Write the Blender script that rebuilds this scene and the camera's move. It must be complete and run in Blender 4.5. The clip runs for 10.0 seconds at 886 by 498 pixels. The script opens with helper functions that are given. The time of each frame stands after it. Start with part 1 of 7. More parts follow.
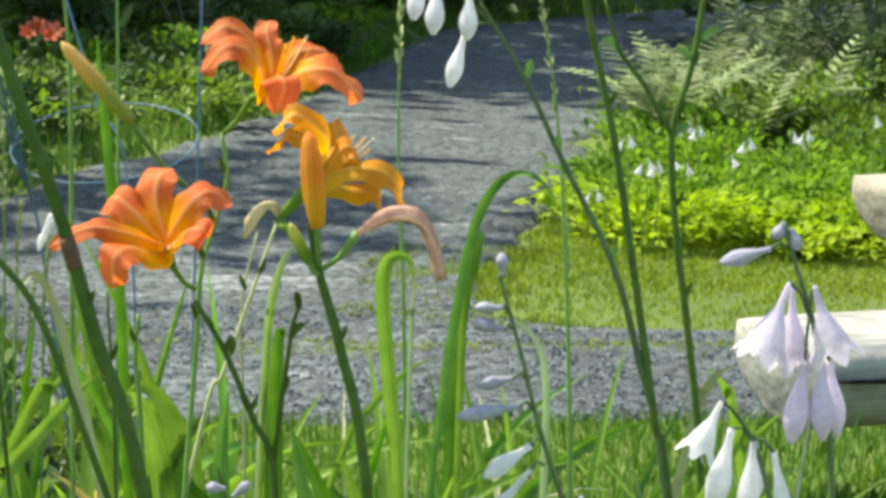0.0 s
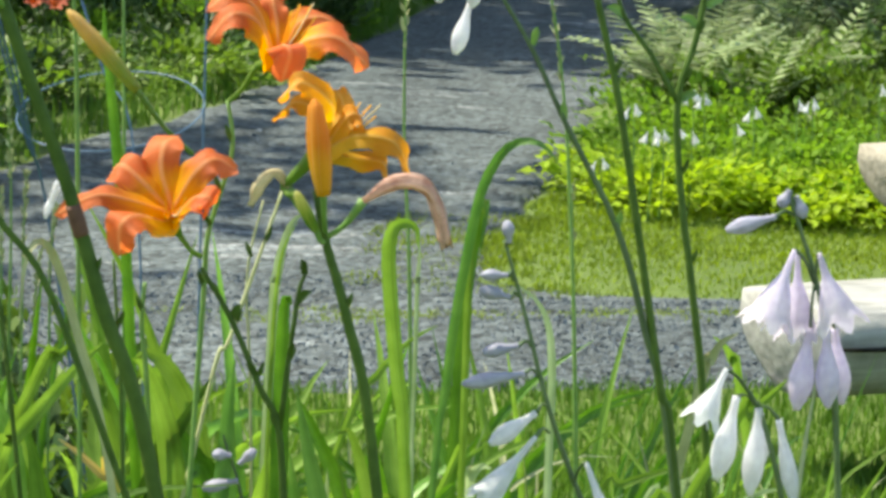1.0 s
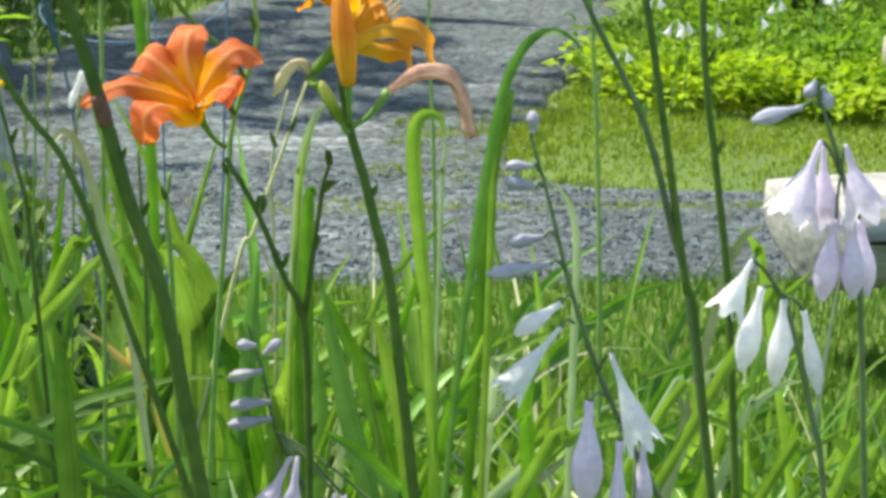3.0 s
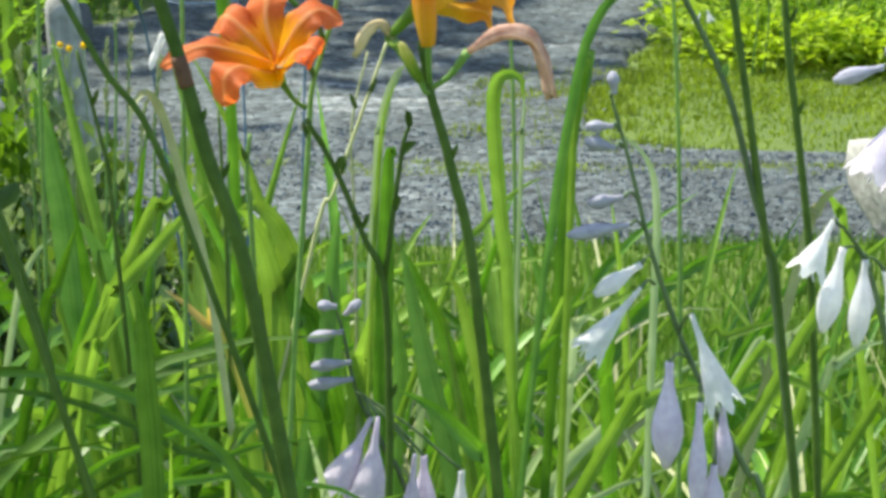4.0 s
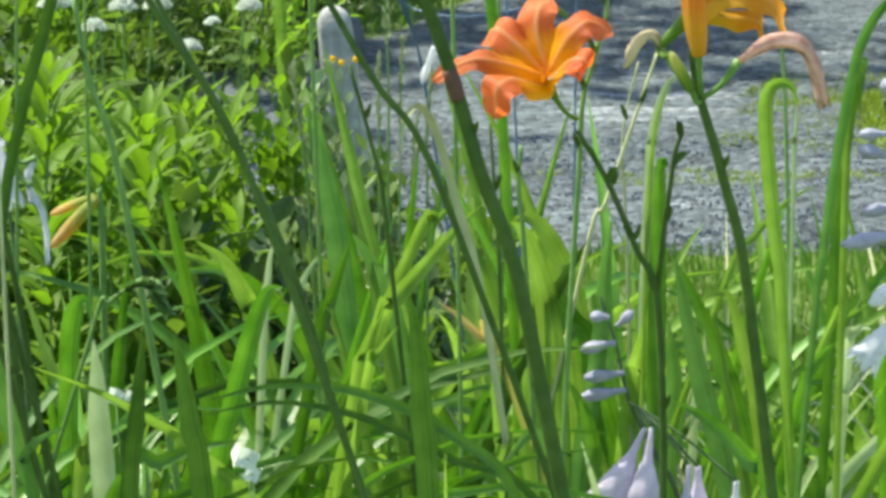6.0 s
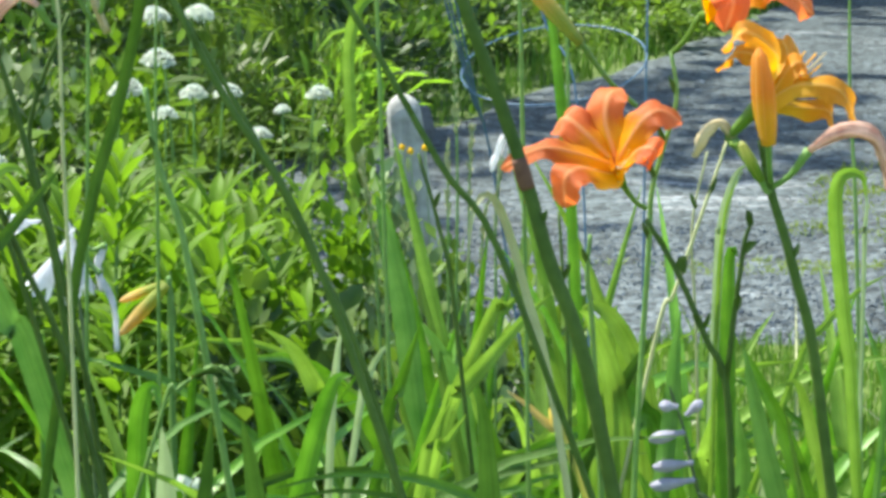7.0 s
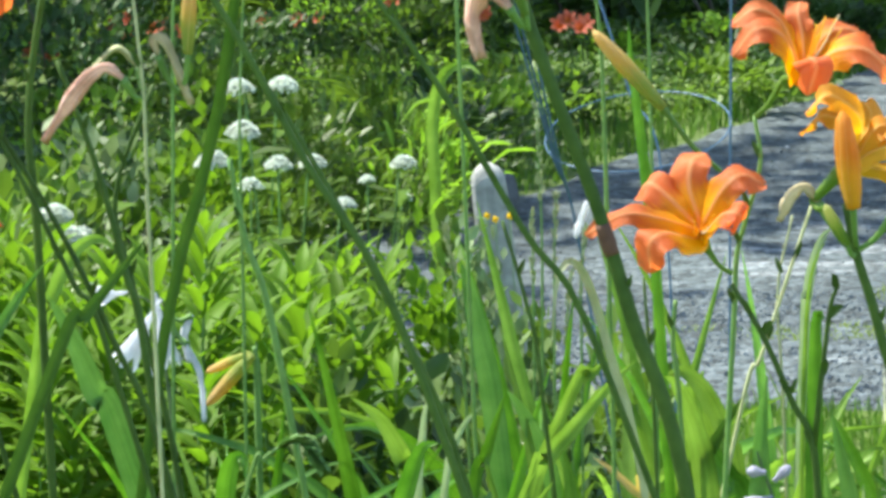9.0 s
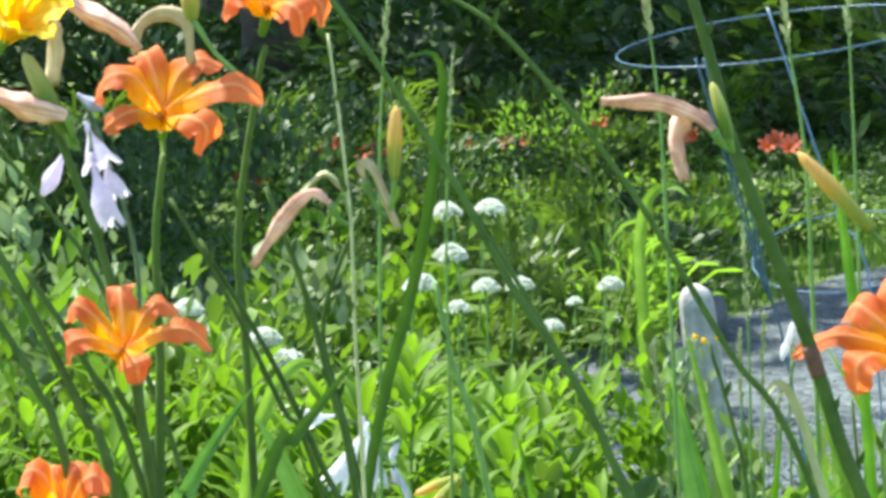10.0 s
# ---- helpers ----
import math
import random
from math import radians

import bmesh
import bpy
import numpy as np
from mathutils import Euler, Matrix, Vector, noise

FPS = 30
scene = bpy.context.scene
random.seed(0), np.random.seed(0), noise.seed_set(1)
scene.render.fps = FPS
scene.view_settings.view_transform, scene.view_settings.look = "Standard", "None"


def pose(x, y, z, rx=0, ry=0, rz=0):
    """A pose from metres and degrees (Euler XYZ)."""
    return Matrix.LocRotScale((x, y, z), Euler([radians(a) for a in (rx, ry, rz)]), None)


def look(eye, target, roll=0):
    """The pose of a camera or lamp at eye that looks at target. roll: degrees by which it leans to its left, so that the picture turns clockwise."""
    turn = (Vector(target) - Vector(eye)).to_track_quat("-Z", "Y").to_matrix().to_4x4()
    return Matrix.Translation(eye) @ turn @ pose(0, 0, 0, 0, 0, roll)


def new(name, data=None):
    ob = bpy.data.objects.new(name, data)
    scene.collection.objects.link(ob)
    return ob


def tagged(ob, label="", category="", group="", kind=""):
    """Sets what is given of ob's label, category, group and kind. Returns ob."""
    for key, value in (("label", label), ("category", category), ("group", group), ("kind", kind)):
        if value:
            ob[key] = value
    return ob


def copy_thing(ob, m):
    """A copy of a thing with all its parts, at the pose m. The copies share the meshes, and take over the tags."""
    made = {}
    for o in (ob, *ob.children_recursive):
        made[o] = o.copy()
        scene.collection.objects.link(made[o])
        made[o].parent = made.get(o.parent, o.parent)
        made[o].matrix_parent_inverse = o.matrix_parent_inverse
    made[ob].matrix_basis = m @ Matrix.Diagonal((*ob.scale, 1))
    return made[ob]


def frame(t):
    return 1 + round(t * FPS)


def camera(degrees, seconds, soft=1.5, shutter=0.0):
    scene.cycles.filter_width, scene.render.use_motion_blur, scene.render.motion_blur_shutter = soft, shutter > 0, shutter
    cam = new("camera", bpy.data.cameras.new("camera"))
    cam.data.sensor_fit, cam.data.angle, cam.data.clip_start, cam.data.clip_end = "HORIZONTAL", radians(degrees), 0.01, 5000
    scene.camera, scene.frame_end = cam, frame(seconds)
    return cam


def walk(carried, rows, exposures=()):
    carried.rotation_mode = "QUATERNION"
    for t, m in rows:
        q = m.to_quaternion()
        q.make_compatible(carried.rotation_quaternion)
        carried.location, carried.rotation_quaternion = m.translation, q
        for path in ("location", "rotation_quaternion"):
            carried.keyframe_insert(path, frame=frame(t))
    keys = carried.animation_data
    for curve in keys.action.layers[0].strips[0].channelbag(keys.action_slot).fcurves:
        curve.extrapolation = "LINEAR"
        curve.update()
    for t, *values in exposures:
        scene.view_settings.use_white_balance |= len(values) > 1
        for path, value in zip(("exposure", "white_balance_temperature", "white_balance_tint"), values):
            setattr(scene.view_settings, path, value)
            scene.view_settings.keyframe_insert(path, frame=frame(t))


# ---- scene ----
cam = camera(18, 10.0, soft=3.6)
PATH = [
    (0, pose(0.0008, 0.0017, 1.5010, 80.892, -2.030, -6.342)),
    (0.2, pose(-0.0001, -0.0002, 1.5001, 81.182, -2.372, -6.851)),
    (0.5, pose(0.0004, 0.0000, 1.5005, 81.276, -2.314, -7.407)),
    (0.7, pose(0.0002, 0.0015, 1.4997, 81.023, -2.159, -7.079)),
    (1, pose(0.0004, -0.0013, 1.5006, 80.248, -2.003, -6.229)),
    (1.3, pose(0.0001, 0.0004, 1.4999, 79.529, -1.833, -5.166)),
    (1.5, pose(-0.0003, -0.0001, 1.5001, 79.162, -1.644, -4.540)),
    (1.7, pose(0.0000, 0.0005, 1.4999, 78.931, -1.675, -4.348)),
    (2, pose(-0.0004, -0.0004, 1.4997, 78.655, -1.841, -4.833)),
    (2.2, pose(-0.0008, -0.0012, 1.4996, 78.619, -1.904, -5.359)),
    (3.3, pose(-0.0010, 0.0016, 1.4983, 77.799, -2.011, -5.766)),
    (3.5, pose(0.0001, 0.0007, 1.4994, 77.652, -1.934, -5.267)),
    (3.8, pose(-0.0001, -0.0007, 1.5002, 77.323, -1.818, -4.526)),
    (4, pose(-0.0004, 0.0013, 1.4983, 77.188, -1.596, -4.156)),
    (4.2, pose(0.0001, 0.0013, 1.4996, 77.003, -1.492, -4.014)),
    (4.5, pose(-0.0010, 0.0026, 1.4976, 76.824, -1.584, -4.059)),
    (4.8, pose(-0.0000, -0.0003, 1.5001, 76.528, -1.724, -4.012)),
    (5, pose(-0.0007, -0.0021, 1.4996, 76.516, -1.328, -3.525)),
    (5.2, pose(0.0000, 0.0007, 1.4998, 76.411, -1.023, -2.769)),
    (5.5, pose(-0.0016, 0.0009, 1.4985, 76.507, -0.560, -1.598)),
    (5.7, pose(-0.0007, -0.0002, 1.4988, 76.783, -0.155, -0.445)),
    (6, pose(-0.0007, -0.0010, 1.4997, 77.322, 0.073, 1.170)),
    (6.2, pose(-0.0004, -0.0024, 1.5001, 77.816, 0.147, 1.693)),
    (7.3, pose(-0.0015, 0.0028, 1.4987, 79.370, 0.120, 2.663)),
    (7.5, pose(-0.0020, 0.0042, 1.4977, 79.475, 0.051, 2.619)),
    (7.8, pose(-0.0001, 0.0012, 1.4998, 79.591, 0.072, 2.364)),
    (8, pose(-0.0016, 0.0024, 1.4983, 79.735, 0.130, 2.133)),
    (8.2, pose(-0.0000, 0.0004, 1.5000, 80.018, 0.244, 2.304)),
    (8.5, pose(-0.0010, 0.0029, 1.4980, 80.397, 0.474, 2.768)),
    (8.8, pose(-0.0000, 0.0001, 1.5000, 80.438, 0.681, 3.551)),
    (9, pose(0.0002, -0.0005, 1.4984, 80.566, 1.039, 4.218)),
    (9.2, pose(-0.0000, -0.0002, 1.5000, 80.897, 1.309, 5.161)),
    (9.5, pose(0.0020, -0.0054, 1.5009, 81.958, 1.751, 6.579)),
    (9.7, pose(-0.0007, -0.0011, 1.5002, 82.570, 1.579, 7.354)),
    (10, pose(0.0030, -0.0064, 1.5002, 83.165, 1.963, 8.403)),
]
walk(cam, PATH, [(0, 1.16, 7400, -1), (3, 1.18, 7100, -1), (5, 1.17, 6900, -1), (6, 1.25, 6800, -1), (7.5, 1.48, 6550, -1), (9, 1.46, 6500, -1), (10, 1.7, 6500, -1)])

# ---- light ----
world = bpy.data.worlds.new("world")
scene.world = world
world.use_nodes = True
wn = world.node_tree
sky = wn.nodes.new("ShaderNodeTexSky")
sky.sky_type, sky.sun_disc = "NISHITA", False
SUN_EL, SUN_AZ = radians(60), radians(-68)
sky.sun_elevation, sky.sun_rotation = SUN_EL, SUN_AZ
wn.links.new(sky.outputs[0], wn.nodes["Background"].inputs[0])
wn.nodes["Background"].inputs[1].default_value = 0.15
sun = new("sun", bpy.data.lights.new("sun", "SUN"))
sun.data.energy, sun.data.angle, sun.data.color = 4.3, radians(0.6), (1.0, 0.95, 0.86)
sun.matrix_world = look((math.sin(SUN_AZ) * math.cos(SUN_EL) * 40, math.cos(SUN_AZ) * math.cos(SUN_EL) * 40, math.sin(SUN_EL) * 40), (0, 0, 0))


# ---- materials ----
def noisy(name, low, high, scale=40.0, rough=0.6, bump=0.2, detail=4.0, through_light=0.0, spread=0.12, scale2=4.0, metal=0.0, gloss=0.4):
    """A surface with two scales of colour noise, a fine bump, and light passing through where it is thin."""
    m = bpy.data.materials.new(name)
    m.use_nodes = True
    nt = m.node_tree
    p = nt.nodes["Principled BSDF"]
    tc = nt.nodes.new("ShaderNodeTexCoord")
    n1, n2 = nt.nodes.new("ShaderNodeTexNoise"), nt.nodes.new("ShaderNodeTexNoise")
    n1.inputs["Scale"].default_value, n1.inputs["Detail"].default_value = scale, detail
    n2.inputs["Scale"].default_value, n2.inputs["Detail"].default_value = scale2, 3.0
    for n in (n1, n2):
        nt.links.new(tc.outputs["Object"], n.inputs["Vector"])
    add = nt.nodes.new("ShaderNodeMath")
    add.operation = "MULTIPLY_ADD"
    add.inputs[1].default_value = 0.55
    half = nt.nodes.new("ShaderNodeMath")
    half.operation = "MULTIPLY"
    half.inputs[1].default_value = 0.45
    nt.links.new(n2.outputs["Fac"], half.inputs[0])
    nt.links.new(n1.outputs["Fac"], add.inputs[0])
    nt.links.new(half.outputs[0], add.inputs[2])
    ramp = nt.nodes.new("ShaderNodeValToRGB")
    ramp.color_ramp.elements[0].position, ramp.color_ramp.elements[1].position = 0.34, 0.66
    ramp.color_ramp.elements[0].color, ramp.color_ramp.elements[1].color = (*low, 1), (*high, 1)
    nt.links.new(add.outputs[0], ramp.inputs[0])
    info, geo = nt.nodes.new("ShaderNodeObjectInfo"), nt.nodes.new("ShaderNodeNewGeometry")
    both = nt.nodes.new("ShaderNodeMath")
    nt.links.new(info.outputs["Random"], both.inputs[0])
    nt.links.new(geo.outputs["Random Per Island"], both.inputs[1])
    vary = nt.nodes.new("ShaderNodeMapRange")
    vary.inputs["From Max"].default_value = 2.0
    vary.inputs["To Min"].default_value, vary.inputs["To Max"].default_value = 1 - 2.2 * spread, 1 + 2.2 * spread
    nt.links.new(both.outputs[0], vary.inputs["Value"])
    hsv = nt.nodes.new("ShaderNodeHueSaturation")
    nt.links.new(ramp.outputs[0], hsv.inputs["Color"])
    nt.links.new(vary.outputs[0], hsv.inputs["Value"])
    nt.links.new(hsv.outputs[0], p.inputs["Base Color"])
    p.inputs["Roughness"].default_value, p.inputs["Metallic"].default_value = rough, metal
    p.inputs["Specular IOR Level"].default_value = gloss
    b = nt.nodes.new("ShaderNodeBump")
    b.inputs["Strength"].default_value, b.inputs["Distance"].default_value = bump, 0.3 / scale
    nt.links.new(n1.outputs["Fac"], b.inputs["Height"])
    nt.links.new(b.outputs[0], p.inputs["Normal"])
    if through_light:
        glow_in(nt, p, hsv.outputs[0], through_light)
    return m


def glow_in(nt, p, colour, share):
    """Mixes a translucent layer of the same colour under the surface p."""
    tr, mix = nt.nodes.new("ShaderNodeBsdfTranslucent"), nt.nodes.new("ShaderNodeMixShader")
    tint = nt.nodes.new("ShaderNodeHueSaturation")
    tint.inputs["Saturation"].default_value, tint.inputs["Value"].default_value = 1.05, 1.35
    nt.links.new(colour, tint.inputs["Color"])
    nt.links.new(tint.outputs[0], tr.inputs["Color"])
    mix.inputs[0].default_value = share
    nt.links.new(p.outputs[0], mix.inputs[1])
    nt.links.new(tr.outputs[0], mix.inputs[2])
    nt.links.new(mix.outputs[0], nt.nodes["Material Output"].inputs["Surface"])


def petal_material(name, throat, band, body, rib):
    """Daylily petal: glowing throat, darker band, orange body, pale midrib and fine veins, along the petal's own length."""
    m = bpy.data.materials.new(name)
    m.use_nodes = True
    nt = m.node_tree
    p = nt.nodes["Principled BSDF"]
    uv, sep = nt.nodes.new("ShaderNodeUVMap"), nt.nodes.new("ShaderNodeSeparateXYZ")
    nt.links.new(uv.outputs[0], sep.inputs[0])
    ramp = nt.nodes.new("ShaderNodeValToRGB")
    cr = ramp.color_ramp
    cr.elements[0].position, cr.elements[0].color = 0.3, (*throat, 1)
    cr.elements[1].position, cr.elements[1].color = 0.55, (*band, 1)
    e = cr.elements.new(0.42)
    e.color = (*[0.6 * a + 0.4 * b for a, b in zip(throat, band)], 1)
    e = cr.elements.new(0.8)
    e.color = (*body, 1)
    wob = nt.nodes.new("ShaderNodeTexNoise")
    wob.inputs["Scale"].default_value = 60
    mp = nt.nodes.new("ShaderNodeMapping")
    mp.inputs["Scale"].default_value = (22, 1.2, 1)
    nt.links.new(uv.outputs[0], mp.inputs["Vector"])
    vein = nt.nodes.new("ShaderNodeTexNoise")
    vein.inputs["Scale"].default_value, vein.inputs["Detail"].default_value = 1.0, 3.0
    nt.links.new(mp.outputs[0], vein.inputs["Vector"])
    ma = nt.nodes.new("ShaderNodeMath")
    ma.operation = "MULTIPLY_ADD"
    ma.inputs[1].default_value, ma.inputs[2].default_value = 0.45, -0.22
    nt.links.new(vein.outputs["Fac"], ma.inputs[0])
    ad = nt.nodes.new("ShaderNodeMath")
    nt.links.new(sep.outputs[1], ad.inputs[0])
    nt.links.new(ma.outputs[0], ad.inputs[1])
    nt.links.new(ad.outputs[0], ramp.inputs[0])
    off = nt.nodes.new("ShaderNodeMath")
    off.operation = "SUBTRACT"
    off.inputs[1].default_value = 0.5
    nt.links.new(sep.outputs[0], off.inputs[0])
    ab = nt.nodes.new("ShaderNodeMath")
    ab.operation = "ABSOLUTE"
    nt.links.new(off.outputs[0], ab.inputs[0])
    mr = nt.nodes.new("ShaderNodeMapRange")
    mr.inputs["From Min"].default_value, mr.inputs["From Max"].default_value = 0.02, 0.09
    mr.inputs["To Min"].default_value, mr.inputs["To Max"].default_value = 0.7, 0.0
    nt.links.new(ab.outputs[0], mr.inputs["Value"])
    mix = nt.nodes.new("ShaderNodeMix")
    mix.data_type = "RGBA"
    nt.links.new(mr.outputs[0], mix.inputs["Factor"])
    nt.links.new(ramp.outputs[0], mix.inputs["A"])
    mix.inputs["B"].default_value = (*rib, 1)
    info = nt.nodes.new("ShaderNodeObjectInfo")
    vary = nt.nodes.new("ShaderNodeMapRange")
    vary.inputs["To Min"].default_value, vary.inputs["To Max"].default_value = 0.86, 1.1
    nt.links.new(info.outputs["Random"], vary.inputs["Value"])
    hsv = nt.nodes.new("ShaderNodeHueSaturation")
    nt.links.new(mix.outputs["Result"], hsv.inputs["Color"])
    nt.links.new(vary.outputs[0], hsv.inputs["Value"])
    nt.links.new(hsv.outputs[0], p.inputs["Base Color"])
    p.inputs["Roughness"].default_value, p.inputs["Specular IOR Level"].default_value = 0.5, 0.3
    b = nt.nodes.new("ShaderNodeBump")
    b.inputs["Strength"].default_value, b.inputs["Distance"].default_value = 0.6, 0.003
    nt.links.new(vein.outputs["Fac"], b.inputs["Height"])
    nt.links.new(b.outputs[0], p.inputs["Normal"])
    glow_in(nt, p, hsv.outputs[0], 0.42)
    return m


M_PETAL = petal_material("petal_orange", (0.86, 0.37, 0.012), (0.64, 0.135, 0.034), (0.74, 0.195, 0.072), (0.86, 0.4, 0.18))
M_AMBER = petal_material("petal_amber", (0.74, 0.42, 0.03), (0.7, 0.28, 0.02), (0.74, 0.32, 0.045), (0.78, 0.45, 0.12))
M_FARPETAL = petal_material("petal_red", (0.6, 0.22, 0.05), (0.5, 0.1, 0.05), (0.56, 0.15, 0.09), (0.6, 0.22, 0.12))
M_YELLOW = petal_material("petal_yellow", (0.85, 0.55, 0.02), (0.85, 0.5, 0.02), (0.88, 0.58, 0.04), (0.9, 0.65, 0.15))
M_WILT = noisy("wilted_petal", (0.5, 0.26, 0.2), (0.78, 0.55, 0.46), 120, 0.75, 0.5, through_light=0.3, scale2=30)
M_STRAW = noisy("straw", (0.42, 0.33, 0.18), (0.62, 0.52, 0.34), 90, 0.8, 0.4, through_light=0.2, scale2=25)
M_BUD = petal_material("bud_skin", (0.3, 0.36, 0.07), (0.56, 0.4, 0.1), (0.62, 0.43, 0.17), (0.58, 0.46, 0.16))
M_BUDGREEN = petal_material("bud_green", (0.16, 0.27, 0.04), (0.34, 0.4, 0.09), (0.5, 0.5, 0.2), (0.4, 0.42, 0.12))
M_STEM = noisy("scape_green", (0.036, 0.07, 0.011), (0.075, 0.125, 0.023), 70, 0.6, 0.25, gloss=0.2, scale2=9)
M_STEMLIGHT = noisy("scape_light", (0.1, 0.2, 0.045), (0.19, 0.31, 0.08), 70, 0.5, 0.2, through_light=0.12, scale2=9)
M_STEMDRY = noisy("scape_dry", (0.28, 0.3, 0.14), (0.45, 0.45, 0.25), 60, 0.7, 0.25, scale2=8)
M_LEAF = noisy("strap_leaf", (0.052, 0.145, 0.01), (0.14, 0.29, 0.028), 45, 0.32, 0.15, gloss=0.45, through_light=0.33, spread=0.3, scale2=7)
# lime strap leaf; on the sunlit leaves its colour also carries the light
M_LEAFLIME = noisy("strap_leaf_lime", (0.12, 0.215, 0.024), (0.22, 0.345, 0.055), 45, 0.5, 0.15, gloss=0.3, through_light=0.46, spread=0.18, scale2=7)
M_LEAFBLUE = noisy("strap_leaf_blue", (0.062, 0.16, 0.026), (0.145, 0.275, 0.058), 45, 0.45, 0.15, gloss=0.32, through_light=0.35, spread=0.12, scale2=7)
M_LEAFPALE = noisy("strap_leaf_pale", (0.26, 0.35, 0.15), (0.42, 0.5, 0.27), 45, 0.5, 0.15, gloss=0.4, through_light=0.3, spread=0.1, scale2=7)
M_LOOSE = noisy("loosestrife_leaf", (0.085, 0.17, 0.014), (0.165, 0.27, 0.026), 14, 0.55, 0.1, gloss=0.2, through_light=0.5, spread=0.13, scale2=3)
# grey-lilac of small closed buds, darkened further for the shade they hang in
M_BELLBUD = noisy("bud_lilac", (0.26, 0.25, 0.34), (0.42, 0.41, 0.5), 160, 0.6, 0.1, through_light=0.25, spread=0.1, scale2=30)
M_BELL = noisy("bell_lilac", (0.54, 0.47, 0.61), (0.73, 0.67, 0.78), 160, 0.6, 0.1, through_light=0.5, spread=0.05, scale2=30)
M_BELLW = noisy("bell_white", (0.55, 0.545, 0.6), (0.73, 0.725, 0.76), 160, 0.6, 0.1, through_light=0.5, spread=0.04, scale2=30)
M_SCAPE = noisy("hosta_scape", (0.05, 0.08, 0.035), (0.1, 0.15, 0.06), 70, 0.5, 0.2, scale2=10)
M_GRASS = noisy("lawn_blade", (0.06, 0.13, 0.016), (0.115, 0.205, 0.028), 20, 0.6, 0.1, gloss=0.2, through_light=0.4, spread=0.12, scale2=1.5)
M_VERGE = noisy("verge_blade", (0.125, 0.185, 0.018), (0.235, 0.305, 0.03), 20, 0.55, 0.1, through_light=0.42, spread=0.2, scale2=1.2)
M_SOIL = noisy("turf_soil", (0.06, 0.095, 0.02), (0.11, 0.155, 0.032), 30, 0.9, 0.6, scale2=0.9)
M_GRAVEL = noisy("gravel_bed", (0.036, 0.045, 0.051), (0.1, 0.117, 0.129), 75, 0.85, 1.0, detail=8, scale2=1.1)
M_STONE = noisy("gravel_stone", (0.1, 0.122, 0.142), (0.23, 0.265, 0.295), 60, 0.8, 0.3, spread=0.25, scale2=20)
M_LOG = noisy("bare_log", (0.2, 0.17, 0.14), (0.36, 0.325, 0.28), 9, 0.75, 0.5, detail=6, scale2=2.5)
M_LOGGREY = noisy("grey_log", (0.21, 0.205, 0.2), (0.4, 0.39, 0.38), 11, 0.75, 0.5, detail=6, scale2=2.5)
M_POST = noisy("weathered_post", (0.19, 0.18, 0.17), (0.38, 0.365, 0.345), 42, 0.85, 0.5, scale2=6)
M_ROCK = noisy("dark_rock", (0.06, 0.06, 0.065), (0.13, 0.13, 0.13), 25, 0.85, 0.6, scale2=5)
M_CRACK = noisy("crack_shadow", (0.012, 0.011, 0.01), (0.03, 0.027, 0.024), 40, 0.95, 0.3, scale2=8, gloss=0.0)
M_BLUE = noisy("blue_wire_coat", (0.05, 0.1, 0.18), (0.08, 0.14, 0.23), 40, 0.4, 0.05, scale2=6, gloss=0.5)
M_FOL = noisy("foliage_mid", (0.07, 0.13, 0.016), (0.135, 0.21, 0.027), 12, 0.45, 0.1, gloss=0.4, through_light=0.42, spread=0.22, scale2=2)
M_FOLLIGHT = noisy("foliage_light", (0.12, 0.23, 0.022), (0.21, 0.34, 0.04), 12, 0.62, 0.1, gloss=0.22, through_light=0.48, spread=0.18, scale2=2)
# dark woodland leaf; on the bank it also stands in for shade
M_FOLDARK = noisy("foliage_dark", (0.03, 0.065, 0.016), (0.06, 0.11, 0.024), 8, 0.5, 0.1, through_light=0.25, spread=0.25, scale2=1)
M_FOLGREY = noisy("foliage_grey", (0.14, 0.2, 0.07), (0.26, 0.33, 0.16), 14, 0.55, 0.1, through_light=0.3, spread=0.18, scale2=2)
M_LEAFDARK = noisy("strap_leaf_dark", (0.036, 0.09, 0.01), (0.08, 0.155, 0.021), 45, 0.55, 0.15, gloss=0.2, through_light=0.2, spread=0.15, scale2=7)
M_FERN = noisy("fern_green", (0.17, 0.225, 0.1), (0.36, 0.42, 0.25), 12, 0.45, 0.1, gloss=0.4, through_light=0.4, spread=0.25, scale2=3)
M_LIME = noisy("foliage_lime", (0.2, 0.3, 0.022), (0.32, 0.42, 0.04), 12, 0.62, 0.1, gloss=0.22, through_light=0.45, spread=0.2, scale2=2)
M_KNOT = noisy("red_knot", (0.06, 0.025, 0.018), (0.12, 0.055, 0.035), 90, 0.7, 0.4, scale2=20)
M_BARK = noisy("bark", (0.05, 0.04, 0.03), (0.12, 0.1, 0.08), 15, 0.9, 0.8, scale2=3)
M_WHITE = noisy("white_blossom", (0.52, 0.56, 0.5), (0.72, 0.74, 0.67), 120, 0.7, 0.2, through_light=0.3, spread=0.06, scale2=20)



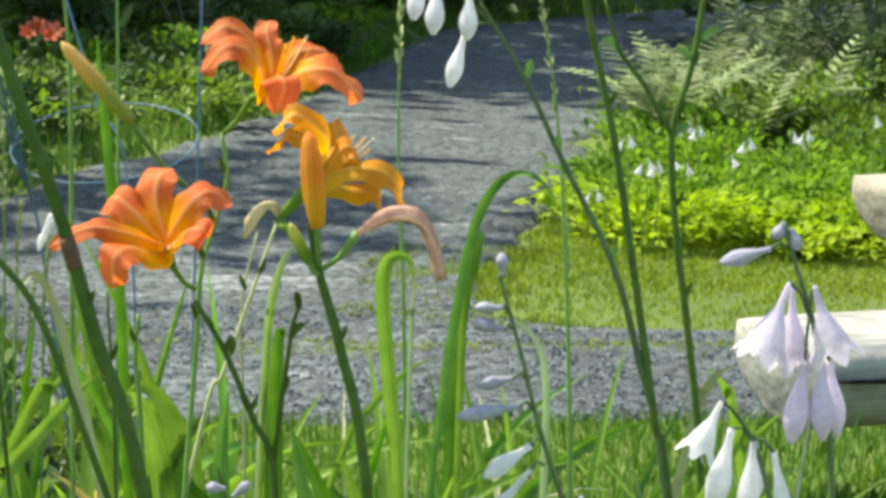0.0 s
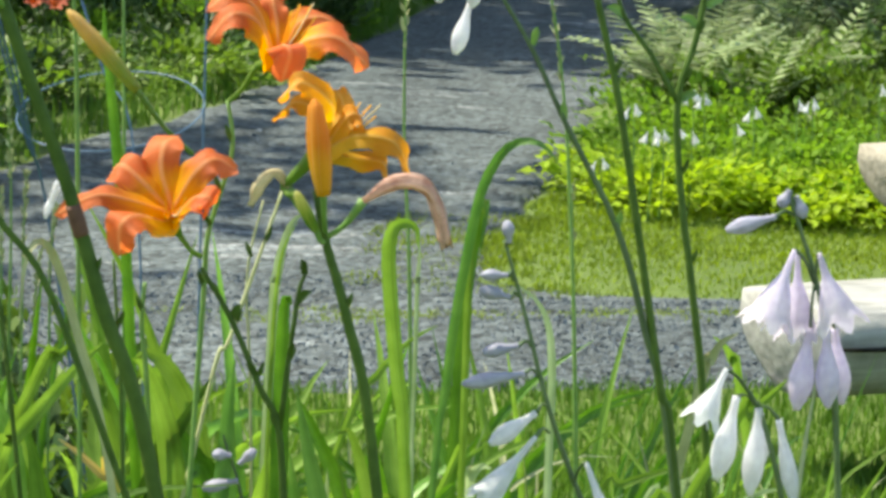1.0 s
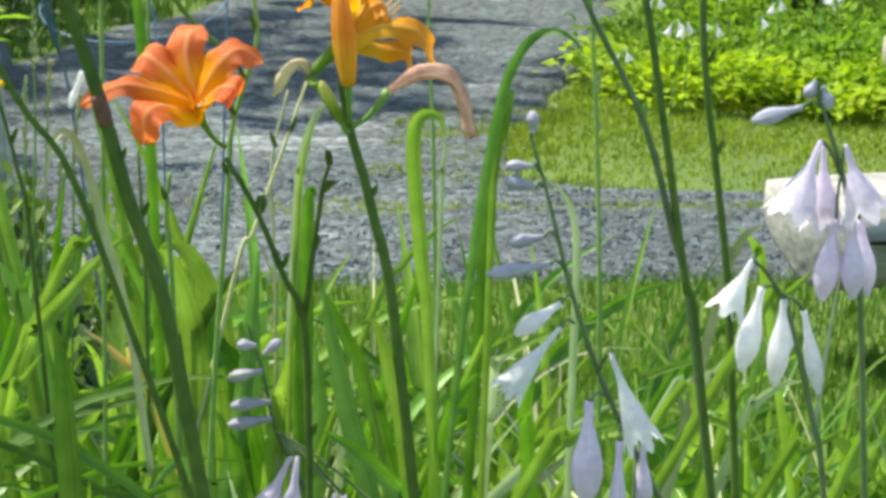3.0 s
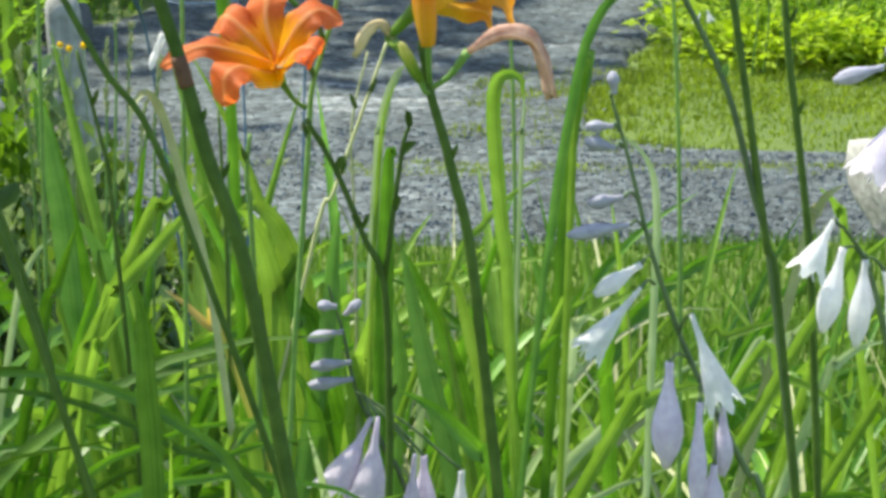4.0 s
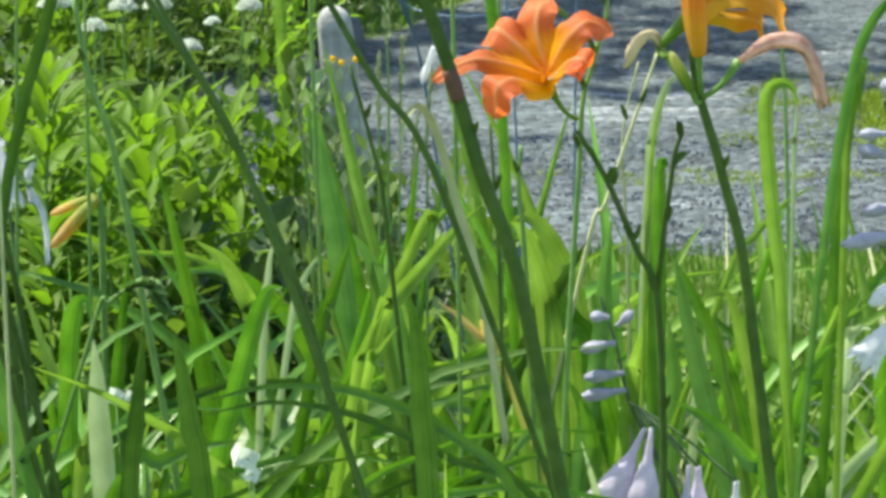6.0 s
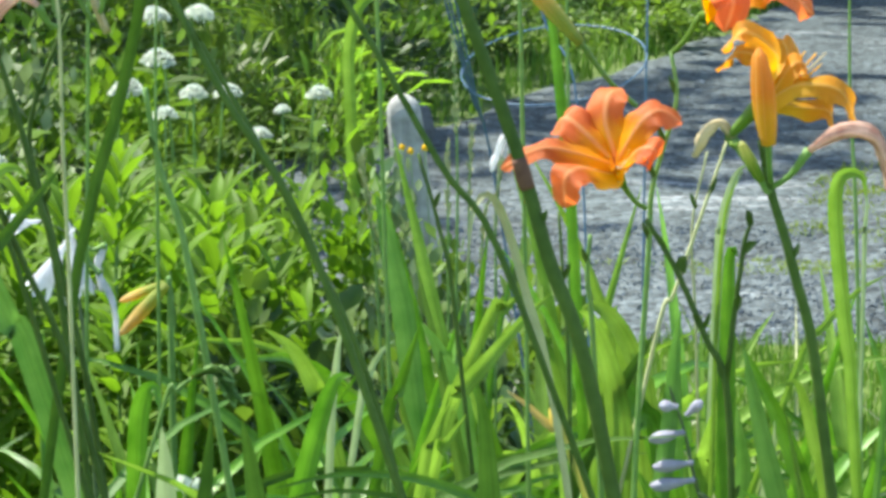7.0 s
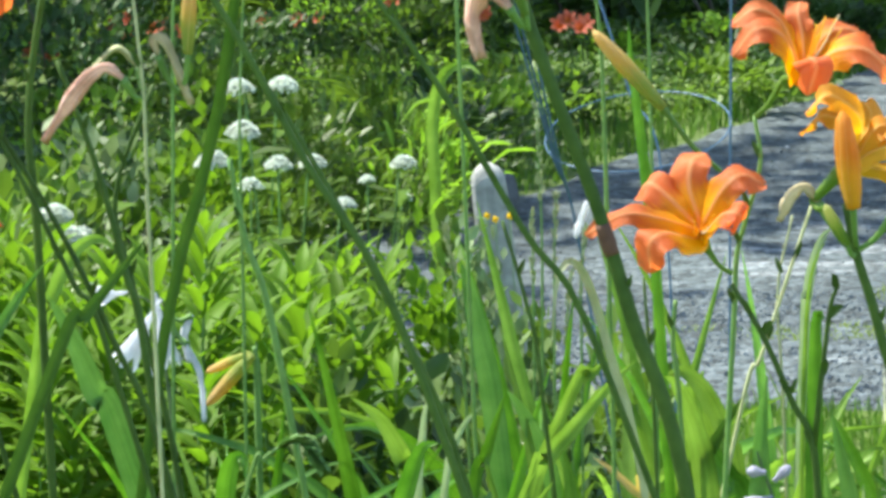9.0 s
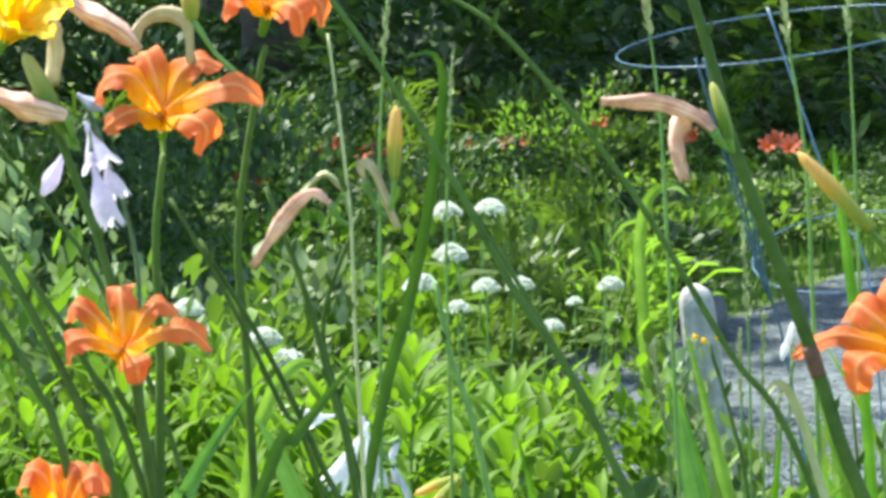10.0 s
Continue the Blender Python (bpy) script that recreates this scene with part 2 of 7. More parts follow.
def add_veins(m, strength, bands):
    """Parallel lengthwise veins, in colour and relief, on a strap leaf."""
    nt = m.node_tree
    p = nt.nodes["Principled BSDF"]
    uv, mp, ns = nt.nodes.new("ShaderNodeUVMap"), nt.nodes.new("ShaderNodeMapping"), nt.nodes.new("ShaderNodeTexNoise")
    mp.inputs["Scale"].default_value = (bands, 0.8, 1)
    ns.inputs["Scale"].default_value, ns.inputs["Detail"].default_value = 1.0, 3.0
    nt.links.new(uv.outputs[0], mp.inputs["Vector"])
    nt.links.new(mp.outputs[0], ns.inputs["Vector"])
    mr = nt.nodes.new("ShaderNodeMapRange")
    mr.inputs["From Min"].default_value, mr.inputs["From Max"].default_value = 0.3, 0.7
    mr.inputs["To Min"].default_value, mr.inputs["To Max"].default_value = 1 - strength, 1 + strength
    nt.links.new(ns.outputs["Fac"], mr.inputs["Value"])
    hsv = nt.nodes.new("ShaderNodeHueSaturation")
    old = p.inputs["Base Color"].links[0].from_socket
    users = [l.to_socket for l in old.links]
    nt.links.new(old, hsv.inputs["Color"])
    nt.links.new(mr.outputs[0], hsv.inputs["Value"])
    for u in users:
        nt.links.new(hsv.outputs[0], u)
    b = nt.nodes.new("ShaderNodeBump")
    b.inputs["Strength"].default_value, b.inputs["Distance"].default_value = 0.5, 0.0012
    nt.links.new(ns.outputs["Fac"], b.inputs["Height"])
    nt.links.new(b.outputs[0], p.inputs["Normal"])


def painted_sun_streaks(m, pale):
    """Long pale streaks painted into the drive's colour, standing in for streaks of sun."""
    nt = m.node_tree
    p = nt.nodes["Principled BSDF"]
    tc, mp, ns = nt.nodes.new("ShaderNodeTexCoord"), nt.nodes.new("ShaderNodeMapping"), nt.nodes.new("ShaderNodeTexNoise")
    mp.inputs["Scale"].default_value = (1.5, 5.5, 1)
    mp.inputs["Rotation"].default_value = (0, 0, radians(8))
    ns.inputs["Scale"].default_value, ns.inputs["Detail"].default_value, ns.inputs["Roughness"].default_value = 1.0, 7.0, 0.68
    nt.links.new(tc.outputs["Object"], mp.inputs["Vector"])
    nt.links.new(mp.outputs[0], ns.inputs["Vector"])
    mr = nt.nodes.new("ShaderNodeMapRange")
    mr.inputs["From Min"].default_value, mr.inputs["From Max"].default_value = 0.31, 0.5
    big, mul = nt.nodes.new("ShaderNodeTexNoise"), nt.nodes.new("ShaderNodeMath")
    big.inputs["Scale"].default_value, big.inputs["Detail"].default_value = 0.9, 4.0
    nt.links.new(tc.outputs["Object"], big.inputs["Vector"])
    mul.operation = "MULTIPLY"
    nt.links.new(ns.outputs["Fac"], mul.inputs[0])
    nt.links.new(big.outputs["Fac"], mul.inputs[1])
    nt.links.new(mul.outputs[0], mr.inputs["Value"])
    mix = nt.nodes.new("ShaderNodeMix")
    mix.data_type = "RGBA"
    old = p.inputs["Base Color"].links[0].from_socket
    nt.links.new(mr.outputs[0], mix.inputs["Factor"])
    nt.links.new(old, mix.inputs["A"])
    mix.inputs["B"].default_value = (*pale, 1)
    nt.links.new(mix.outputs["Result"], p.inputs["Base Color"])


def stone_cells(m, size):
    """Crushed stones of uneven tone, pressed together, in colour and relief."""
    nt = m.node_tree
    p = nt.nodes["Principled BSDF"]
    tc, vo = nt.nodes.new("ShaderNodeTexCoord"), nt.nodes.new("ShaderNodeTexVoronoi")
    vo.inputs["Scale"].default_value = 1 / size
    nt.links.new(tc.outputs["Object"], vo.inputs["Vector"])
    sep = nt.nodes.new("ShaderNodeSeparateColor")
    nt.links.new(vo.outputs["Color"], sep.inputs[0])
    mr = nt.nodes.new("ShaderNodeMapRange")
    mr.inputs["To Min"].default_value, mr.inputs["To Max"].default_value = 0.35, 1.75
    nt.links.new(sep.outputs[0], mr.inputs["Value"])
    hsv = nt.nodes.new("ShaderNodeHueSaturation")
    nt.links.new(p.inputs["Base Color"].links[0].from_socket, hsv.inputs["Color"])
    nt.links.new(mr.outputs[0], hsv.inputs["Value"])
    nt.links.new(hsv.outputs[0], p.inputs["Base Color"])
    b = nt.nodes.new("ShaderNodeBump")
    b.invert = True
    b.inputs["Strength"].default_value, b.inputs["Distance"].default_value = 0.8, 0.5 * size
    nt.links.new(vo.outputs["Distance"], b.inputs["Height"])
    nt.links.new(b.outputs[0], p.inputs["Normal"])


painted_sun_streaks(M_GRAVEL, (0.4, 0.415, 0.44))
stone_cells(M_GRAVEL, 0.024)
def wood_wear(m, dark, stretch):
    """Grey lichen blotches and fine lengthwise grain on bare weathered wood."""
    nt = m.node_tree
    p = nt.nodes["Principled BSDF"]
    tc, mp = nt.nodes.new("ShaderNodeTexCoord"), nt.nodes.new("ShaderNodeMapping")
    mp.inputs["Scale"].default_value = stretch
    blot, grain = nt.nodes.new("ShaderNodeTexNoise"), nt.nodes.new("ShaderNodeTexNoise")
    blot.inputs["Scale"].default_value, blot.inputs["Detail"].default_value, blot.inputs["Roughness"].default_value = 7.0, 5.0, 0.6
    grain.inputs["Scale"].default_value, grain.inputs["Detail"].default_value = 1.0, 5.0
    nt.links.new(tc.outputs["Object"], blot.inputs["Vector"])
    nt.links.new(tc.outputs["Object"], mp.inputs["Vector"])
    nt.links.new(mp.outputs[0], grain.inputs["Vector"])
    mr = nt.nodes.new("ShaderNodeMapRange")
    mr.inputs["From Min"].default_value, mr.inputs["From Max"].default_value = 0.56, 0.66
    mr.inputs["To Max"].default_value = 0.6
    nt.links.new(blot.outputs["Fac"], mr.inputs["Value"])
    mix, hsv, gr = nt.nodes.new("ShaderNodeMix"), nt.nodes.new("ShaderNodeHueSaturation"), nt.nodes.new("ShaderNodeMapRange")
    mix.data_type = "RGBA"
    nt.links.new(mr.outputs[0], mix.inputs["Factor"])
    nt.links.new(p.inputs["Base Color"].links[0].from_socket, mix.inputs["A"])
    mix.inputs["B"].default_value = (*dark, 1)
    gr.inputs["From Min"].default_value, gr.inputs["From Max"].default_value = 0.3, 0.7
    gr.inputs["To Min"].default_value, gr.inputs["To Max"].default_value = 0.75, 1.2
    nt.links.new(grain.outputs["Fac"], gr.inputs["Value"])
    nt.links.new(mix.outputs["Result"], hsv.inputs["Color"])
    nt.links.new(gr.outputs[0], hsv.inputs["Value"])
    nt.links.new(hsv.outputs[0], p.inputs["Base Color"])


wood_wear(M_LOG, (0.12, 0.11, 0.1), (5, 60, 60))
wood_wear(M_LOGGREY, (0.075, 0.072, 0.07), (5, 60, 60))
wood_wear(M_POST, (0.1, 0.098, 0.09), (90, 90, 7))
add_veins(M_LEAF, 0.3, 14)
add_veins(M_LEAFBLUE, 0.2, 14)
add_veins(M_LEAFLIME, 0.25, 14)
add_veins(M_LEAFDARK, 0.3, 14)
add_veins(M_WILT, 0.45, 16)
add_veins(M_STRAW, 0.35, 14)
add_veins(M_STEMDRY, 0.2, 10)

rnd = random.Random(7)
rng = np.random.default_rng(11)


# ---- building helpers ----
def mk(name, verts, faces, material, uv=None, smooth=True):
    me = bpy.data.meshes.new(name)
    me.from_pydata([tuple(map(float, v)) for v in verts], [], [tuple(map(int, f)) for f in faces])
    me.materials.append(material)
    if smooth:
        me.polygons.foreach_set("use_smooth", [True] * len(me.polygons))
    if uv is not None:
        layer = me.uv_layers.new(name="uv")
        idx = np.zeros(len(me.loops), dtype=np.int32)
        me.loops.foreach_get("vertex_index", idx)
        layer.data.foreach_set("uv", np.asarray(uv, dtype=np.float32)[idx].ravel())
    me.update()
    return me


def part(name, mesh, parent, label="", m=None):
    ob = new(name, mesh)
    ob.parent = parent
    if m is not None:
        ob.matrix_local = m
    return tagged(ob, label)


def thing(name, at, label, category, group="", kind=""):
    ob = new(name)
    ob.location = at
    ob.empty_display_size = 0.05
    return tagged(ob, label, category, group, kind)


def ground_z(x, y):
    """Raised flower bed near the camera, easing down to the lawn and drive."""
    k = min(1.0, max(0.0, (y - 3.2) / 2.6))
    k = k * k * (3 - 2 * k)
    z = 0.28 * (1 - k)
    return z + 0.012 * math.sin(1.7 * x + 0.6 * y)


def spline(points, n):
    """n + 1 points on a smooth curve through the control points."""
    p = [Vector(q) for q in points]
    if len(p) == 2:
        return [p[0].lerp(p[1], i / n) for i in range(n + 1)]
    ext = [2 * p[0] - p[1], *p, 2 * p[-1] - p[-2]]
    out = []
    segs = len(p) - 1
    for i in range(n + 1):
        u = min(segs - 1e-6, segs * i / n)
        k = int(u)
        t = u - k
        a, b, c, d = ext[k:k + 4]
        out.append(0.5 * ((2 * b) + (c - a) * t + (2 * a - 5 * b + 4 * c - d) * t * t + (3 * b - a - 3 * c + d) * t ** 3))
    return out


def tube(points, radii, sides=7, n=0, origin=(0, 0, 0)):
    """Vertices and faces of a closed tapering tube along a smooth curve; radii are spread evenly along it."""
    o = Vector(origin)
    line = spline(points, n or 4 * (len(points) - 1))
    k = len(line)
    verts, faces = [], []
    ref = Vector((0.3, 1, 0.2))
    for i, c in enumerate(line):
        d = (line[min(i + 1, k - 1)] - line[max(i - 1, 0)]).normalized()
        a = d.cross(ref).normalized()
        b = d.cross(a)
        u = i / (k - 1) * (len(radii) - 1)
        j = min(int(u), len(radii) - 2)
        r = radii[j] + (radii[j + 1] - radii[j]) * (u - j)
        for s in range(sides):
            w = 2 * math.pi * s / sides
            verts.append(c - o + a * (r * math.cos(w)) + b * (r * math.sin(w)))
    for i in range(k - 1):
        for s in range(sides):
            t = (s + 1) % sides
            faces.append((i * sides + s, i * sides + t, (i + 1) * sides + t, (i + 1) * sides + s))
    faces.append(tuple(range(sides))[::-1])
    faces.append(tuple(range((k - 1) * sides, k * sides)))
    return verts, faces


def blade(points, width, n=12, fold=0.35, origin=(0, 0, 0), twist=0.0, tip=0.03, facing=None, start=0.7, lance=False):
    """A strap leaf: keeled along its midrib, edges slightly wavy, tapering to its tip."""
    o = Vector(origin)
    line = spline(points, n)
    verts, faces = [], []
    ph = rnd.random() * 6
    for i, c in enumerate(line):
        u = i / n
        d = (line[min(i + 1, n)] - line[max(i - 1, 0)]).normalized()
        side = d.cross(Vector(facing) if facing else Vector((0.12, -1, 0.25))).normalized()
        if twist:
            side = Matrix.Rotation(twist * u, 3, d) @ side
        up = side.cross(d)
        w = 0.5 * width * (start + (1 - start) * min(1, u * 3)) * max(tip, min(1.0, (1 - u) * 2.6) ** 0.75)
        if lance:
            w = 0.5 * width * max(tip, math.sin(math.pi * (0.06 + 0.94 * u) ** 0.8)) ** 0.85
        wav = 0.1 * w * math.sin(7 * u + ph)
        p = c - o
        verts += [p - side * w + up * (fold * w + wav), p - side * w * 0.5 + up * (fold * 0.42 * w), p - up * 0.06 * w, p + side * w * 0.5 + up * (fold * 0.42 * w), p + side * w + up * (fold * w - wav)]
    for i in range(n):
        for s in range(4):
            a, b = 5 * i + s, 5 * i + 5 + s
            faces.append((a, a + 1, b + 1, b))
    return verts, faces


def leaf_mesh(points, width, material, n=12, **how):
    """The mesh of one strap leaf, with its own across-and-along coordinates."""
    v, f = blade(points, width, n, **how)
    return mk("leaf", v, f, material, [((k % 5) / 4, k // 5 / n) for k in range(len(v))])


def down_to_ground(points, sway=0.35):
    """Carries a line on from its last point down to the bed, easing upright."""
    a, b = Vector(points[-2]), Vector(points[-1])
    d = (b - a) / max(0.02, a.z - b.z)
    d.x, d.y = max(-0.7, min(0.7, d.x)), max(-0.4, min(0.4, d.y))
    gz = ground_z(b.x, b.y)
    h = b.z - gz
    if h < 0.05:
        return list(points)
    mid = b + Vector((d.x * h * 0.4 * sway * 2, d.y * h * 0.4, -h * 0.5))
    end = Vector((mid.x + d.x * h * 0.2 * sway, mid.y, gz - 0.02))
    return [*points, tuple(mid), tuple(end)]


def along(axis, up=(0, 0, 1), loc=(0, 0, 0), roll=0.0, scale=1.0):
    """A pose with local z along axis."""
    z = Vector(axis).normalized()
    q = z.to_track_quat("Z", "Y")
    return Matrix.Translation(loc) @ q.to_matrix().to_4x4() @ Matrix.Rotation(radians(roll), 4, "Z") @ Matrix.Scale(scale, 4)


# ---- flowers ----
def petal_mesh(length, width, bend, ruffle, material, phase=0.0, cup=0.22):
    """One tepal: rises out of the throat, spreads, and recurves by bend degrees; wavy margins and a keeled midrib."""
    nu, nv = 12, 22
    verts, uvs = [], []
    r, z, path = 0.004, 0.0, []
    for j in range(nv + 1):
        s = j / nv
        th = radians(14 + (bend - 14) * (0.3 * s + 0.7 * s ** 2.1))
        path.append((r, z, th))
        r += math.sin(th) * length / nv
        z += math.cos(th) * length / nv
    for j in range(nv + 1):
        s = j / nv
        r, z, th = path[j]
        w = width * (0.15 + 0.85 * math.sin(math.pi * min(1, 0.03 + 0.9 * s)) ** 0.7) * (1 if s < 0.9 else math.sqrt(max(0.02, 1 - ((s - 0.9) / 0.1) ** 2 * 0.97)))
        for i in range(nu + 1):
            u = i / nu * 2 - 1
            wave = math.sin(12 * s + phase + (2.1 if u > 0 else 0)) + 0.75 * math.sin(25 * s + 2 * phase + 2.5 * u) + 0.35 * math.sin(43 * s + 3 * phase - u)
            lift = cup * abs(u) ** 1.6 * w * (1 - 0.9 * s) + ruffle * abs(u) ** 2.2 * wave * min(1, 2 * s)
            nrm = lift - 0.0014 * max(0, 1 - 4 * abs(u))
            nrm += 0.006 * s * u * math.sin(2.3 * phase) * length / 0.09 + 0.0012 * math.sin(9 * u + 3 * s + phase) * s
            verts.append((r - math.cos(th) * nrm, 0.5 * w * u * (1 + 0.07 * math.sin(16 * s + phase + 2 * u)) + 0.05 * length * s * s * math.sin(phase * 1.7), z + math.sin(th) * nrm))
            uvs.append((i / nu, s))
    faces = []
    for j in range(nv):
        for i in range(nu):
            a = j * (nu + 1) + i
            b = a + nu + 1
            faces.append((a, a + 1, b + 1, b))
    return mk("petal", verts, faces, material, uvs)


def facing_pose(axis, front, loc, roll, scale):
    """A pose with local z along axis and local x turned towards front, then rolled."""
    z = Vector(axis).normalized()
    x = Vector(front) - z * z.dot(Vector(front))
    x.normalize()
    y = z.cross(x)
    m = Matrix((x, y, z)).transposed().to_4x4()
    return Matrix.Translation(loc) @ m @ Matrix.Rotation(radians(roll), 4, "Z") @ Matrix.Scale(scale, 4)


def lily_flower(parent, at, axis, roll, scale=1.0, bends=(95,) * 6, material=None, stem_from=None, label="", stamens=True, lengths=(1,) * 6, front=(0, -1, -0.3)):
    """A daylily flower under its plant: throat with six petals, stamens and a pistil, and the stalk that carries it."""
    material = material or M_PETAL
    at = Vector(at) - parent.location
    v, f = tube([(0, 0, -0.022), (0, 0, -0.008), (0, 0, 0.012)], (0.0026, 0.0042, 0.0075), 10)
    fl = part("flower", mk("floral_tube", v, f, M_BUDGREEN), parent, label, facing_pose(axis, front, at, roll, scale))
    for k in range(6):
        wide = k % 2 == 0
        me = petal_mesh((0.098 if wide else 0.094) * lengths[k], 0.043 if wide else 0.031, bends[k], 0.0052 if wide else 0.0026, material, 1.1 * k + roll)
        part("petal", me, fl, "", Matrix.Rotation(radians(60 * k), 4, "Z") @ Matrix.Translation((0, 0, 0.0 if wide else -0.0015)))
    if stamens:
        for k in range(7):
            a = radians(60 * k + 25)
            r = 0.011 + 0.004 * (k % 2)
            ln = 0.05 if k < 6 else 0.068
            tip = (r * 1.5 * math.cos(a) + 0.012, r * 1.5 * math.sin(a), ln)
            v, f = tube([(0.002 * math.cos(a), 0.002 * math.sin(a), 0.004), (r * 0.7 * math.cos(a), r * 0.7 * math.sin(a), ln * 0.6), tip], (0.0009, 0.0007, 0.0006), 5)
            st = part("stamen" if k < 6 else "pistil", mk("filament", v, f, M_AMBER if k < 6 else M_STRAW), fl)
    if stem_from is not None:
        a = Vector(stem_from) - parent.location
        b = at - Vector(axis).normalized() * 0.02 * scale
        c = (a + b) / 2 + Vector(axis).normalized() * -0.003
        v, f = tube([a, c, b], (0.0022, 0.002, 0.0026), 7)
        part("pedicel", mk("pedicel", v, f, M_STEMLIGHT), parent)
    return fl


def guided_petal(points, width, axis, ruffle, material, phase):
    """One tepal along its own curve out of the throat: keeled midrib, wavy margins, blunt tip."""
    nu, nv = 12, 24
    line = spline(points, nv)
    across = Vector(axis).cross(Vector(points[-1]) - Vector(points[0])).normalized()
    verts, uvs = [], []
    run = [0.0]
    for a, b in zip(line, line[1:]):
        run.append(run[-1] + (b - a).length)
    for j, c in enumerate(line):
        s = run[j] / run[-1]
        d = (line[min(j + 1, nv)] - line[max(j - 1, 0)]).normalized()
        side = (across - d * across.dot(d)).normalized()
        up = d.cross(side) * -1
        w = width * (0.5 + 0.5 * math.sin(math.pi * min(1, 0.05 + 0.87 * s)) ** 0.75) * (1 if s < 0.88 else math.sqrt(max(0.02, 1 - ((s - 0.88) / 0.12) ** 2 * 0.98)))
        for i in range(nu + 1):
            u = i / nu * 2 - 1
            wave = math.sin(11 * s + phase + (2.1 if u > 0 else 0)) + 0.7 * math.sin(23 * s + 2 * phase + 2.5 * u)
            lift = 0.3 * abs(u) ** 1.7 * w * (1 - 0.95 * s) + ruffle * abs(u) ** 2.2 * wave * min(1, 2 * s) - 0.0012 * max(0, 1 - 4 * abs(u))
            verts.append(c + side * (0.5 * w * u * (1 + 0.07 * math.sin(15 * s + phase + 2 * u))) + up * lift)
            uvs.append((i / nu, s))
    faces = []
    for j in range(nv):
        for i in range(nu):
            a = j * (nu + 1) + i
            faces.append((a, a + 1, a + nu + 2, a + nu + 1))
    return mk("petal", verts, faces, material, uvs)


def open_bloom(parent, throat, foot, petals, material, label, stem_from=None, pistil=(0.012, -0.04, 0.03), axis=(0, -0.8, 0.6)):
    """An open daylily: floral tube from its foot to the throat, six petals on curves of their own, stamens and pistil."""
    c, fo = Vector(throat), Vector(foot)
    v, f = tube([fo, fo.lerp(c, 0.55), c], (0.0028, 0.0042, 0.0065), 10, origin=c)
    fl = part("flower", mk("floral_tube", v, f, M_BUDGREEN), parent, label, Matrix.Translation(c - parent.location))
    for k, (pts, w) in enumerate(petals):
        part("petal", guided_petal([(0, 0, 0), *pts], w * 1.18, axis, 0.003 if k % 2 == 0 else 0.0022, material, 1.3 * k + 9 * throat[0]), fl)
    ax = Vector(pistil)
    for k in range(7):
        a = 0.9 * k
        tip = ax * (0.85 if k < 6 else 1.15) + Vector((0.009 * math.cos(a), 0.003 * math.sin(2 * a), 0.009 * math.sin(a))) * (1 if k < 6 else 0.2)
        v, f = tube([(0, 0, 0), tip * 0.55 + Vector((0, 0, -0.003)), tip], (0.0009, 0.0007, 0.0006), 5)
        part("stamen" if k < 6 else "pistil", mk("filament", v, f, M_AMBER if k < 6 else M_STRAW), fl)
    if stem_from is not None:
        a, b = Vector(stem_from) - parent.location, fo - parent.location
        v, f = tube([a, (a + b) / 2 + Vector((0, 0, -0.003)), b], (0.0019, 0.0017, 0.0024), 7)
        part("pedicel", mk("pedicel", v, f, M_BUDGREEN), parent)
    return fl


def lily_bud(parent, base, tip, width, material=None, stem_from=None, label=""):
    """A swollen bud of six pressed petals, from its base to its tip."""
    a, b = Vector(base), Vector(tip)
    length = (b - a).length
    verts, faces, uvs = [], [], []
    sides, rings = 12, 12
    for j in range(rings + 1):
        s = j / rings
        r = width * 0.5 * (0.3 + 0.7 * math.sin(math.pi * min(1, 0.1 + s * 0.85)) ** 0.75) * (1 if s < 0.92 else 1 - (s - 0.92) * 8)
        for i in range(sides):
            w = 2 * math.pi * i / sides + 0.5 * s
            q = r * (1 + 0.10 * math.cos(3 * w))
            verts.append((q * math.cos(w), q * math.sin(w), s * length))
            uvs.append((abs((i / sides * 3) % 1.0), s))
    for j in range(rings):
        for i in range(sides):
            k = (i + 1) % sides
            faces.append((j * sides + i, j * sides + k, (j + 1) * sides + k, (j + 1) * sides + i))
    faces += [tuple(range(sides))[::-1], tuple(range(rings * sides, (rings + 1) * sides))]
    ob = part("bud", mk("bud", verts, faces, material or M_BUD, uvs), parent, label, along(b - a, loc=a - parent.location))
    if stem_from is not None:
        v, f = tube([Vector(stem_from) - parent.location, (Vector(stem_from) + a) / 2 - parent.location + Vector((0, 0, -0.004)), a - parent.location + (b - a) * 0.03], (0.002, 0.0018, 0.0024), 7)
        part("pedicel", mk("pedicel", v, f, M_STEMLIGHT), parent)
    return ob


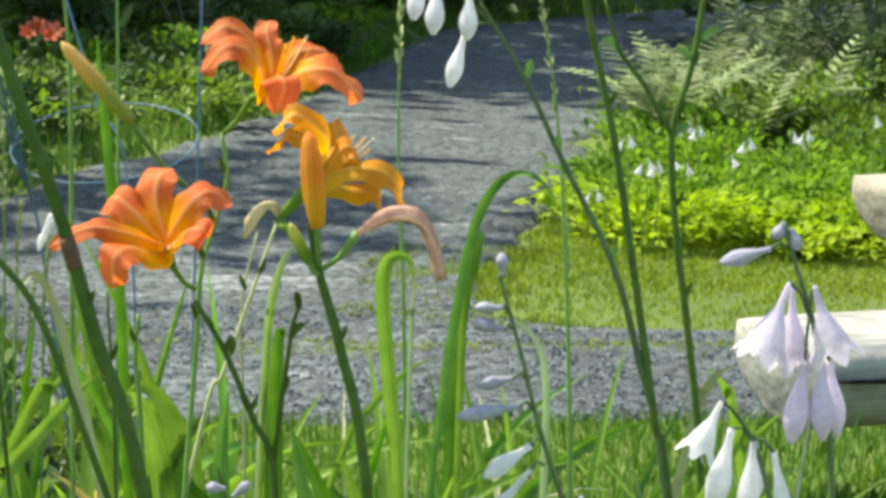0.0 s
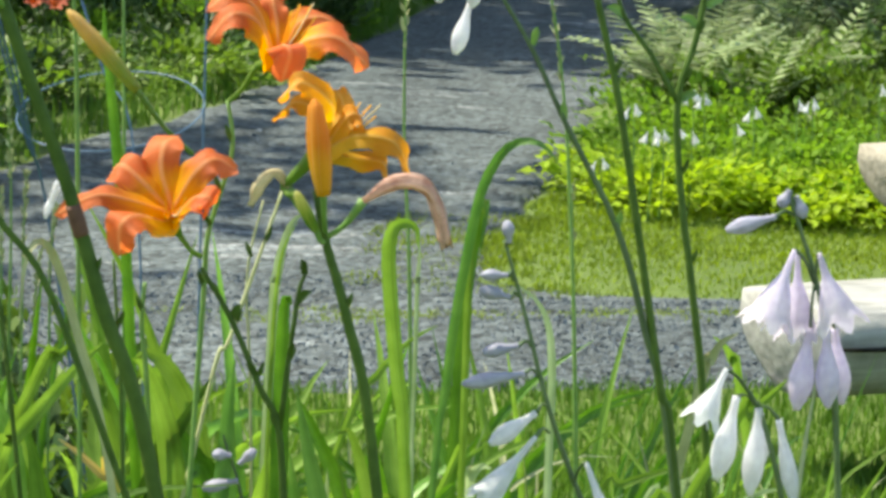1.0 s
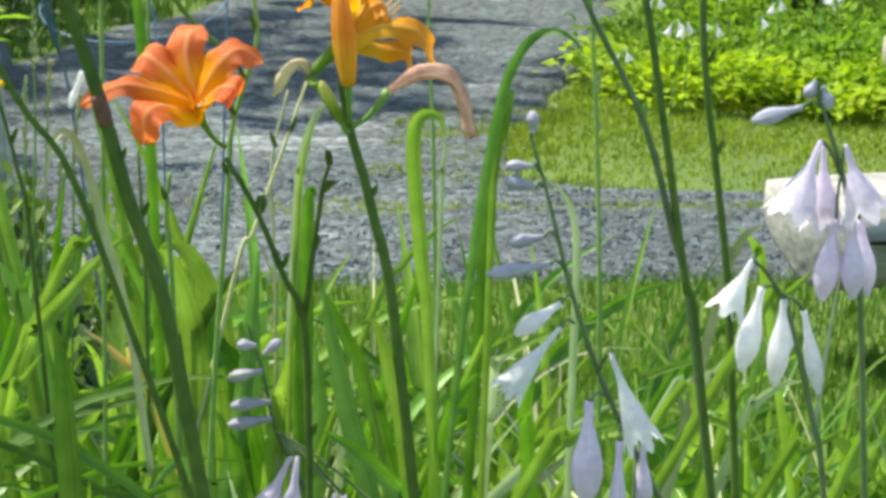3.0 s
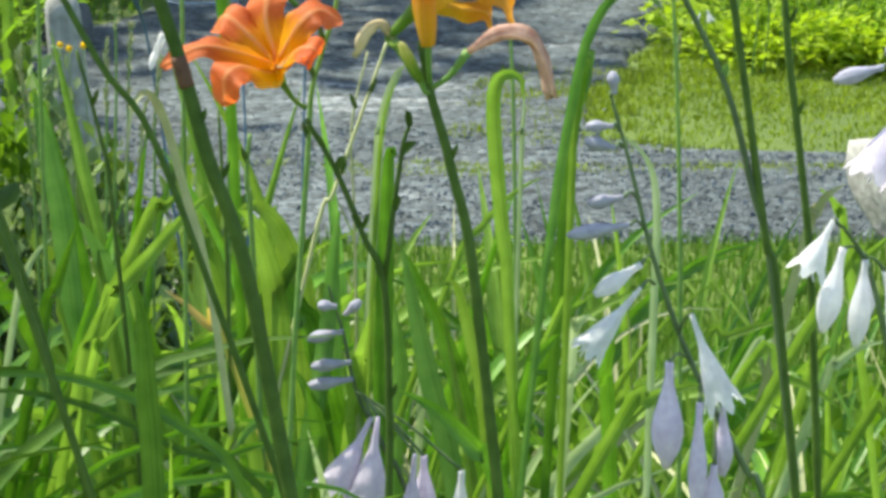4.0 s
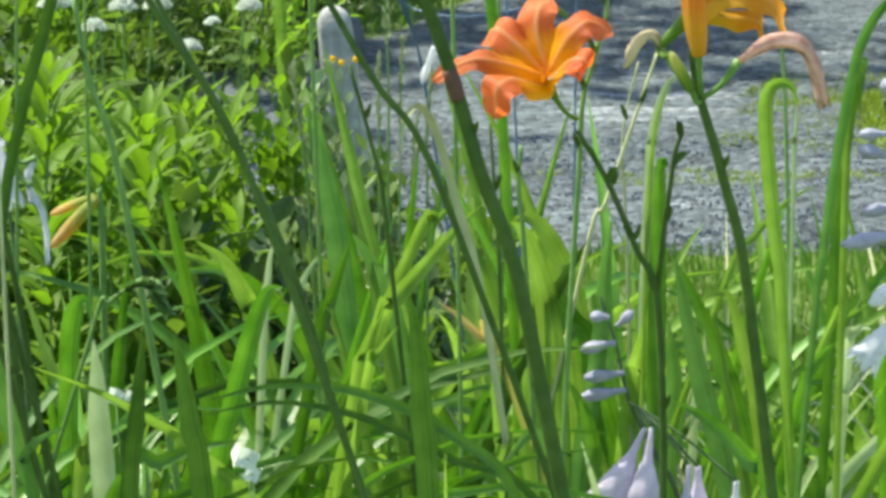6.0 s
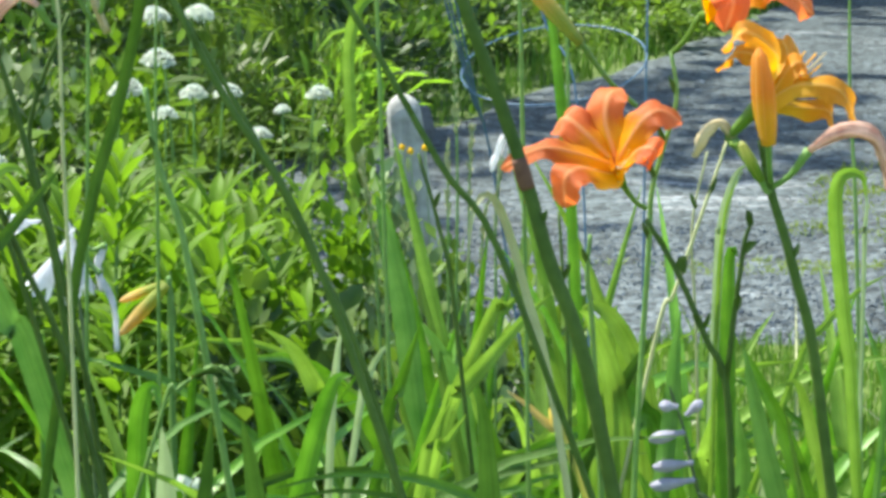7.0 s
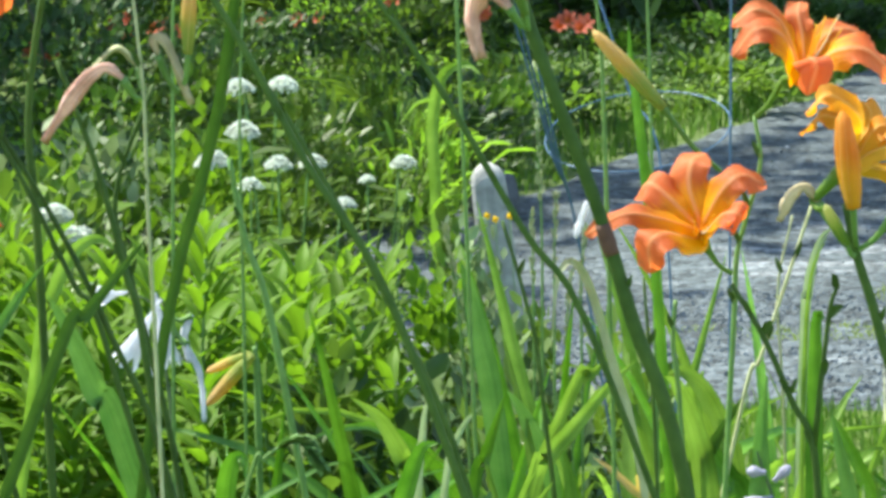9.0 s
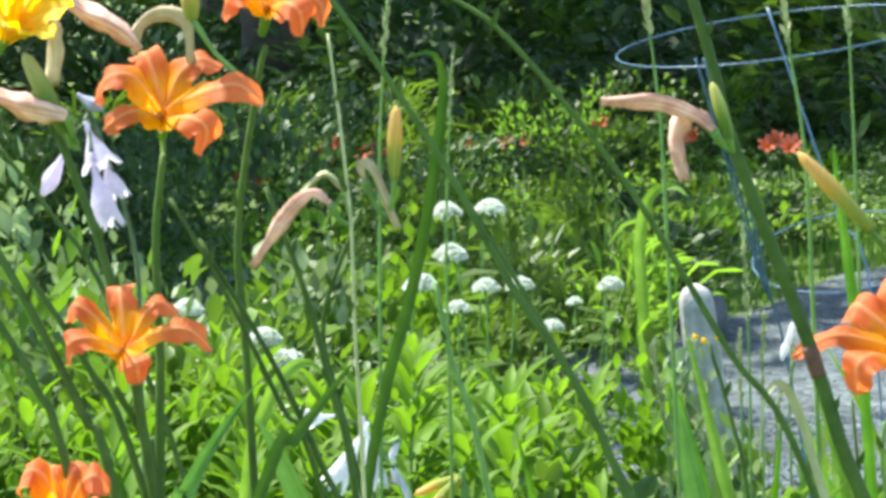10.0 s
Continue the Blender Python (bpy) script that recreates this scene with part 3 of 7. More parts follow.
def wilted(parent, points, width, material=None, stem_from=None, label="withered collapsed flower"):
    """A spent flower: a limp, creased, twisted bundle of petals that hangs along the given line."""
    o = parent.location
    line = spline(points, 16)
    verts, faces, uvs = [], [], []
    sides = 14
    ph = rnd.random() * 6
    for i, c in enumerate(line):
        s = i / 16
        d = (line[min(i + 1, 16)] - line[max(i - 1, 0)]).normalized()
        a = d.cross(Vector((0.2, 1, 0.3))).normalized()
        b = d.cross(a)
        r = width * 0.5 * (0.26 + 0.74 * math.sin(math.pi * min(1, 0.06 + 0.84 * s)) ** 0.8) * (1 + 0.13 * math.sin(9 * s + ph) + 0.1 * math.sin(23 * s + 2 * ph))
        for k in range(sides):
            w = 2 * math.pi * k / sides
            q = r * (1 + 0.32 * math.cos(3 * w + 5 * s + ph) + 0.2 * math.sin(7 * w - 8 * s) + (0.5 * math.cos(5 * w + ph) if i == 16 else 0))
            out = c - o + a * (q * math.cos(w)) + b * (0.7 * q * math.sin(w))
            verts.append(out + d * (0.25 * width * math.cos(3 * w + ph) if i == 16 else 0))
            uvs.append((k / sides * 2, s))
    for i in range(16):
        for k in range(sides):
            t = (k + 1) % sides
            faces.append((i * sides + k, i * sides + t, (i + 1) * sides + t, (i + 1) * sides + k))
    faces += [tuple(range(sides))[::-1], tuple(range(16 * sides, 17 * sides))]
    ob = part("withered_flower", mk("withered_flower", verts, faces, material or M_WILT, uvs), parent, label)
    if stem_from is not None:
        p0, p1 = Vector(stem_from) - o, Vector(points[0]) - o
        v, f = tube([p0, (p0 + p1) / 2 + Vector((0, 0, -0.004)), p1], (0.0021, 0.002, 0.0034), 7)
        part("pedicel", mk("pedicel", v, f, M_STEMLIGHT), parent)
    return ob


def daylily(points, radius=0.004, material=None, label="tall green daylily scape", branches=(), to_ground=True):
    """A daylily flower stalk rooted in the bed. Flowers, buds and branches are added to it as parts."""
    material = material or M_STEM
    pts = down_to_ground(points) if to_ground else list(points)
    base = Vector(pts[-1])
    d = thing("daylily", base, label, "flower", "daylilies")
    radius *= 1.02
    v, f = tube(pts, (radius * 0.72, radius, radius * 1.15), 8, origin=base, n=6 * (len(pts) - 1))
    part("stem", mk("stem", v, f, material), d)
    for q in range(1, len(points) - 1):
        a, b = Vector(points[q - 1]), Vector(points[q])
        node = b.lerp(a, rnd.uniform(0.1, 0.4))
        sgn = rnd.choice((-1, 1))
        part("bract", leaf_mesh([node, node + Vector((0.003 * sgn, -0.003, 0.007)), node + Vector((0.005 * sgn, -0.003, 0.013))], 0.004, M_STEM, 4, fold=0.5, origin=base), d)
    for br in branches:
        v, f = tube(br, (radius * 0.5, radius * 0.8), 7, origin=base)
        part("branch", mk("branch", v, f, material), d)
    return d


def bract(parent, at, direction, size=0.018, material=None):
    a, dv = Vector(at), Vector(direction).normalized()
    part("bract", leaf_mesh([a, a + dv * size * 0.5 + Vector((0, 0, size * 0.15)), a + dv * size], size * 0.4, material or M_STEMLIGHT, 5, fold=0.5, origin=parent.location), parent)


def grass_stalk(points, head, label="tall thin grass stalk with a narrow seed head", dense=3, bristle=1.0):
    """A wild grass stalk rooted in the bed; head: length of the seed head along its tip."""
    pts = down_to_ground(points)
    base = Vector(pts[-1])
    d = thing("grass_stalk", base, label, "grass", "grass stalks")
    v, f = tube(pts, (0.0008, 0.0016, 0.002), 6, origin=base, n=6 * (len(pts) - 1))
    part("stem", mk("stem", v, f, M_STEMLIGHT), d)
    line = spline(points, 40)
    n = max(2, int(40 * head))
    p, dr = [], []
    for k in range(n * dense):
        u = rnd.random() * n
        i = int(u)
        c = line[i].lerp(line[i + 1], u - i) - base
        p.append(c)
        t = (line[i] - line[i + 1]).normalized()
        dr.append(t + Vector((rnd.uniform(-0.5, 0.5), rnd.uniform(-0.5, 0.5), 0)))
    ln = rng.uniform(0.006, 0.012, len(p)) * bristle
    v, f = leaves_np(np.array(p), np.array(dr), ln, ln * 0.4, 0.0)
    part("seed_head", mk_np("seed_head", v, f, M_STEMDRY if dense < 4 else M_STEMLIGHT), d)


def bell_mesh(length, mouth, openness, material):
    """A hosta flower: slim tube that swells to a bell with six pointed, flaring lobes."""
    sides, rings = 36, 16
    verts, faces = [], []
    for j in range(rings + 1):
        s = j / rings
        flare = 0.10 * s / 0.35 if s < 0.35 else 0.10 + 0.52 * ((s - 0.35) / 0.4) ** 0.9 if s < 0.75 else 0.62 + (openness - 0.56) * ((s - 0.75) / 0.25) ** 1.5
        closed = 0.12 + 0.6 * math.sin(math.pi * max(0.0, (s - 0.12) / 0.88) ** 1.35) ** 1.2
        r = 0.0015 + mouth * 0.5 * (flare if openness > 0.6 else closed) * (1 if openness > 0.6 or s < 0.9 else 1 - 0.5 * (s - 0.9) / 0.1)
        cut = max(0, s - 0.66) / 0.34
        for i in range(sides):
            w = 2 * math.pi * i / sides
            lobe = math.cos(6 * w)
            rr = r * (1 + 0.05 * lobe * s - (0.08 * cut * (1 - lobe) if openness > 0.6 else 0))
            zz = s * length * (1 + (0.1 if openness > 0.6 else 0.0) * cut * (lobe - 0.3))
            verts.append((rr * math.cos(w), rr * math.sin(w), zz))
    for j in range(rings):
        for i in range(sides):
            k = (i + 1) % sides
            faces.append((j * sides + i, j * sides + k, (j + 1) * sides + k, (j + 1) * sides + i))
    faces.append(tuple(range(sides))[::-1])
    if openness <= 0.6:
        faces.append(tuple(range(rings * sides, (rings + 1) * sides)))
    return mk("bell", verts, faces, material)


def bell(parent, top, tip, width, openness=1.0, material=None, stem_from=None, label=""):
    a, b = Vector(top), Vector(tip)
    me = bell_mesh((b - a).length, width, openness, M_BELLBUD if width < 0.0118 else material or M_BELL)
    ob = part("flower", me, parent, label, along(b - a, loc=a - parent.location, roll=rnd.uniform(0, 60)))
    if openness > 0.6:
        ln = (b - a).length
        for k in range(3):
            w = 2.1 * k + 0.5
            v, f = tube([(0, 0, ln * 0.5), (0.004 * math.cos(w), 0.004 * math.sin(w), ln * 0.95), (0.007 * math.cos(w), 0.007 * math.sin(w), ln * 1.08)], (0.0005, 0.0005, 0.0007), 4)
            part("stamen", mk("stamen", v, f, M_BELLW), ob)
    if stem_from is not None:
        p0, p1 = Vector(stem_from) - parent.location, a - parent.location
        v, f = tube([p0, (p0 * 0.5 + p1 * 0.5) + Vector((0, 0, 0.004)), p1], (0.0012, 0.001, 0.0016), 6)
        part("pedicel", mk("pedicel", v, f, M_SCAPE), parent)
    return ob


def hosta(points, radius=0.0032, label="slim hosta flower stalk with pale lilac bells", to_ground=True):
    pts = down_to_ground(points) if to_ground else list(points)
    base = Vector(pts[-1])
    d = thing("hosta_stalk", base, label, "flower", "hosta flower stalks")
    radius *= 0.75
    v, f = tube(pts, (radius * 0.5, radius, radius * 1.2), 7, origin=base, n=6 * (len(pts) - 1))
    part("stem", mk("stem", v, f, M_SCAPE), d)
    return d


# ---- ground, drive, lawn ----
def steps(a, b, first, grow):
    out, x, s = [a], a, first
    while x < b:
        x += s
        s *= grow
        out.append(min(x, b))
    return out


gx = sorted({-v for v in steps(0, 160, 0.25, 1.12)} | set(steps(0, 160, 0.25, 1.12)))
gy = sorted({-v for v in steps(0, 20, 0.5, 1.3)} | set(steps(0, 260, 0.22, 1.03)))
verts = [(x, y, ground_z(x, y) + 0.006 * noise.noise((x * 1.3, y * 1.3, 0))) for y in gy for x in gx]
nx = len(gx)
faces = [(j * nx + i, j * nx + i + 1, (j + 1) * nx + i + 1, (j + 1) * nx + i) for j in range(len(gy) - 1) for i in range(nx - 1)]
tagged(new("ground", mk("ground", verts, faces, M_SOIL)), "grassy earth with mown turf and garden beds", "ground", kind="structure")


def lerp_table(table, v):
    for (a, p), (b, q) in zip(table, table[1:]):
        if v <= b:
            return p + (q - p) * max(0.0, (v - a) / (b - a))
    return table[-1][1]


DRIVE_LEFT = ((6.5, -6.0), (7.6, -2.4), (9.5, -0.85), (12.2, 0.42), (15.5, 1.33), (18.0, 2.0), (19.5, 2.9), (21.5, 5.0), (30, 18.0))
DRIVE_RIGHT = ((6.5, 7.0), (7.5, 7.0), (7.74, 1.5), (7.95, 1.12), (8.4, 1.15), (8.92, 1.26), (11.5, 1.9), (14.2, 2.6), (18.6, 3.8), (21.0, 7.0), (30, 22.0))


def drive_edges(y):
    a = lerp_table(DRIVE_LEFT, y) + 0.12 * noise.noise((3.1, y * 1.7, 0)) + 0.05 * noise.noise((9.1, y * 6, 0))
    b = lerp_table(DRIVE_RIGHT, y) + 0.12 * noise.noise((5.7, y * 1.7, 4)) + 0.06 * noise.noise((2.3, y * 6, 2))
    return a, b


def drive_z(x, y):
    return ground_z(x, y) + 0.02 + 0.012 * noise.noise((x * 2.1, y * 2.1, 5)) + 0.006 * noise.noise((x * 9, y * 9, 5))


verts, faces = [], []
rows_y = [6.6 + 0.1 * i for i in range(80)] + [14.6 + 0.5 * i for i in range(30)]
for y in rows_y:
    a, b = drive_edges(y)
    for i in range(41):
        x = a + (b - a) * i / 40
        yy = y + (0.07 * noise.noise((x * 2.2, 1, 8)) + 0.03 * noise.noise((x * 9, 1, 8)) if y < 6.65 else 0)
        edge = (1 if 0 < i < 40 else -2.5) if y > 6.65 else -2.5
        verts.append((x, yy, drive_z(x, yy) + 0.02 * (edge - 1)))
faces = [(j * 41 + i, j * 41 + i + 1, (j + 1) * 41 + i + 1, (j + 1) * 41 + i) for j in range(len(rows_y) - 1) for i in range(40)]
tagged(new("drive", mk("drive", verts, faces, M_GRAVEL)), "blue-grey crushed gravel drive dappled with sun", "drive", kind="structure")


def on_drive(x, y):
    if y < 6.62 or y > 28:
        return False
    a, b = drive_edges(y)
    return a < x < b


def scatter_stones(n):
    """Loose crushed stone lying on the drive."""
    verts, faces = [], []
    octa = ((1, 0, 0), (-1, 0, 0), (0, 1, 0), (0, -1, 0), (0, 0, 1), (0, 0, -1))
    tri = ((0, 2, 4), (2, 1, 4), (1, 3, 4), (3, 0, 4), (2, 0, 5), (1, 2, 5), (3, 1, 5), (0, 3, 5))
    while len(faces) < 8 * n:
        y = 6.62 + (1.5 * rnd.random() if rnd.random() < 0.8 else 5 * rnd.random())
        x = rnd.uniform(-1.6, 2.7)
        if not on_drive(x, y):
            continue
        s = rnd.uniform(0.003, 0.0075) * (1.8 if rnd.random() < 0.04 else 1)
        rot = Euler((rnd.random() * 6, rnd.random() * 6, rnd.random() * 6)).to_matrix()
        c = Vector((x, y, drive_z(x, y) + s * 0.05))
        k = len(verts)
        verts += [c + rot @ Vector((p[0] * s * rnd.uniform(0.7, 1.2), p[1] * s * rnd.uniform(0.6, 1.1), p[2] * s * rnd.uniform(0.15, 0.32))) for p in octa]
        faces += [(k + a, k + b, k + c2) for a, b, c2 in tri]
    tagged(new("gravel", mk("gravel", verts, faces, M_STONE, smooth=False)), "loose crushed grey stones on the drive", "gravel", kind="stuff")


scatter_stones(26000)


def grass_patch(name, n, sample, height, width, material, label, lean=0.5):
    """Many separate blades, each bent and tapering, in one object."""
    verts, faces = [], []
    k = 0
    while k < n:
        s = sample()
        if s is None:
            continue
        x, y = s
        z = ground_z(x, y)
        h = height * rnd.uniform(0.45, 1.25)
        a = rnd.random() * 6.283
        dx, dy = math.cos(a), math.sin(a)
        l = lean * h * rnd.random()
        w = width * rnd.uniform(0.6, 1.2)
        b = len(verts)
        px, py = -dy * w, dx * w
        verts += [(x - px, y - py, z - 0.01), (x + px, y + py, z - 0.01), (x + dx * l * 0.35 + px * 0.8, y + dy * l * 0.35 + py * 0.8, z + h * 0.6), (x + dx * l * 0.35 - px * 0.8, y + dy * l * 0.35 - py * 0.8, z + h * 0.6), (x + dx * l, y + dy * l, z + h)]
        faces += [(b, b + 1, b + 2, b + 3), (b + 3, b + 2, b + 4)]
        k += 1
    return tagged(new(name, mk(name, verts, faces, material)), label, "grass", kind="stuff")


def lawn_near():
    x, y = rnd.uniform(-0.6, 2.6), rnd.uniform(3.2, 5.9)
    edge = min(1.0, (2.6 - x) / 0.5, (y - 3.2) / 0.3)
    return (x, y) if rnd.random() < edge + 0.3 * noise.noise((x * 3, y * 3, 1)) else None


def lawn_edge():
    x, y = rnd.uniform(-0.9, 2.6), rnd.uniform(5.6, 6.72)
    return (x, y) if y < 6.66 + 0.07 * noise.noise((x * 2.5, 3, 1)) + 0.05 * noise.noise((x * 9, 3, 1)) else None


def lawn_wedge():
    x, y = rnd.uniform(0.3, 3.4), rnd.uniform(7.2, 11.5)
    patch = 0.5 + 0.5 * noise.noise((x * 5, y * 5, 7))
    if on_drive(x, y):
        strip = 7.4 + 0.06 * noise.noise((x * 2, 0, 3)) < y < 7.62 + 0.08 * noise.noise((x * 3, 2, 3))
        if strip and rnd.random() < 0.75 * patch:
            return x, y
        a, b = drive_edges(y)
        near = max(0.0, 1 - (b - x) / 0.3)
        return (x, y) if rnd.random() < 0.012 + 0.35 * near * patch else None
    return (x, y) if y > 8.5 or rnd.random() < 0.1 + 0.9 * patch * (y - 7.5) else None


def lawn_left():
    y = rnd.uniform(9, 24)
    x = lerp_table(DRIVE_LEFT, y) - rnd.random() ** 1.5 * 3.5
    return None if on_drive(x, y) else (x, y)


grass_patch("lawn_grass", 34000, lawn_near, 0.046, 0.003, M_GRASS, "short green lawn grass in front of the drive", 0.7)
grass_patch("lawn_grass", 16000, lawn_edge, 0.042, 0.003, M_GRASS, "closely mown lawn edge beside the drive", 0.8)
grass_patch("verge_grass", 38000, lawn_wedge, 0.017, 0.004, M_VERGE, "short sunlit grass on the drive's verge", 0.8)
def drive_strip():
    x, y = rnd.uniform(-0.2, 1.9), rnd.uniform(7.3, 7.72)
    keep = 0.5 + 0.9 * noise.noise((x * 4, y * 9, 2)) - 6 * abs(y - 7.5 - 0.04 * noise.noise((x * 2, 1, 1)))
    return (x, y) if rnd.random() < keep else None


def verge_fringe():
    y = rnd.uniform(7.68, 9.2)
    a, b = drive_edges(y)
    x = b + rnd.uniform(-0.45, 0.1)
    return (x, y) if x < 2.2 and rnd.random() < 0.35 + 0.9 * noise.noise((x * 4, y * 5, 6)) - 0.8 * max(0, b - x - 0.1) else None


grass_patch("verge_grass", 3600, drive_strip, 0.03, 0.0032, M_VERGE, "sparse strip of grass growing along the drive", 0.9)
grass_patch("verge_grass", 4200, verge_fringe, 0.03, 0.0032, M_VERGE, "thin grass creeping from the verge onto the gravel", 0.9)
grass_patch("bank_grass", 16000, lawn_left, 0.1, 0.005, M_GRASS, "rough grass along the drive's far edge", 0.7)


# ---- log benches, post, rock, plant cage ----
def log_bench(at, turn, length, radius, label, wood):
    """Half a debarked log, split side up, on two stub legs."""
    d = thing("log_bench", (*at[:2], ground_z(at[0], at[1])), label, "bench", "log benches")
    d.rotation_euler = (0, 0, radians(turn))
    h = at[2] - d.location.z
    prof = []
    for i in range(15):
        w = math.pi * i / 14
        prof.append((-radius * math.cos(w), -radius * 0.95 * math.sin(w)))
    prof = [(-radius * 0.96, 0.012), *prof[1:-1], (radius * 0.96, 0.012), (radius * 0.4, 0.022), (0, 0.016), (-radius * 0.4, 0.022)]
    xs = [0.0, 0.012, 0.035, 0.09] + [0.09 + (length - 0.18) * i / 16 for i in range(1, 17)] + [length - 0.035, length - 0.012, length]
    verts, faces = [], []
    n = len(prof)
    for j, x in enumerate(xs):
        e = min(j, len(xs) - 1 - j)
        k = (0.86, 0.95, 0.985)[e] if e < 3 else 1.0
        for i, (y, z) in enumerate(prof):
            wob = 1 + 0.045 * noise.noise((x * 3, y * 5, z * 5)) + 0.015 * noise.noise((x * 14, y * 16, z * 16))
            verts.append((x + (0.02 * noise.noise((y * 8, z * 8, j * 0.1)) if e < 3 else 0), y * k * wob, h + z * k * (wob if z < 0 else 1)))
    for j in range(len(xs) - 1):
        for i in range(n):
            t = (i + 1) % n
            faces.append((j * n + i, (j + 1) * n + i, (j + 1) * n + t, j * n + t))
    faces += [tuple(range(n)), tuple(range((len(xs) - 1) * n, len(xs) * n))[::-1]]
    part("seat", mk("seat", verts, faces, wood), d)
    v, f = tube([(-0.01, -radius * 0.99, h - 0.05), (length * 0.1, -radius * 1.03, h - 0.055), (length * 0.3, -radius * 1.035, h - 0.048), (length * 0.62, -radius * 1.03, h - 0.056), (length * 0.9, -radius * 1.01, h - 0.05)], (0.004, 0.0065, 0.006, 0.0055, 0.002), 6, n=26)
    part("crack", mk("crack", v, f, M_CRACK), d, "dark drying crack")
    for x in (0.4 * length, 0.85 * length):
        v, f = tube([(x, 0, h - radius * 0.8), (x, 0, h * 0.3), (x, 0, -0.03)], (0.085, 0.09, 0.095), 12)
        part("leg", mk("leg", v, f, M_BARK), d, "dark bark-covered stub leg")
    return d


log_bench((1.411, 5.750, 0.389), 20, 1.9, 0.205, "pale weathered split-log bench standing on the lawn", M_LOGGREY)
log_bench((2.310, 8.200, 0.393), 24, 1.9, 0.185, "sunlit cream split-log bench beside the green bed", M_LOG)



def post(at_top, width):
    """A squared, weathered post with a rounded top, split by drying cracks and widening towards the ground."""
    x, y, z = at_top
    d = thing("garden_post", (x, y, ground_z(x, y)), "weathered grey wooden post with a rounded top", "post")
    h = z - d.location.z
    verts, faces = [], []
    sides = 20
    levels = [-0.05] + [h * q for q in (0, 0.15, 0.3, 0.45, 0.6, 0.72, 0.82, 0.9, 0.94, 0.965, 0.985, 0.996, 1.0)]
    for lv in levels:
        drop = (h - lv) / (0.55 * width)
        k = math.sqrt(max(0.03, 1 - (1 - drop) ** 2)) if drop < 1 else 1.0
        grow = 1 + 0.32 * (h - lv) / h
        for i in range(sides):
            w = 2 * math.pi * i / sides
            c, q = math.cos(w), math.sin(w)
            r = width * 0.5 / max(abs(c), abs(q)) ** 0.75 * grow * (1 + 0.07 * noise.noise((c * 2.5, q * 2.5, lv * 2)) - 0.06 * max(0, noise.noise((w * 4, 1, lv))))
            verts.append((r * c * k + 0.1 * (h - lv), r * q * (0.4 + 0.6 * k), lv))
    for j in range(len(levels) - 1):
        for i in range(sides):
            t = (i + 1) % sides
            faces.append((j * sides + i, j * sides + t, (j + 1) * sides + t, (j + 1) * sides + i))
    faces.append(tuple(range((len(levels) - 1) * sides, len(levels) * sides)))
    part("shaft", mk("shaft", verts, faces, M_POST), d)


post((-0.326, 5.400, 0.768), 0.068)


def rock(at, size):
    bm = bmesh.new()
    bmesh.ops.create_icosphere(bm, subdivisions=3, radius=1)
    for v in bm.verts:
        k = 1 + 0.18 * noise.noise(v.co * 1.4) + 0.06 * noise.noise(v.co * 4)
        v.co = Vector((v.co.x * size[0], v.co.y * size[1], v.co.z * size[2])) * k
    me = bpy.data.meshes.new("rock")
    bm.to_mesh(me)
    bm.free()
    me.materials.append(M_ROCK)
    ob = new("rock", me)
    ob.location = at
    tagged(ob, "dark rounded boulder at the drive's edge", "rock")


rock((-0.559, 9.600, 0.085), (0.1, 0.08, 0.1))


def ring_points(c, r, tilt, n=28, nod=0.02):
    return [(c[0] + r * math.cos(6.28318 * i / n), c[1] + r * math.sin(6.28318 * i / n), c[2] + tilt * math.cos(6.28318 * i / n) + nod * math.sin(6.28318 * i / n)) for i in range(n + 1)]


def plant_cage(top, top_r, low, low_r, tilt):
    """A conical wire cage: two hoops on four legs that run down into the bed."""
    base = Vector(low) + (Vector(low) - Vector(top)) * 0.8
    foot = Vector((base.x, base.y, ground_z(base.x, base.y)))
    d = thing("plant_cage", foot, "blue coated wire plant support cage in the bed", "plant support")
    for c, r, t, nod in ((top, top_r, tilt, 0.1), (low, low_r, tilt * 0.6, 0.3)):
        v, f = tube(ring_points(c, r, t, 28, nod * r), (0.0011, 0.0011), 6, n=56, origin=foot)
        part("hoop", mk("hoop", v, f, M_BLUE), d)
    for a, b in ((243, 206), (246, 210), (250, 214), (4, 4), (95, 95)):
        u, q = (math.cos(radians(a)), math.sin(radians(a))), (math.cos(radians(b)), math.sin(radians(b)))
        p0 = Vector((top[0] + u[0] * top_r, top[1] + u[1] * top_r, top[2] + tilt * u[0] + 0.1 * top_r * u[1] + 0.01))
        p1 = Vector((low[0] + q[0] * low_r, low[1] + q[1] * low_r, low[2] + tilt * 0.6 * q[0] + 0.3 * low_r * q[1]))
        p2 = Vector((foot.x + q[0] * 0.05, foot.y + q[1] * 0.05, foot.z - 0.05))
        v, f = tube([p0, p0.lerp(p1, 0.5), p1, p1 + (p1 - p0) * 0.5, p2], (0.0016, 0.0016), 6, origin=foot, n=20)
        part("leg", mk("leg", v, f, M_BLUE), d)


plant_cage((-0.104, 3.594, 1.332), 0.205, (-0.021, 3.603, 1.052), 0.12, 0.02)


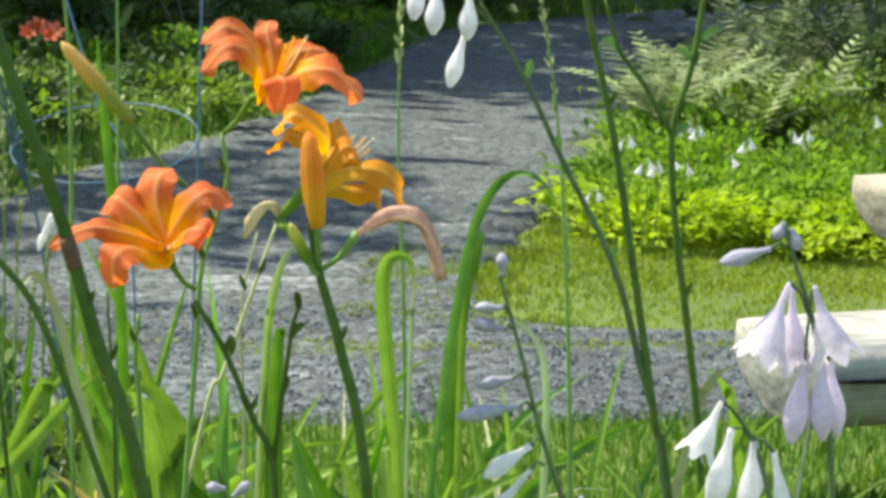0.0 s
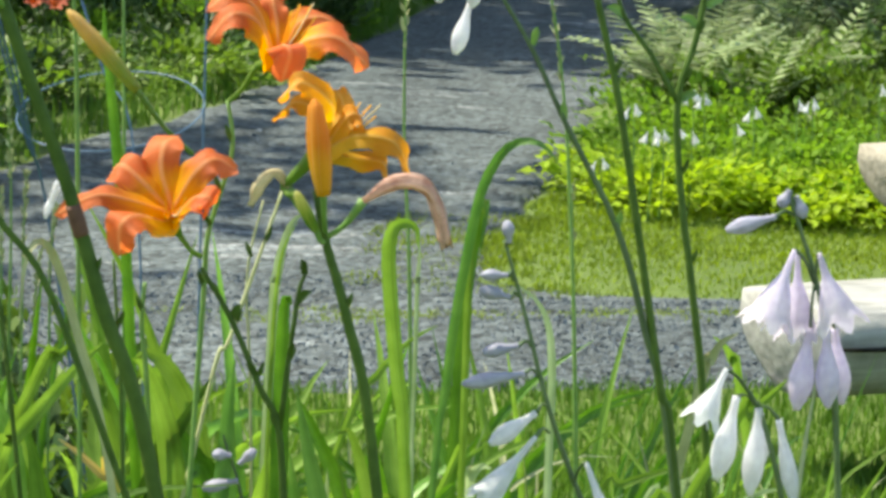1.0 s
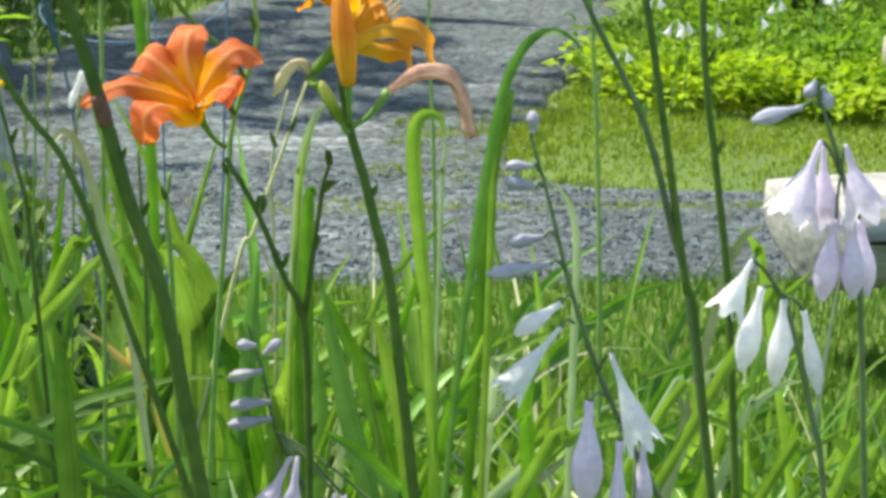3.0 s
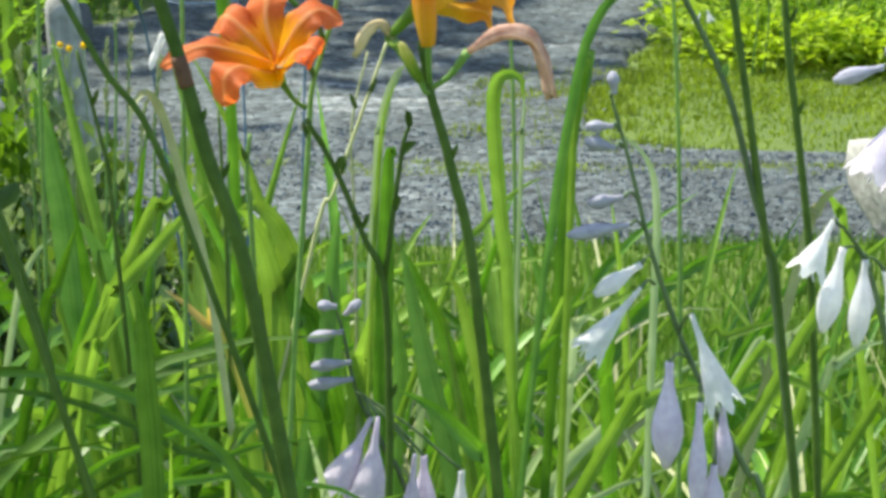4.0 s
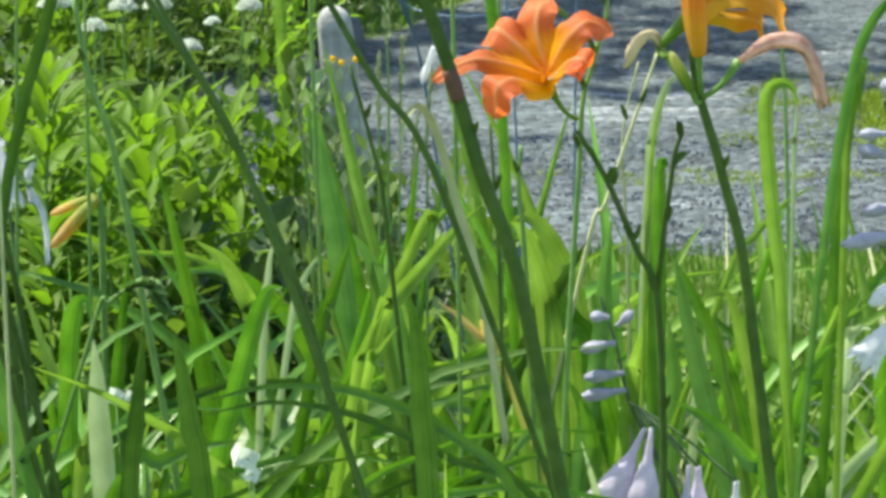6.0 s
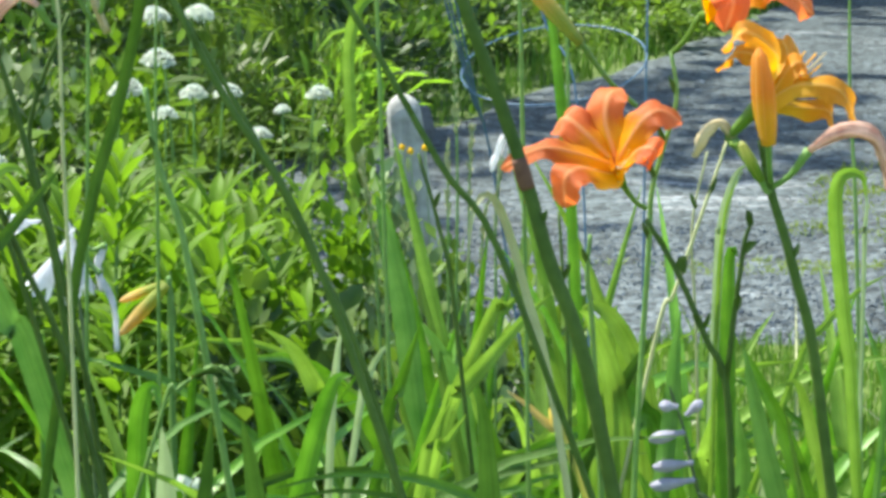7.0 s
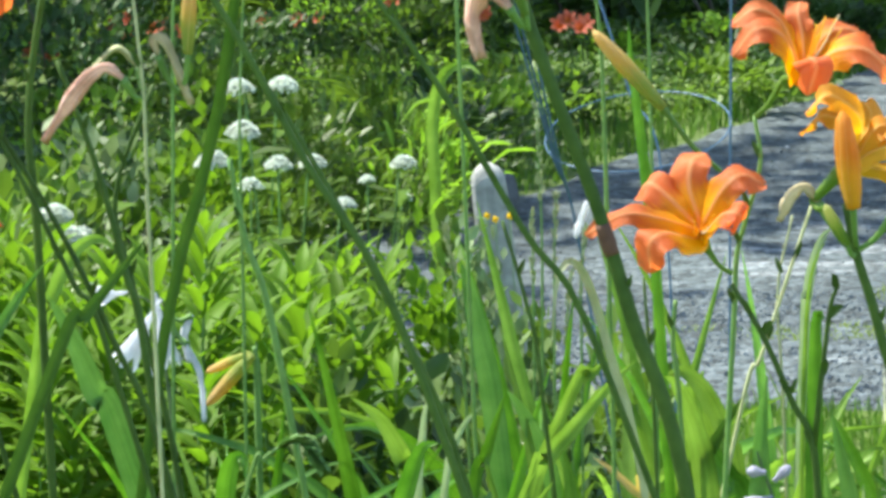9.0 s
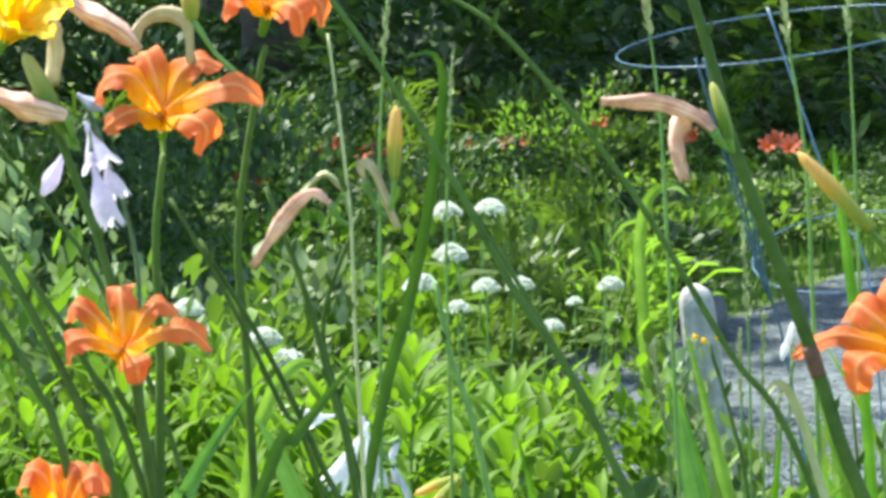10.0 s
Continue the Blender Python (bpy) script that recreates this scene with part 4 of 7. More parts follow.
# ---- leafy masses ----
def leaves_np(base, direction, size, width, droop=0.25):
    """Folded, pointed leaves: arrays of bases, directions, lengths and widths -> vertices and faces."""
    n = len(base)
    d = direction / np.linalg.norm(direction, axis=1, keepdims=True)
    side = np.cross(d, np.tile((0.0, 0.0, 1.0), (n, 1)) + 0.25 * rng.normal(size=(n, 3)))
    side /= np.maximum(1e-6, np.linalg.norm(side, axis=1, keepdims=True))
    up = np.cross(side, d)
    L, W = size[:, None], width[:, None]
    drop = np.tile((0.0, 0.0, -1.0), (n, 1)) * L * droop
    a = base
    m = base + d * L * 0.45 - up * W * 0.12 + drop * 0.2
    l = base + d * L * 0.4 + side * W * 0.5 + drop * 0.1
    r = base + d * L * 0.4 - side * W * 0.5 + drop * 0.1
    l2 = base + d * L * 0.75 + side * W * 0.3 + drop * 0.55
    r2 = base + d * L * 0.75 - side * W * 0.3 + drop * 0.55
    t = base + d * L + drop
    v = np.stack([a, l, m, r, l2, r2, t], 1).reshape(-1, 3)
    k = 7 * np.arange(n)
    f = np.concatenate([np.stack([k, k + 2, k + 1], 1), np.stack([k, k + 3, k + 2], 1), np.stack([k + 1, k + 2, k + 4], 1), np.stack([k + 2, k + 3, k + 5], 1), np.stack([k + 2, k + 6, k + 4], 1), np.stack([k + 2, k + 5, k + 6], 1)])
    return v, f


def mk_np(name, v, f, material):
    me = bpy.data.meshes.new(name)
    me.vertices.add(len(v))
    me.vertices.foreach_set("co", np.asarray(v, np.float32).ravel())
    me.loops.add(3 * len(f))
    me.loops.foreach_set("vertex_index", np.asarray(f, np.int32).ravel())
    me.polygons.add(len(f))
    me.polygons.foreach_set("loop_start", np.arange(0, 3 * len(f), 3, dtype=np.int32))
    me.materials.append(material)
    me.update(calc_edges=True)
    me.polygons.foreach_set("use_smooth", [True] * len(f))
    return me


def shrub(name, at, size, n, leaf, material, label, category="shrub", aspect=0.45, droop=0.25, stems=5, group="", rise=0.5):
    """A bushy plant: stems that fork from the root and a crown of many separate leaves in uneven clumps."""
    x, y = at
    z = ground_z(x, y)
    d = thing(name, (x, y, z), label, category, group)
    sx, sy, sz = size
    clumps = rng.uniform(-1, 1, (max(5, n // 60), 3))
    clumps /= np.maximum(1.0, np.linalg.norm(clumps, axis=1, keepdims=True))
    pick = clumps[rng.integers(0, len(clumps), n)]
    p = pick + rng.normal(size=(n, 3)) * 0.2
    p = np.stack([p[:, 0] * sx, p[:, 1] * sy, np.abs(0.5 + 0.5 * p[:, 2]) * sz + 0.02], 1)
    out = p - np.array((0, 0, sz * 0.3))
    dirs = out / np.maximum(0.05, np.linalg.norm(out, axis=1, keepdims=True)) + rng.normal(size=(n, 3)) * 0.55 + np.array((0, 0, rise))
    ln = leaf * rng.uniform(0.55, 1.25, n)
    v, f = leaves_np(p, dirs, ln, ln * aspect, droop)
    part("foliage", mk_np("foliage", v, f, material), d)
    for k in range(stems):
        c = clumps[k % len(clumps)]
        tip = (c[0] * sx * 0.8, c[1] * sy * 0.8, abs(0.5 + 0.5 * c[2]) * sz * 0.85 + 0.05)
        r = 0.008 * max(1.0, sz)
        v, f = tube([(c[0] * 0.05, c[1] * 0.05, -0.03), (tip[0] * 0.45, tip[1] * 0.45, tip[2] * 0.6), tip], (r, r * 0.7, r * 0.3), 5)
        part("stem", mk("stem", v, f, M_BARK if sz > 0.7 else M_STEM), d)
    return d


# ---- beds and woods behind ----
def loosestrife(at, height, seed, material, joined):
    """An upright leafy stem with crossed pairs of broad pointed leaves, crowded into a rosette at the top."""
    r = random.Random(seed)
    x, y = at
    d = thing("loosestrife", (x, y, ground_z(x, y)), "leafy bright green upright loosestrife plant", "plant", "loosestrife plants")
    top = Vector((r.uniform(-0.07, 0.07), r.uniform(-0.07, 0.07), height))
    v, f = tube([(0, 0, -0.02), top * 0.5 + Vector((r.uniform(-0.02, 0.02), 0, 0)), top], (0.004, 0.0032, 0.0015), 6)
    part("stem", mk("stem", v, f, M_STEMLIGHT), d)
    verts, faces, uvs = [], [], []
    for k in range(32):
        s = 0.4 + 0.6 * (k / 31) ** 0.7
        az = (k // 2) * 1.45 + math.pi * (k % 2) + r.uniform(-0.3, 0.3)
        ln = (0.145 - 0.066 * s) * r.uniform(0.75, 1.25)
        u = Vector((math.cos(az), math.sin(az), 0.35 + 3.2 * max(0, s - 0.72)))
        u.normalize()
        p = top * s
        q = [p, p + u * ln * 0.5 + Vector((0, 0, 0.006)), p + u * ln - Vector((0, 0, 0.035 * (1.2 - s)))]
        how = dict(fold=0.28, facing=Vector((-u.x, -u.y, 1.2)), tip=0.05, lance=True)
        if not joined:
            part("leaf", leaf_mesh(q, ln * 0.225, material, 7, **how), d)
            continue
        v, f = blade(q, ln * 0.225, 7, **how)
        b = len(verts)
        verts += v
        uvs += [((m % 5) / 4, m // 5 / 7) for m in range(len(v))]
        faces += [[m + b for m in face] for face in f]
    if joined:
        tagged(part("foliage", mk("foliage", verts, faces, material, uvs), d), kind="stuff")
    return d


near_makers = [loosestrife((-1.2 + 0.06 * k, 3.45), 0.52 + 0.035 * k, 20 + k, M_LOOSE, False) for k in range(4)]
makers = [loosestrife((-1.2 + 0.06 * k, 3.7), 0.5 + 0.035 * (k % 4), 30 + k, M_LOOSE, True) for k in range(6)]
for k in range(250):
    x, y = -2.2 + 1.83 * ((k * 0.7549) % 1), 3.25 + 1.5 * ((k * 0.5698) % 1)
    turn = pose(x + rnd.uniform(-0.04, 0.04), y, ground_z(x, y), rnd.uniform(-6, 6), rnd.uniform(-6, 6), rnd.uniform(0, 360))
    if x < -0.255 * y - 0.06 * (k % 3):
        continue
    near = y < 3.75 and x > -1.5
    copy_thing(near_makers[k % 4] if near else makers[k % 6], turn @ Matrix.Scale(rnd.uniform(0.82, 1.06), 4))


def white_head(at, size, lean):
    """A stalk with a domed, nodding head of tiny white florets."""
    x, y, z = at
    gz = ground_z(x, y)
    d = thing("white_bloom", (x, y, gz), "domed white flower head nodding on a leafy stalk", "flower", "white flower heads")
    h = z - gz
    v, f = tube([(0, 0, -0.02), (-0.02 * lean, 0, h * 0.6), (0, 0, h)], (0.003, 0.0025, 0.002), 6)
    part("stem", mk("stem", v, f, M_STEMLIGHT), d)
    n = 170
    a = rng.uniform(0, 6.283, n)
    q = np.sqrt(rng.uniform(0, 1, n))
    dome = np.stack([np.cos(a) * q * size, np.sin(a) * q * size, (1 - q * q) * size * 0.75 - 0.25 * size], 1)
    dome[:, 0] += lean * size * 0.4
    dome[:, 2] += h
    out = dome - np.array((0, 0, h - size * 0.5))
    vs, fs = [], []
    for k in range(4):
        dv = out / np.linalg.norm(out, axis=1, keepdims=True) * 0.6 + rng.normal(size=(n, 3)) * 0.7
        ln = np.full(n, size * 0.3) * rng.uniform(0.7, 1.2, n)
        v, f = leaves_np(dome, dv, ln, ln * 0.75, 0.1)
        fs.append(f + sum(len(w) for w in vs))
        vs.append(v)
    part("flower_head", mk_np("flower_head", np.concatenate(vs), np.concatenate(fs), M_WHITE), d)
    n = 16
    p = np.stack([np.zeros(n), np.zeros(n), rng.uniform(0.35, 0.92, n) * h], 1)
    a = rng.uniform(0, 6.283, n)
    ln = rng.uniform(0.06, 0.1, n)
    v, f = leaves_np(p, np.stack([np.cos(a), np.sin(a), np.full(n, 0.35)], 1), ln, ln * 0.32, 0.25)
    part("foliage", mk_np("foliage", v, f, M_FOL), d)


for at, s, l in (((-0.739, 5.000, 0.963), 0.03, -1), ((-0.693, 5.100, 0.956), 0.032, 1), ((-0.719, 4.900, 0.897), 0.03, -1), ((-0.780, 4.800, 0.858), 0.03, 1), ((-0.654, 4.800, 0.851), 0.028, 0), ((-0.614, 4.900, 0.839), 0.026, 1), ((-0.675, 4.600, 0.842), 0.024, 0), ((-0.519, 5.000, 0.794), 0.017, 0), ((-0.461, 5.000, 0.824), 0.027, 1), ((-1.010, 4.600, 0.793), 0.03, 0), ((-0.976, 4.600, 0.758), 0.03, 1), ((-1.089, 4.700, 0.768), 0.02, 0), ((-0.547, 4.800, 0.779), 0.02, 1), ((-0.638, 7.000, 0.465), 0.02, 1), ((-1.127, 4.495, 0.861), 0.03, 1), ((-0.973, 4.395, 0.827), 0.03, 1), ((-0.911, 4.295, 0.805), 0.03, -1)):
    white_head(at, s * rnd.uniform(0.78, 0.98), l)

# leafy plants that close the bed in front of the post and step down to its foot
for k, (x, y, z) in enumerate(((-0.41, 4.6, 0.79), (-0.375, 4.5, 0.765), (-0.35, 4.65, 0.72), (-0.33, 4.5, 0.69), (-0.30, 4.6, 0.645), (-0.262, 4.3, 0.66), (-0.235, 4.6, 0.6), (-0.2, 4.3, 0.625), (-0.16, 4.5, 0.58), (-0.45, 4.3, 0.83), (-0.1, 4.3, 0.58), (-0.30, 4.1, 0.7), (-0.36, 4.2, 0.76))):
    shrub("bed_shrub", (x, y), (0.07, 0.1, z - ground_z(x, y) - 0.035), 260, 0.045, M_LOOSE if k in (0, 1, 9, 12) else M_FOLGREY if k % 2 else M_FOL, "grey-green leafy plant at the post's foot", "plant", aspect=0.42, stems=4, group="plants at the post", rise=0.6)
for x, y, z in ((-0.276, 4.45, 0.725), (-0.242, 4.45, 0.716), (-0.208, 4.45, 0.697), (-0.303, 4.45, 0.744)):
    shrub("bed_shrub", (x, y), (0.045, 0.07, z - ground_z(x, y)), 200, 0.04, M_FOLGREY, "grey-green leafy plant at the post's foot", "plant", aspect=0.42, stems=4, group="plants at the post", rise=0.6)
# pale leafy plants beyond the lilac blooms
for x, y, z in ((-1.555, 5.0, 1.024), (-1.469, 5.0, 1.002), (-1.527, 5.0, 0.928)):
    shrub("broad_leaf_plant", (x, y), (0.13, 0.15, z - ground_z(x, y) - 0.03), 340, 0.062, M_FOLGREY, "pale grey-green leafy garden plant", "plant", aspect=0.42, group="broad-leaved plants", rise=0.3)
# yellow-green shrubs and grasses between the blooms and the drive
for k in range(26):
    x, y = -2.4 + 2.2 * ((k * 0.7549) % 1), 5.4 + 2.6 * ((k * 0.5698) % 1)
    if x > -0.35 - 0.28 * (y - 5.4):
        x -= 0.9
    if x > -0.12 * y:
        continue
    h = rnd.uniform(0.3, 0.55)
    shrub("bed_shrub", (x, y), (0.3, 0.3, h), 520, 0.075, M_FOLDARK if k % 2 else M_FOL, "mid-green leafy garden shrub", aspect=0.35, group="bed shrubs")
# broad-leaved plants at the far left
for k in range(26):
    x, y = -2.6 + 1.7 * ((k * 0.7549) % 1), 3.4 + 3.2 * ((k * 0.5698) % 1)
    shrub("broad_leaf_plant", (x, y), (0.26, 0.26, rnd.uniform(0.55, 0.75)), 520, 0.066, (M_LOOSE, M_FOL, M_FOLGREY)[k % 3], "broad-leaved green garden plant", "plant", aspect=0.4, group="broad-leaved plants")
# leafy plants behind the strap leaves, the shade there put into dark leaf colour
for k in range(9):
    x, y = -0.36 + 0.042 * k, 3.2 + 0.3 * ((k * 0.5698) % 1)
    shrub("shade_plant", (x, y), (0.08, 0.1, 0.47 - 0.012 * k - 0.02 * (k % 3)), 300, 0.05, M_FOLDARK if k % 3 else M_FOL, "leafy plant with shade in its dark green colour", "plant", aspect=0.45, stems=4, group="shade plants", rise=0.3)
# low fill under the near bed
for k in range(40):
    x, y = -1.6 + 2.6 * ((k * 0.7549) % 1), 2.3 + 2.6 * ((k * 0.5698) % 1)
    if x > 0.15 and y > 3.0:
        continue
    shrub("ground_plant", (x, y), (0.2, 0.2, rnd.uniform(0.25, 0.42)), 300, 0.08, M_LOOSE if k % 2 else M_FOL, "low leafy green ground plant", "plant", aspect=0.27, stems=3, group="low ground plants")
# right bed: lime ground cover, then ferny shrubs
for k in range(64):
    x, y = 1.6 + 2.6 * ((k * 0.7549) % 1), 9.15 + 2.7 * ((k * 0.5698) % 1)
    if x < 1.66 + 0.26 * (y - 9.2):
        x += 1.3
    # sun and shade put into the colour: lime in front, darker leaf behind
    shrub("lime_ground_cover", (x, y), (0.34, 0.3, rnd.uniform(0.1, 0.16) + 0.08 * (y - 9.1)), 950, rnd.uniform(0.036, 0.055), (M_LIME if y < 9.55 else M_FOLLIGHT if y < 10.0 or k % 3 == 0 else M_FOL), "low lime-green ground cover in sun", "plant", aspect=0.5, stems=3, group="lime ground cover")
def fern(at, size, n, material):
    """A fern: arching fronds, each a midrib with two rows of narrow leaflets that shorten towards the tip."""
    x, y = at
    d = thing("fern", (x, y, ground_z(x, y)), "light green arching fern in the bed", "fern", "ferns")
    for k in range(n):
        az, ln = 6.283 * k / n + rnd.uniform(-0.3, 0.3), size * rnd.uniform(0.7, 1.1)
        u = Vector((math.cos(az), math.sin(az), 0))
        w = Vector((-u.y, u.x, 0))
        p, pts = Vector((0, 0, 0)), []
        end = rnd.uniform(40, 95)
        for i in range(37):
            pts.append(p.copy())
            th = radians(12 + (end - 12) * (i / 36) ** 1.3)
            p = p + (u * math.sin(th) + Vector((0, 0, math.cos(th)))) * (ln / 36)
        base, dr, sz = [], [], []
        for i in range(5, 37, 2):
            for sgn in (-1, 1):
                t = (pts[i] - pts[i - 1]).normalized()
                base.append(pts[i])
                dr.append(w * sgn + t * 0.45)
                sz.append(ln * 0.19 * math.sin(math.pi * (0.12 + 0.86 * (1 - i / 37))) + 0.008)
        sz = np.array(sz)
        v, f = leaves_np(np.array(base), np.array(dr), sz, sz * 0.27, 0.1)
        fr = part("frond", mk_np("frond", v, f, material), d)
        v, f = tube([pts[0], pts[12], pts[24], pts[36]], (0.004, 0.003, 0.001), 4)
        part("midrib", mk("midrib", v, f, M_STEMLIGHT), fr)


for k in range(16):
    x, y = 2.55 + 2.9 * ((k * 0.7549) % 1), 11.2 + 3.4 * ((k * 0.5698) % 1)
    if x < 2.1 + 0.3 * (y - 11):
        x += 0.9
    # pale fronds carry sunlight in their colour, dark ones to the right shade
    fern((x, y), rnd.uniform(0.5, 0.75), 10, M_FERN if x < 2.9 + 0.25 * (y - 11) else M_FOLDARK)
for x, y in ((2.45, 12.1), (2.75, 12.9), (2.25, 11.4), (2.9, 11.7)):
    fern((x, y), rnd.uniform(0.55, 0.7), 12, M_FERN)
for k in range(22):
    x, y = 3.2 + 4.4 * ((k * 0.7549) % 1), 12.6 + 4.4 * ((k * 0.5698) % 1)
    if x < 2.9 + 0.3 * (y - 11):
        x += 1.2
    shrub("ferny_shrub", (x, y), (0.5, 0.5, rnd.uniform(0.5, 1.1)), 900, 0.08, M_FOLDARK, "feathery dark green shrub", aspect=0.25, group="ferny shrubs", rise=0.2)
# bank and woods left of the drive and behind
for k in range(230):
    y = 6.8 + 9.5 * (k // 12) / 19 + rnd.uniform(-0.3, 0.3)
    x = lerp_table(DRIVE_LEFT, max(7.6, y)) - 0.5 - (0.3 + 0.042 * y) * (k % 12) + rnd.uniform(-0.25, 0.25)
    if y < 8.5 and x > -1.0 - 0.3 * (8.5 - y):
        continue
    h = rnd.uniform(0.3, 0.75) if k % 12 > 1 else rnd.uniform(0.15, 0.3)
    if k % 12 > 2 and k % 5 == 2:
        shrub("grass_tuft", (x, y), (0.3, 0.3, h), 260, rnd.uniform(0.24, 0.36), M_FOL, "tuft of long arching yellow-green grass", "grass", aspect=0.06, droop=0.5, stems=2, group="grass tufts on the bank", rise=1.3)
        continue
    # tree shade put into the colour: mostly dark leaf back from the drive
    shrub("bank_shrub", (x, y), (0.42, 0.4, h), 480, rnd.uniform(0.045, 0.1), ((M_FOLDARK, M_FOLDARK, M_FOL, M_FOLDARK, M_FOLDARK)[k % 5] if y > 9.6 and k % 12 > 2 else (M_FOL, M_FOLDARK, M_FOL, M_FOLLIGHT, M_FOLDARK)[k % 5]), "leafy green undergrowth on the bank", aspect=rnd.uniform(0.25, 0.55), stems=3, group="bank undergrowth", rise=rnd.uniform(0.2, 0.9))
# bright tufts of arching grass in the gap behind the white heads
# lighter leaf nearest the drive, sunlight put into the colour
for px in ((-1.028, 9.394, 0.569), (-0.884, 8.994, 0.579), (-0.818, 9.194, 0.585), (-0.774, 8.194, 0.551), (-1.160, 9.594, 0.512), (-0.93, 8.5, 0.56), (-0.86, 8.1, 0.54)):
    x, y, z = px
    shrub("grass_tuft", (x, y), (0.2, 0.2, max(0.18, z - ground_z(x, y) - 0.1)), 150, rnd.uniform(0.16, 0.26), M_FOLLIGHT if y < 8.9 and x > -0.85 else M_FOL, "tuft of long arching yellow-green grass", "grass", aspect=0.07, droop=0.5, stems=2, group="grass tufts on the bank", rise=1.1)
for k in range(70):
    y = 15.5 + 17 * ((k * 0.5698) % 1)
    x = lerp_table(DRIVE_LEFT, y) - 0.9 - 15 * ((k * 0.7549) % 1)
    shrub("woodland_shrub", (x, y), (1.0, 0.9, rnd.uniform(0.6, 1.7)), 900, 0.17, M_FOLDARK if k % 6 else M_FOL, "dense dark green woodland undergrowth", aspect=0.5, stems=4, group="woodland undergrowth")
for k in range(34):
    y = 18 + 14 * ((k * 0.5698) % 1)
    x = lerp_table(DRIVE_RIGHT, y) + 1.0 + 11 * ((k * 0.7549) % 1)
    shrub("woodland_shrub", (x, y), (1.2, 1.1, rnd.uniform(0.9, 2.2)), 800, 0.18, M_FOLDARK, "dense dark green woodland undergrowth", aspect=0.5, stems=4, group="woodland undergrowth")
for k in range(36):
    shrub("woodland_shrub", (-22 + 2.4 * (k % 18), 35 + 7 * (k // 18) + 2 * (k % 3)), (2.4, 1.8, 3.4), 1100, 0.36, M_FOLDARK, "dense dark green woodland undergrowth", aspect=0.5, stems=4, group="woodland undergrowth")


def tree(at, height, spread, n, trunk):
    """A woodland tree: tapered trunk, limbs and a crown of many leaves with gaps."""
    x, y = at
    d = thing("tree", (x, y, ground_z(x, y)), "tall dark-barked woodland tree", "tree", "woodland trees")
    lean = rnd.uniform(-0.4, 0.4)
    v, f = tube([(0, 0, -0.1), (lean * 0.3, 0, height * 0.4), (lean, 0, height * 0.92)], (trunk * 1.25, trunk * 0.9, trunk * 0.15), 10)
    part("trunk", mk("trunk", v, f, M_BARK), d)
    ends = []
    for k in range(16):
        a, hh = 2.4 * k, height * (0.38 + 0.5 * k / 16)
        r = spread * (1.05 - 0.5 * k / 16) * rnd.uniform(0.6, 1.1)
        e = Vector((math.cos(a) * r + lean, math.sin(a) * r, hh + 0.25 * r))
        ends.append(e)
        v, f = tube([(lean * 0.5, 0, hh - 0.5), e * 0.5 + Vector((0, 0, hh * 0.5)), e], (trunk * 0.3, trunk * 0.2, 0.02), 6)
        part("limb", mk("limb", v, f, M_BARK), d)
    c = np.array(ends)[rng.integers(0, 16, n)] * rng.uniform(0.45, 1.08, (n, 1)) ** np.array((1, 1, 0.12))
    c += rng.normal(size=(n, 3)) * spread * 0.17
    ln = rng.uniform(0.2, 0.42, n)
    v, f = leaves_np(c, rng.normal(size=(n, 3)), ln, ln * 0.6, 0.2)
    part("crown", mk_np("crown", v, f, M_FOLDARK), d)


# the first two stand unseen left of the view, added for dappled shade
for at, h, s in (((-6.7, 12.8), 7.4, 2.2), ((-6.2, 9.2), 7.2, 2.5), ((-4.0, 19.0), 13, 4.2),  ((0.2, 23.0), 14, 3.6), ((7.5, 22.0), 14, 3.4), ((-11, 21), 15, 4.0), ((-5.5, 24), 14, 3.5), ((-8.2, 27.5), 14, 4.2), ((-6.8, 32), 15, 4.2), ((-2.6, 34), 15, 4.0)):
    tree(at, h, s, 4600 if h > 8.5 else 2500, 0.2 if h > 8 else 0.13)
tree((3.81, 12.5), 12, 3.0, 3200, 0.17)
# an unseen bushy tree, added beside the bank to keep the undergrowth in shade
tree((-5.9, 9.7), 8.6, 1.8, 3200, 0.12)
# an unseen thin-crowned young tree, added so its gaps dapple the drive with sun
tree((-4.4, 12.5), 12.5, 2.0, 430, 0.12)


# far daylilies and white bells in the right bed
def far_lily(at, size, material, label):
    x, y, z = at
    gz = ground_z(x, y)
    d = thing("daylily", (x, y, gz), label, "flower", "daylilies")
    v, f = tube([(0, 0, -0.02), (0.02, 0, (z - gz) * 0.6), (0, 0, z - gz)], (0.006, 0.005, 0.004), 5)
    part("stem", mk("stem", v, f, M_STEM), d)
    fl = part("flower", mk("floral_tube", *tube([(0, 0, -0.02), (0, 0, 0), (0, 0, 0.01)], (0.003, 0.005, 0.007), 6), M_BUDGREEN), d, "", along((rnd.uniform(-0.5, 0.5), -0.7, 0.6), loc=(0, 0, z - gz), roll=rnd.uniform(0, 60), scale=size / 0.12))
    for k in range(6):
        part("petal", FAR_PETAL, fl, "", Matrix.Rotation(radians(60 * k), 4, "Z"))


FAR_PETAL = petal_mesh(0.082, 0.034, 98, 0.003, M_FARPETAL)
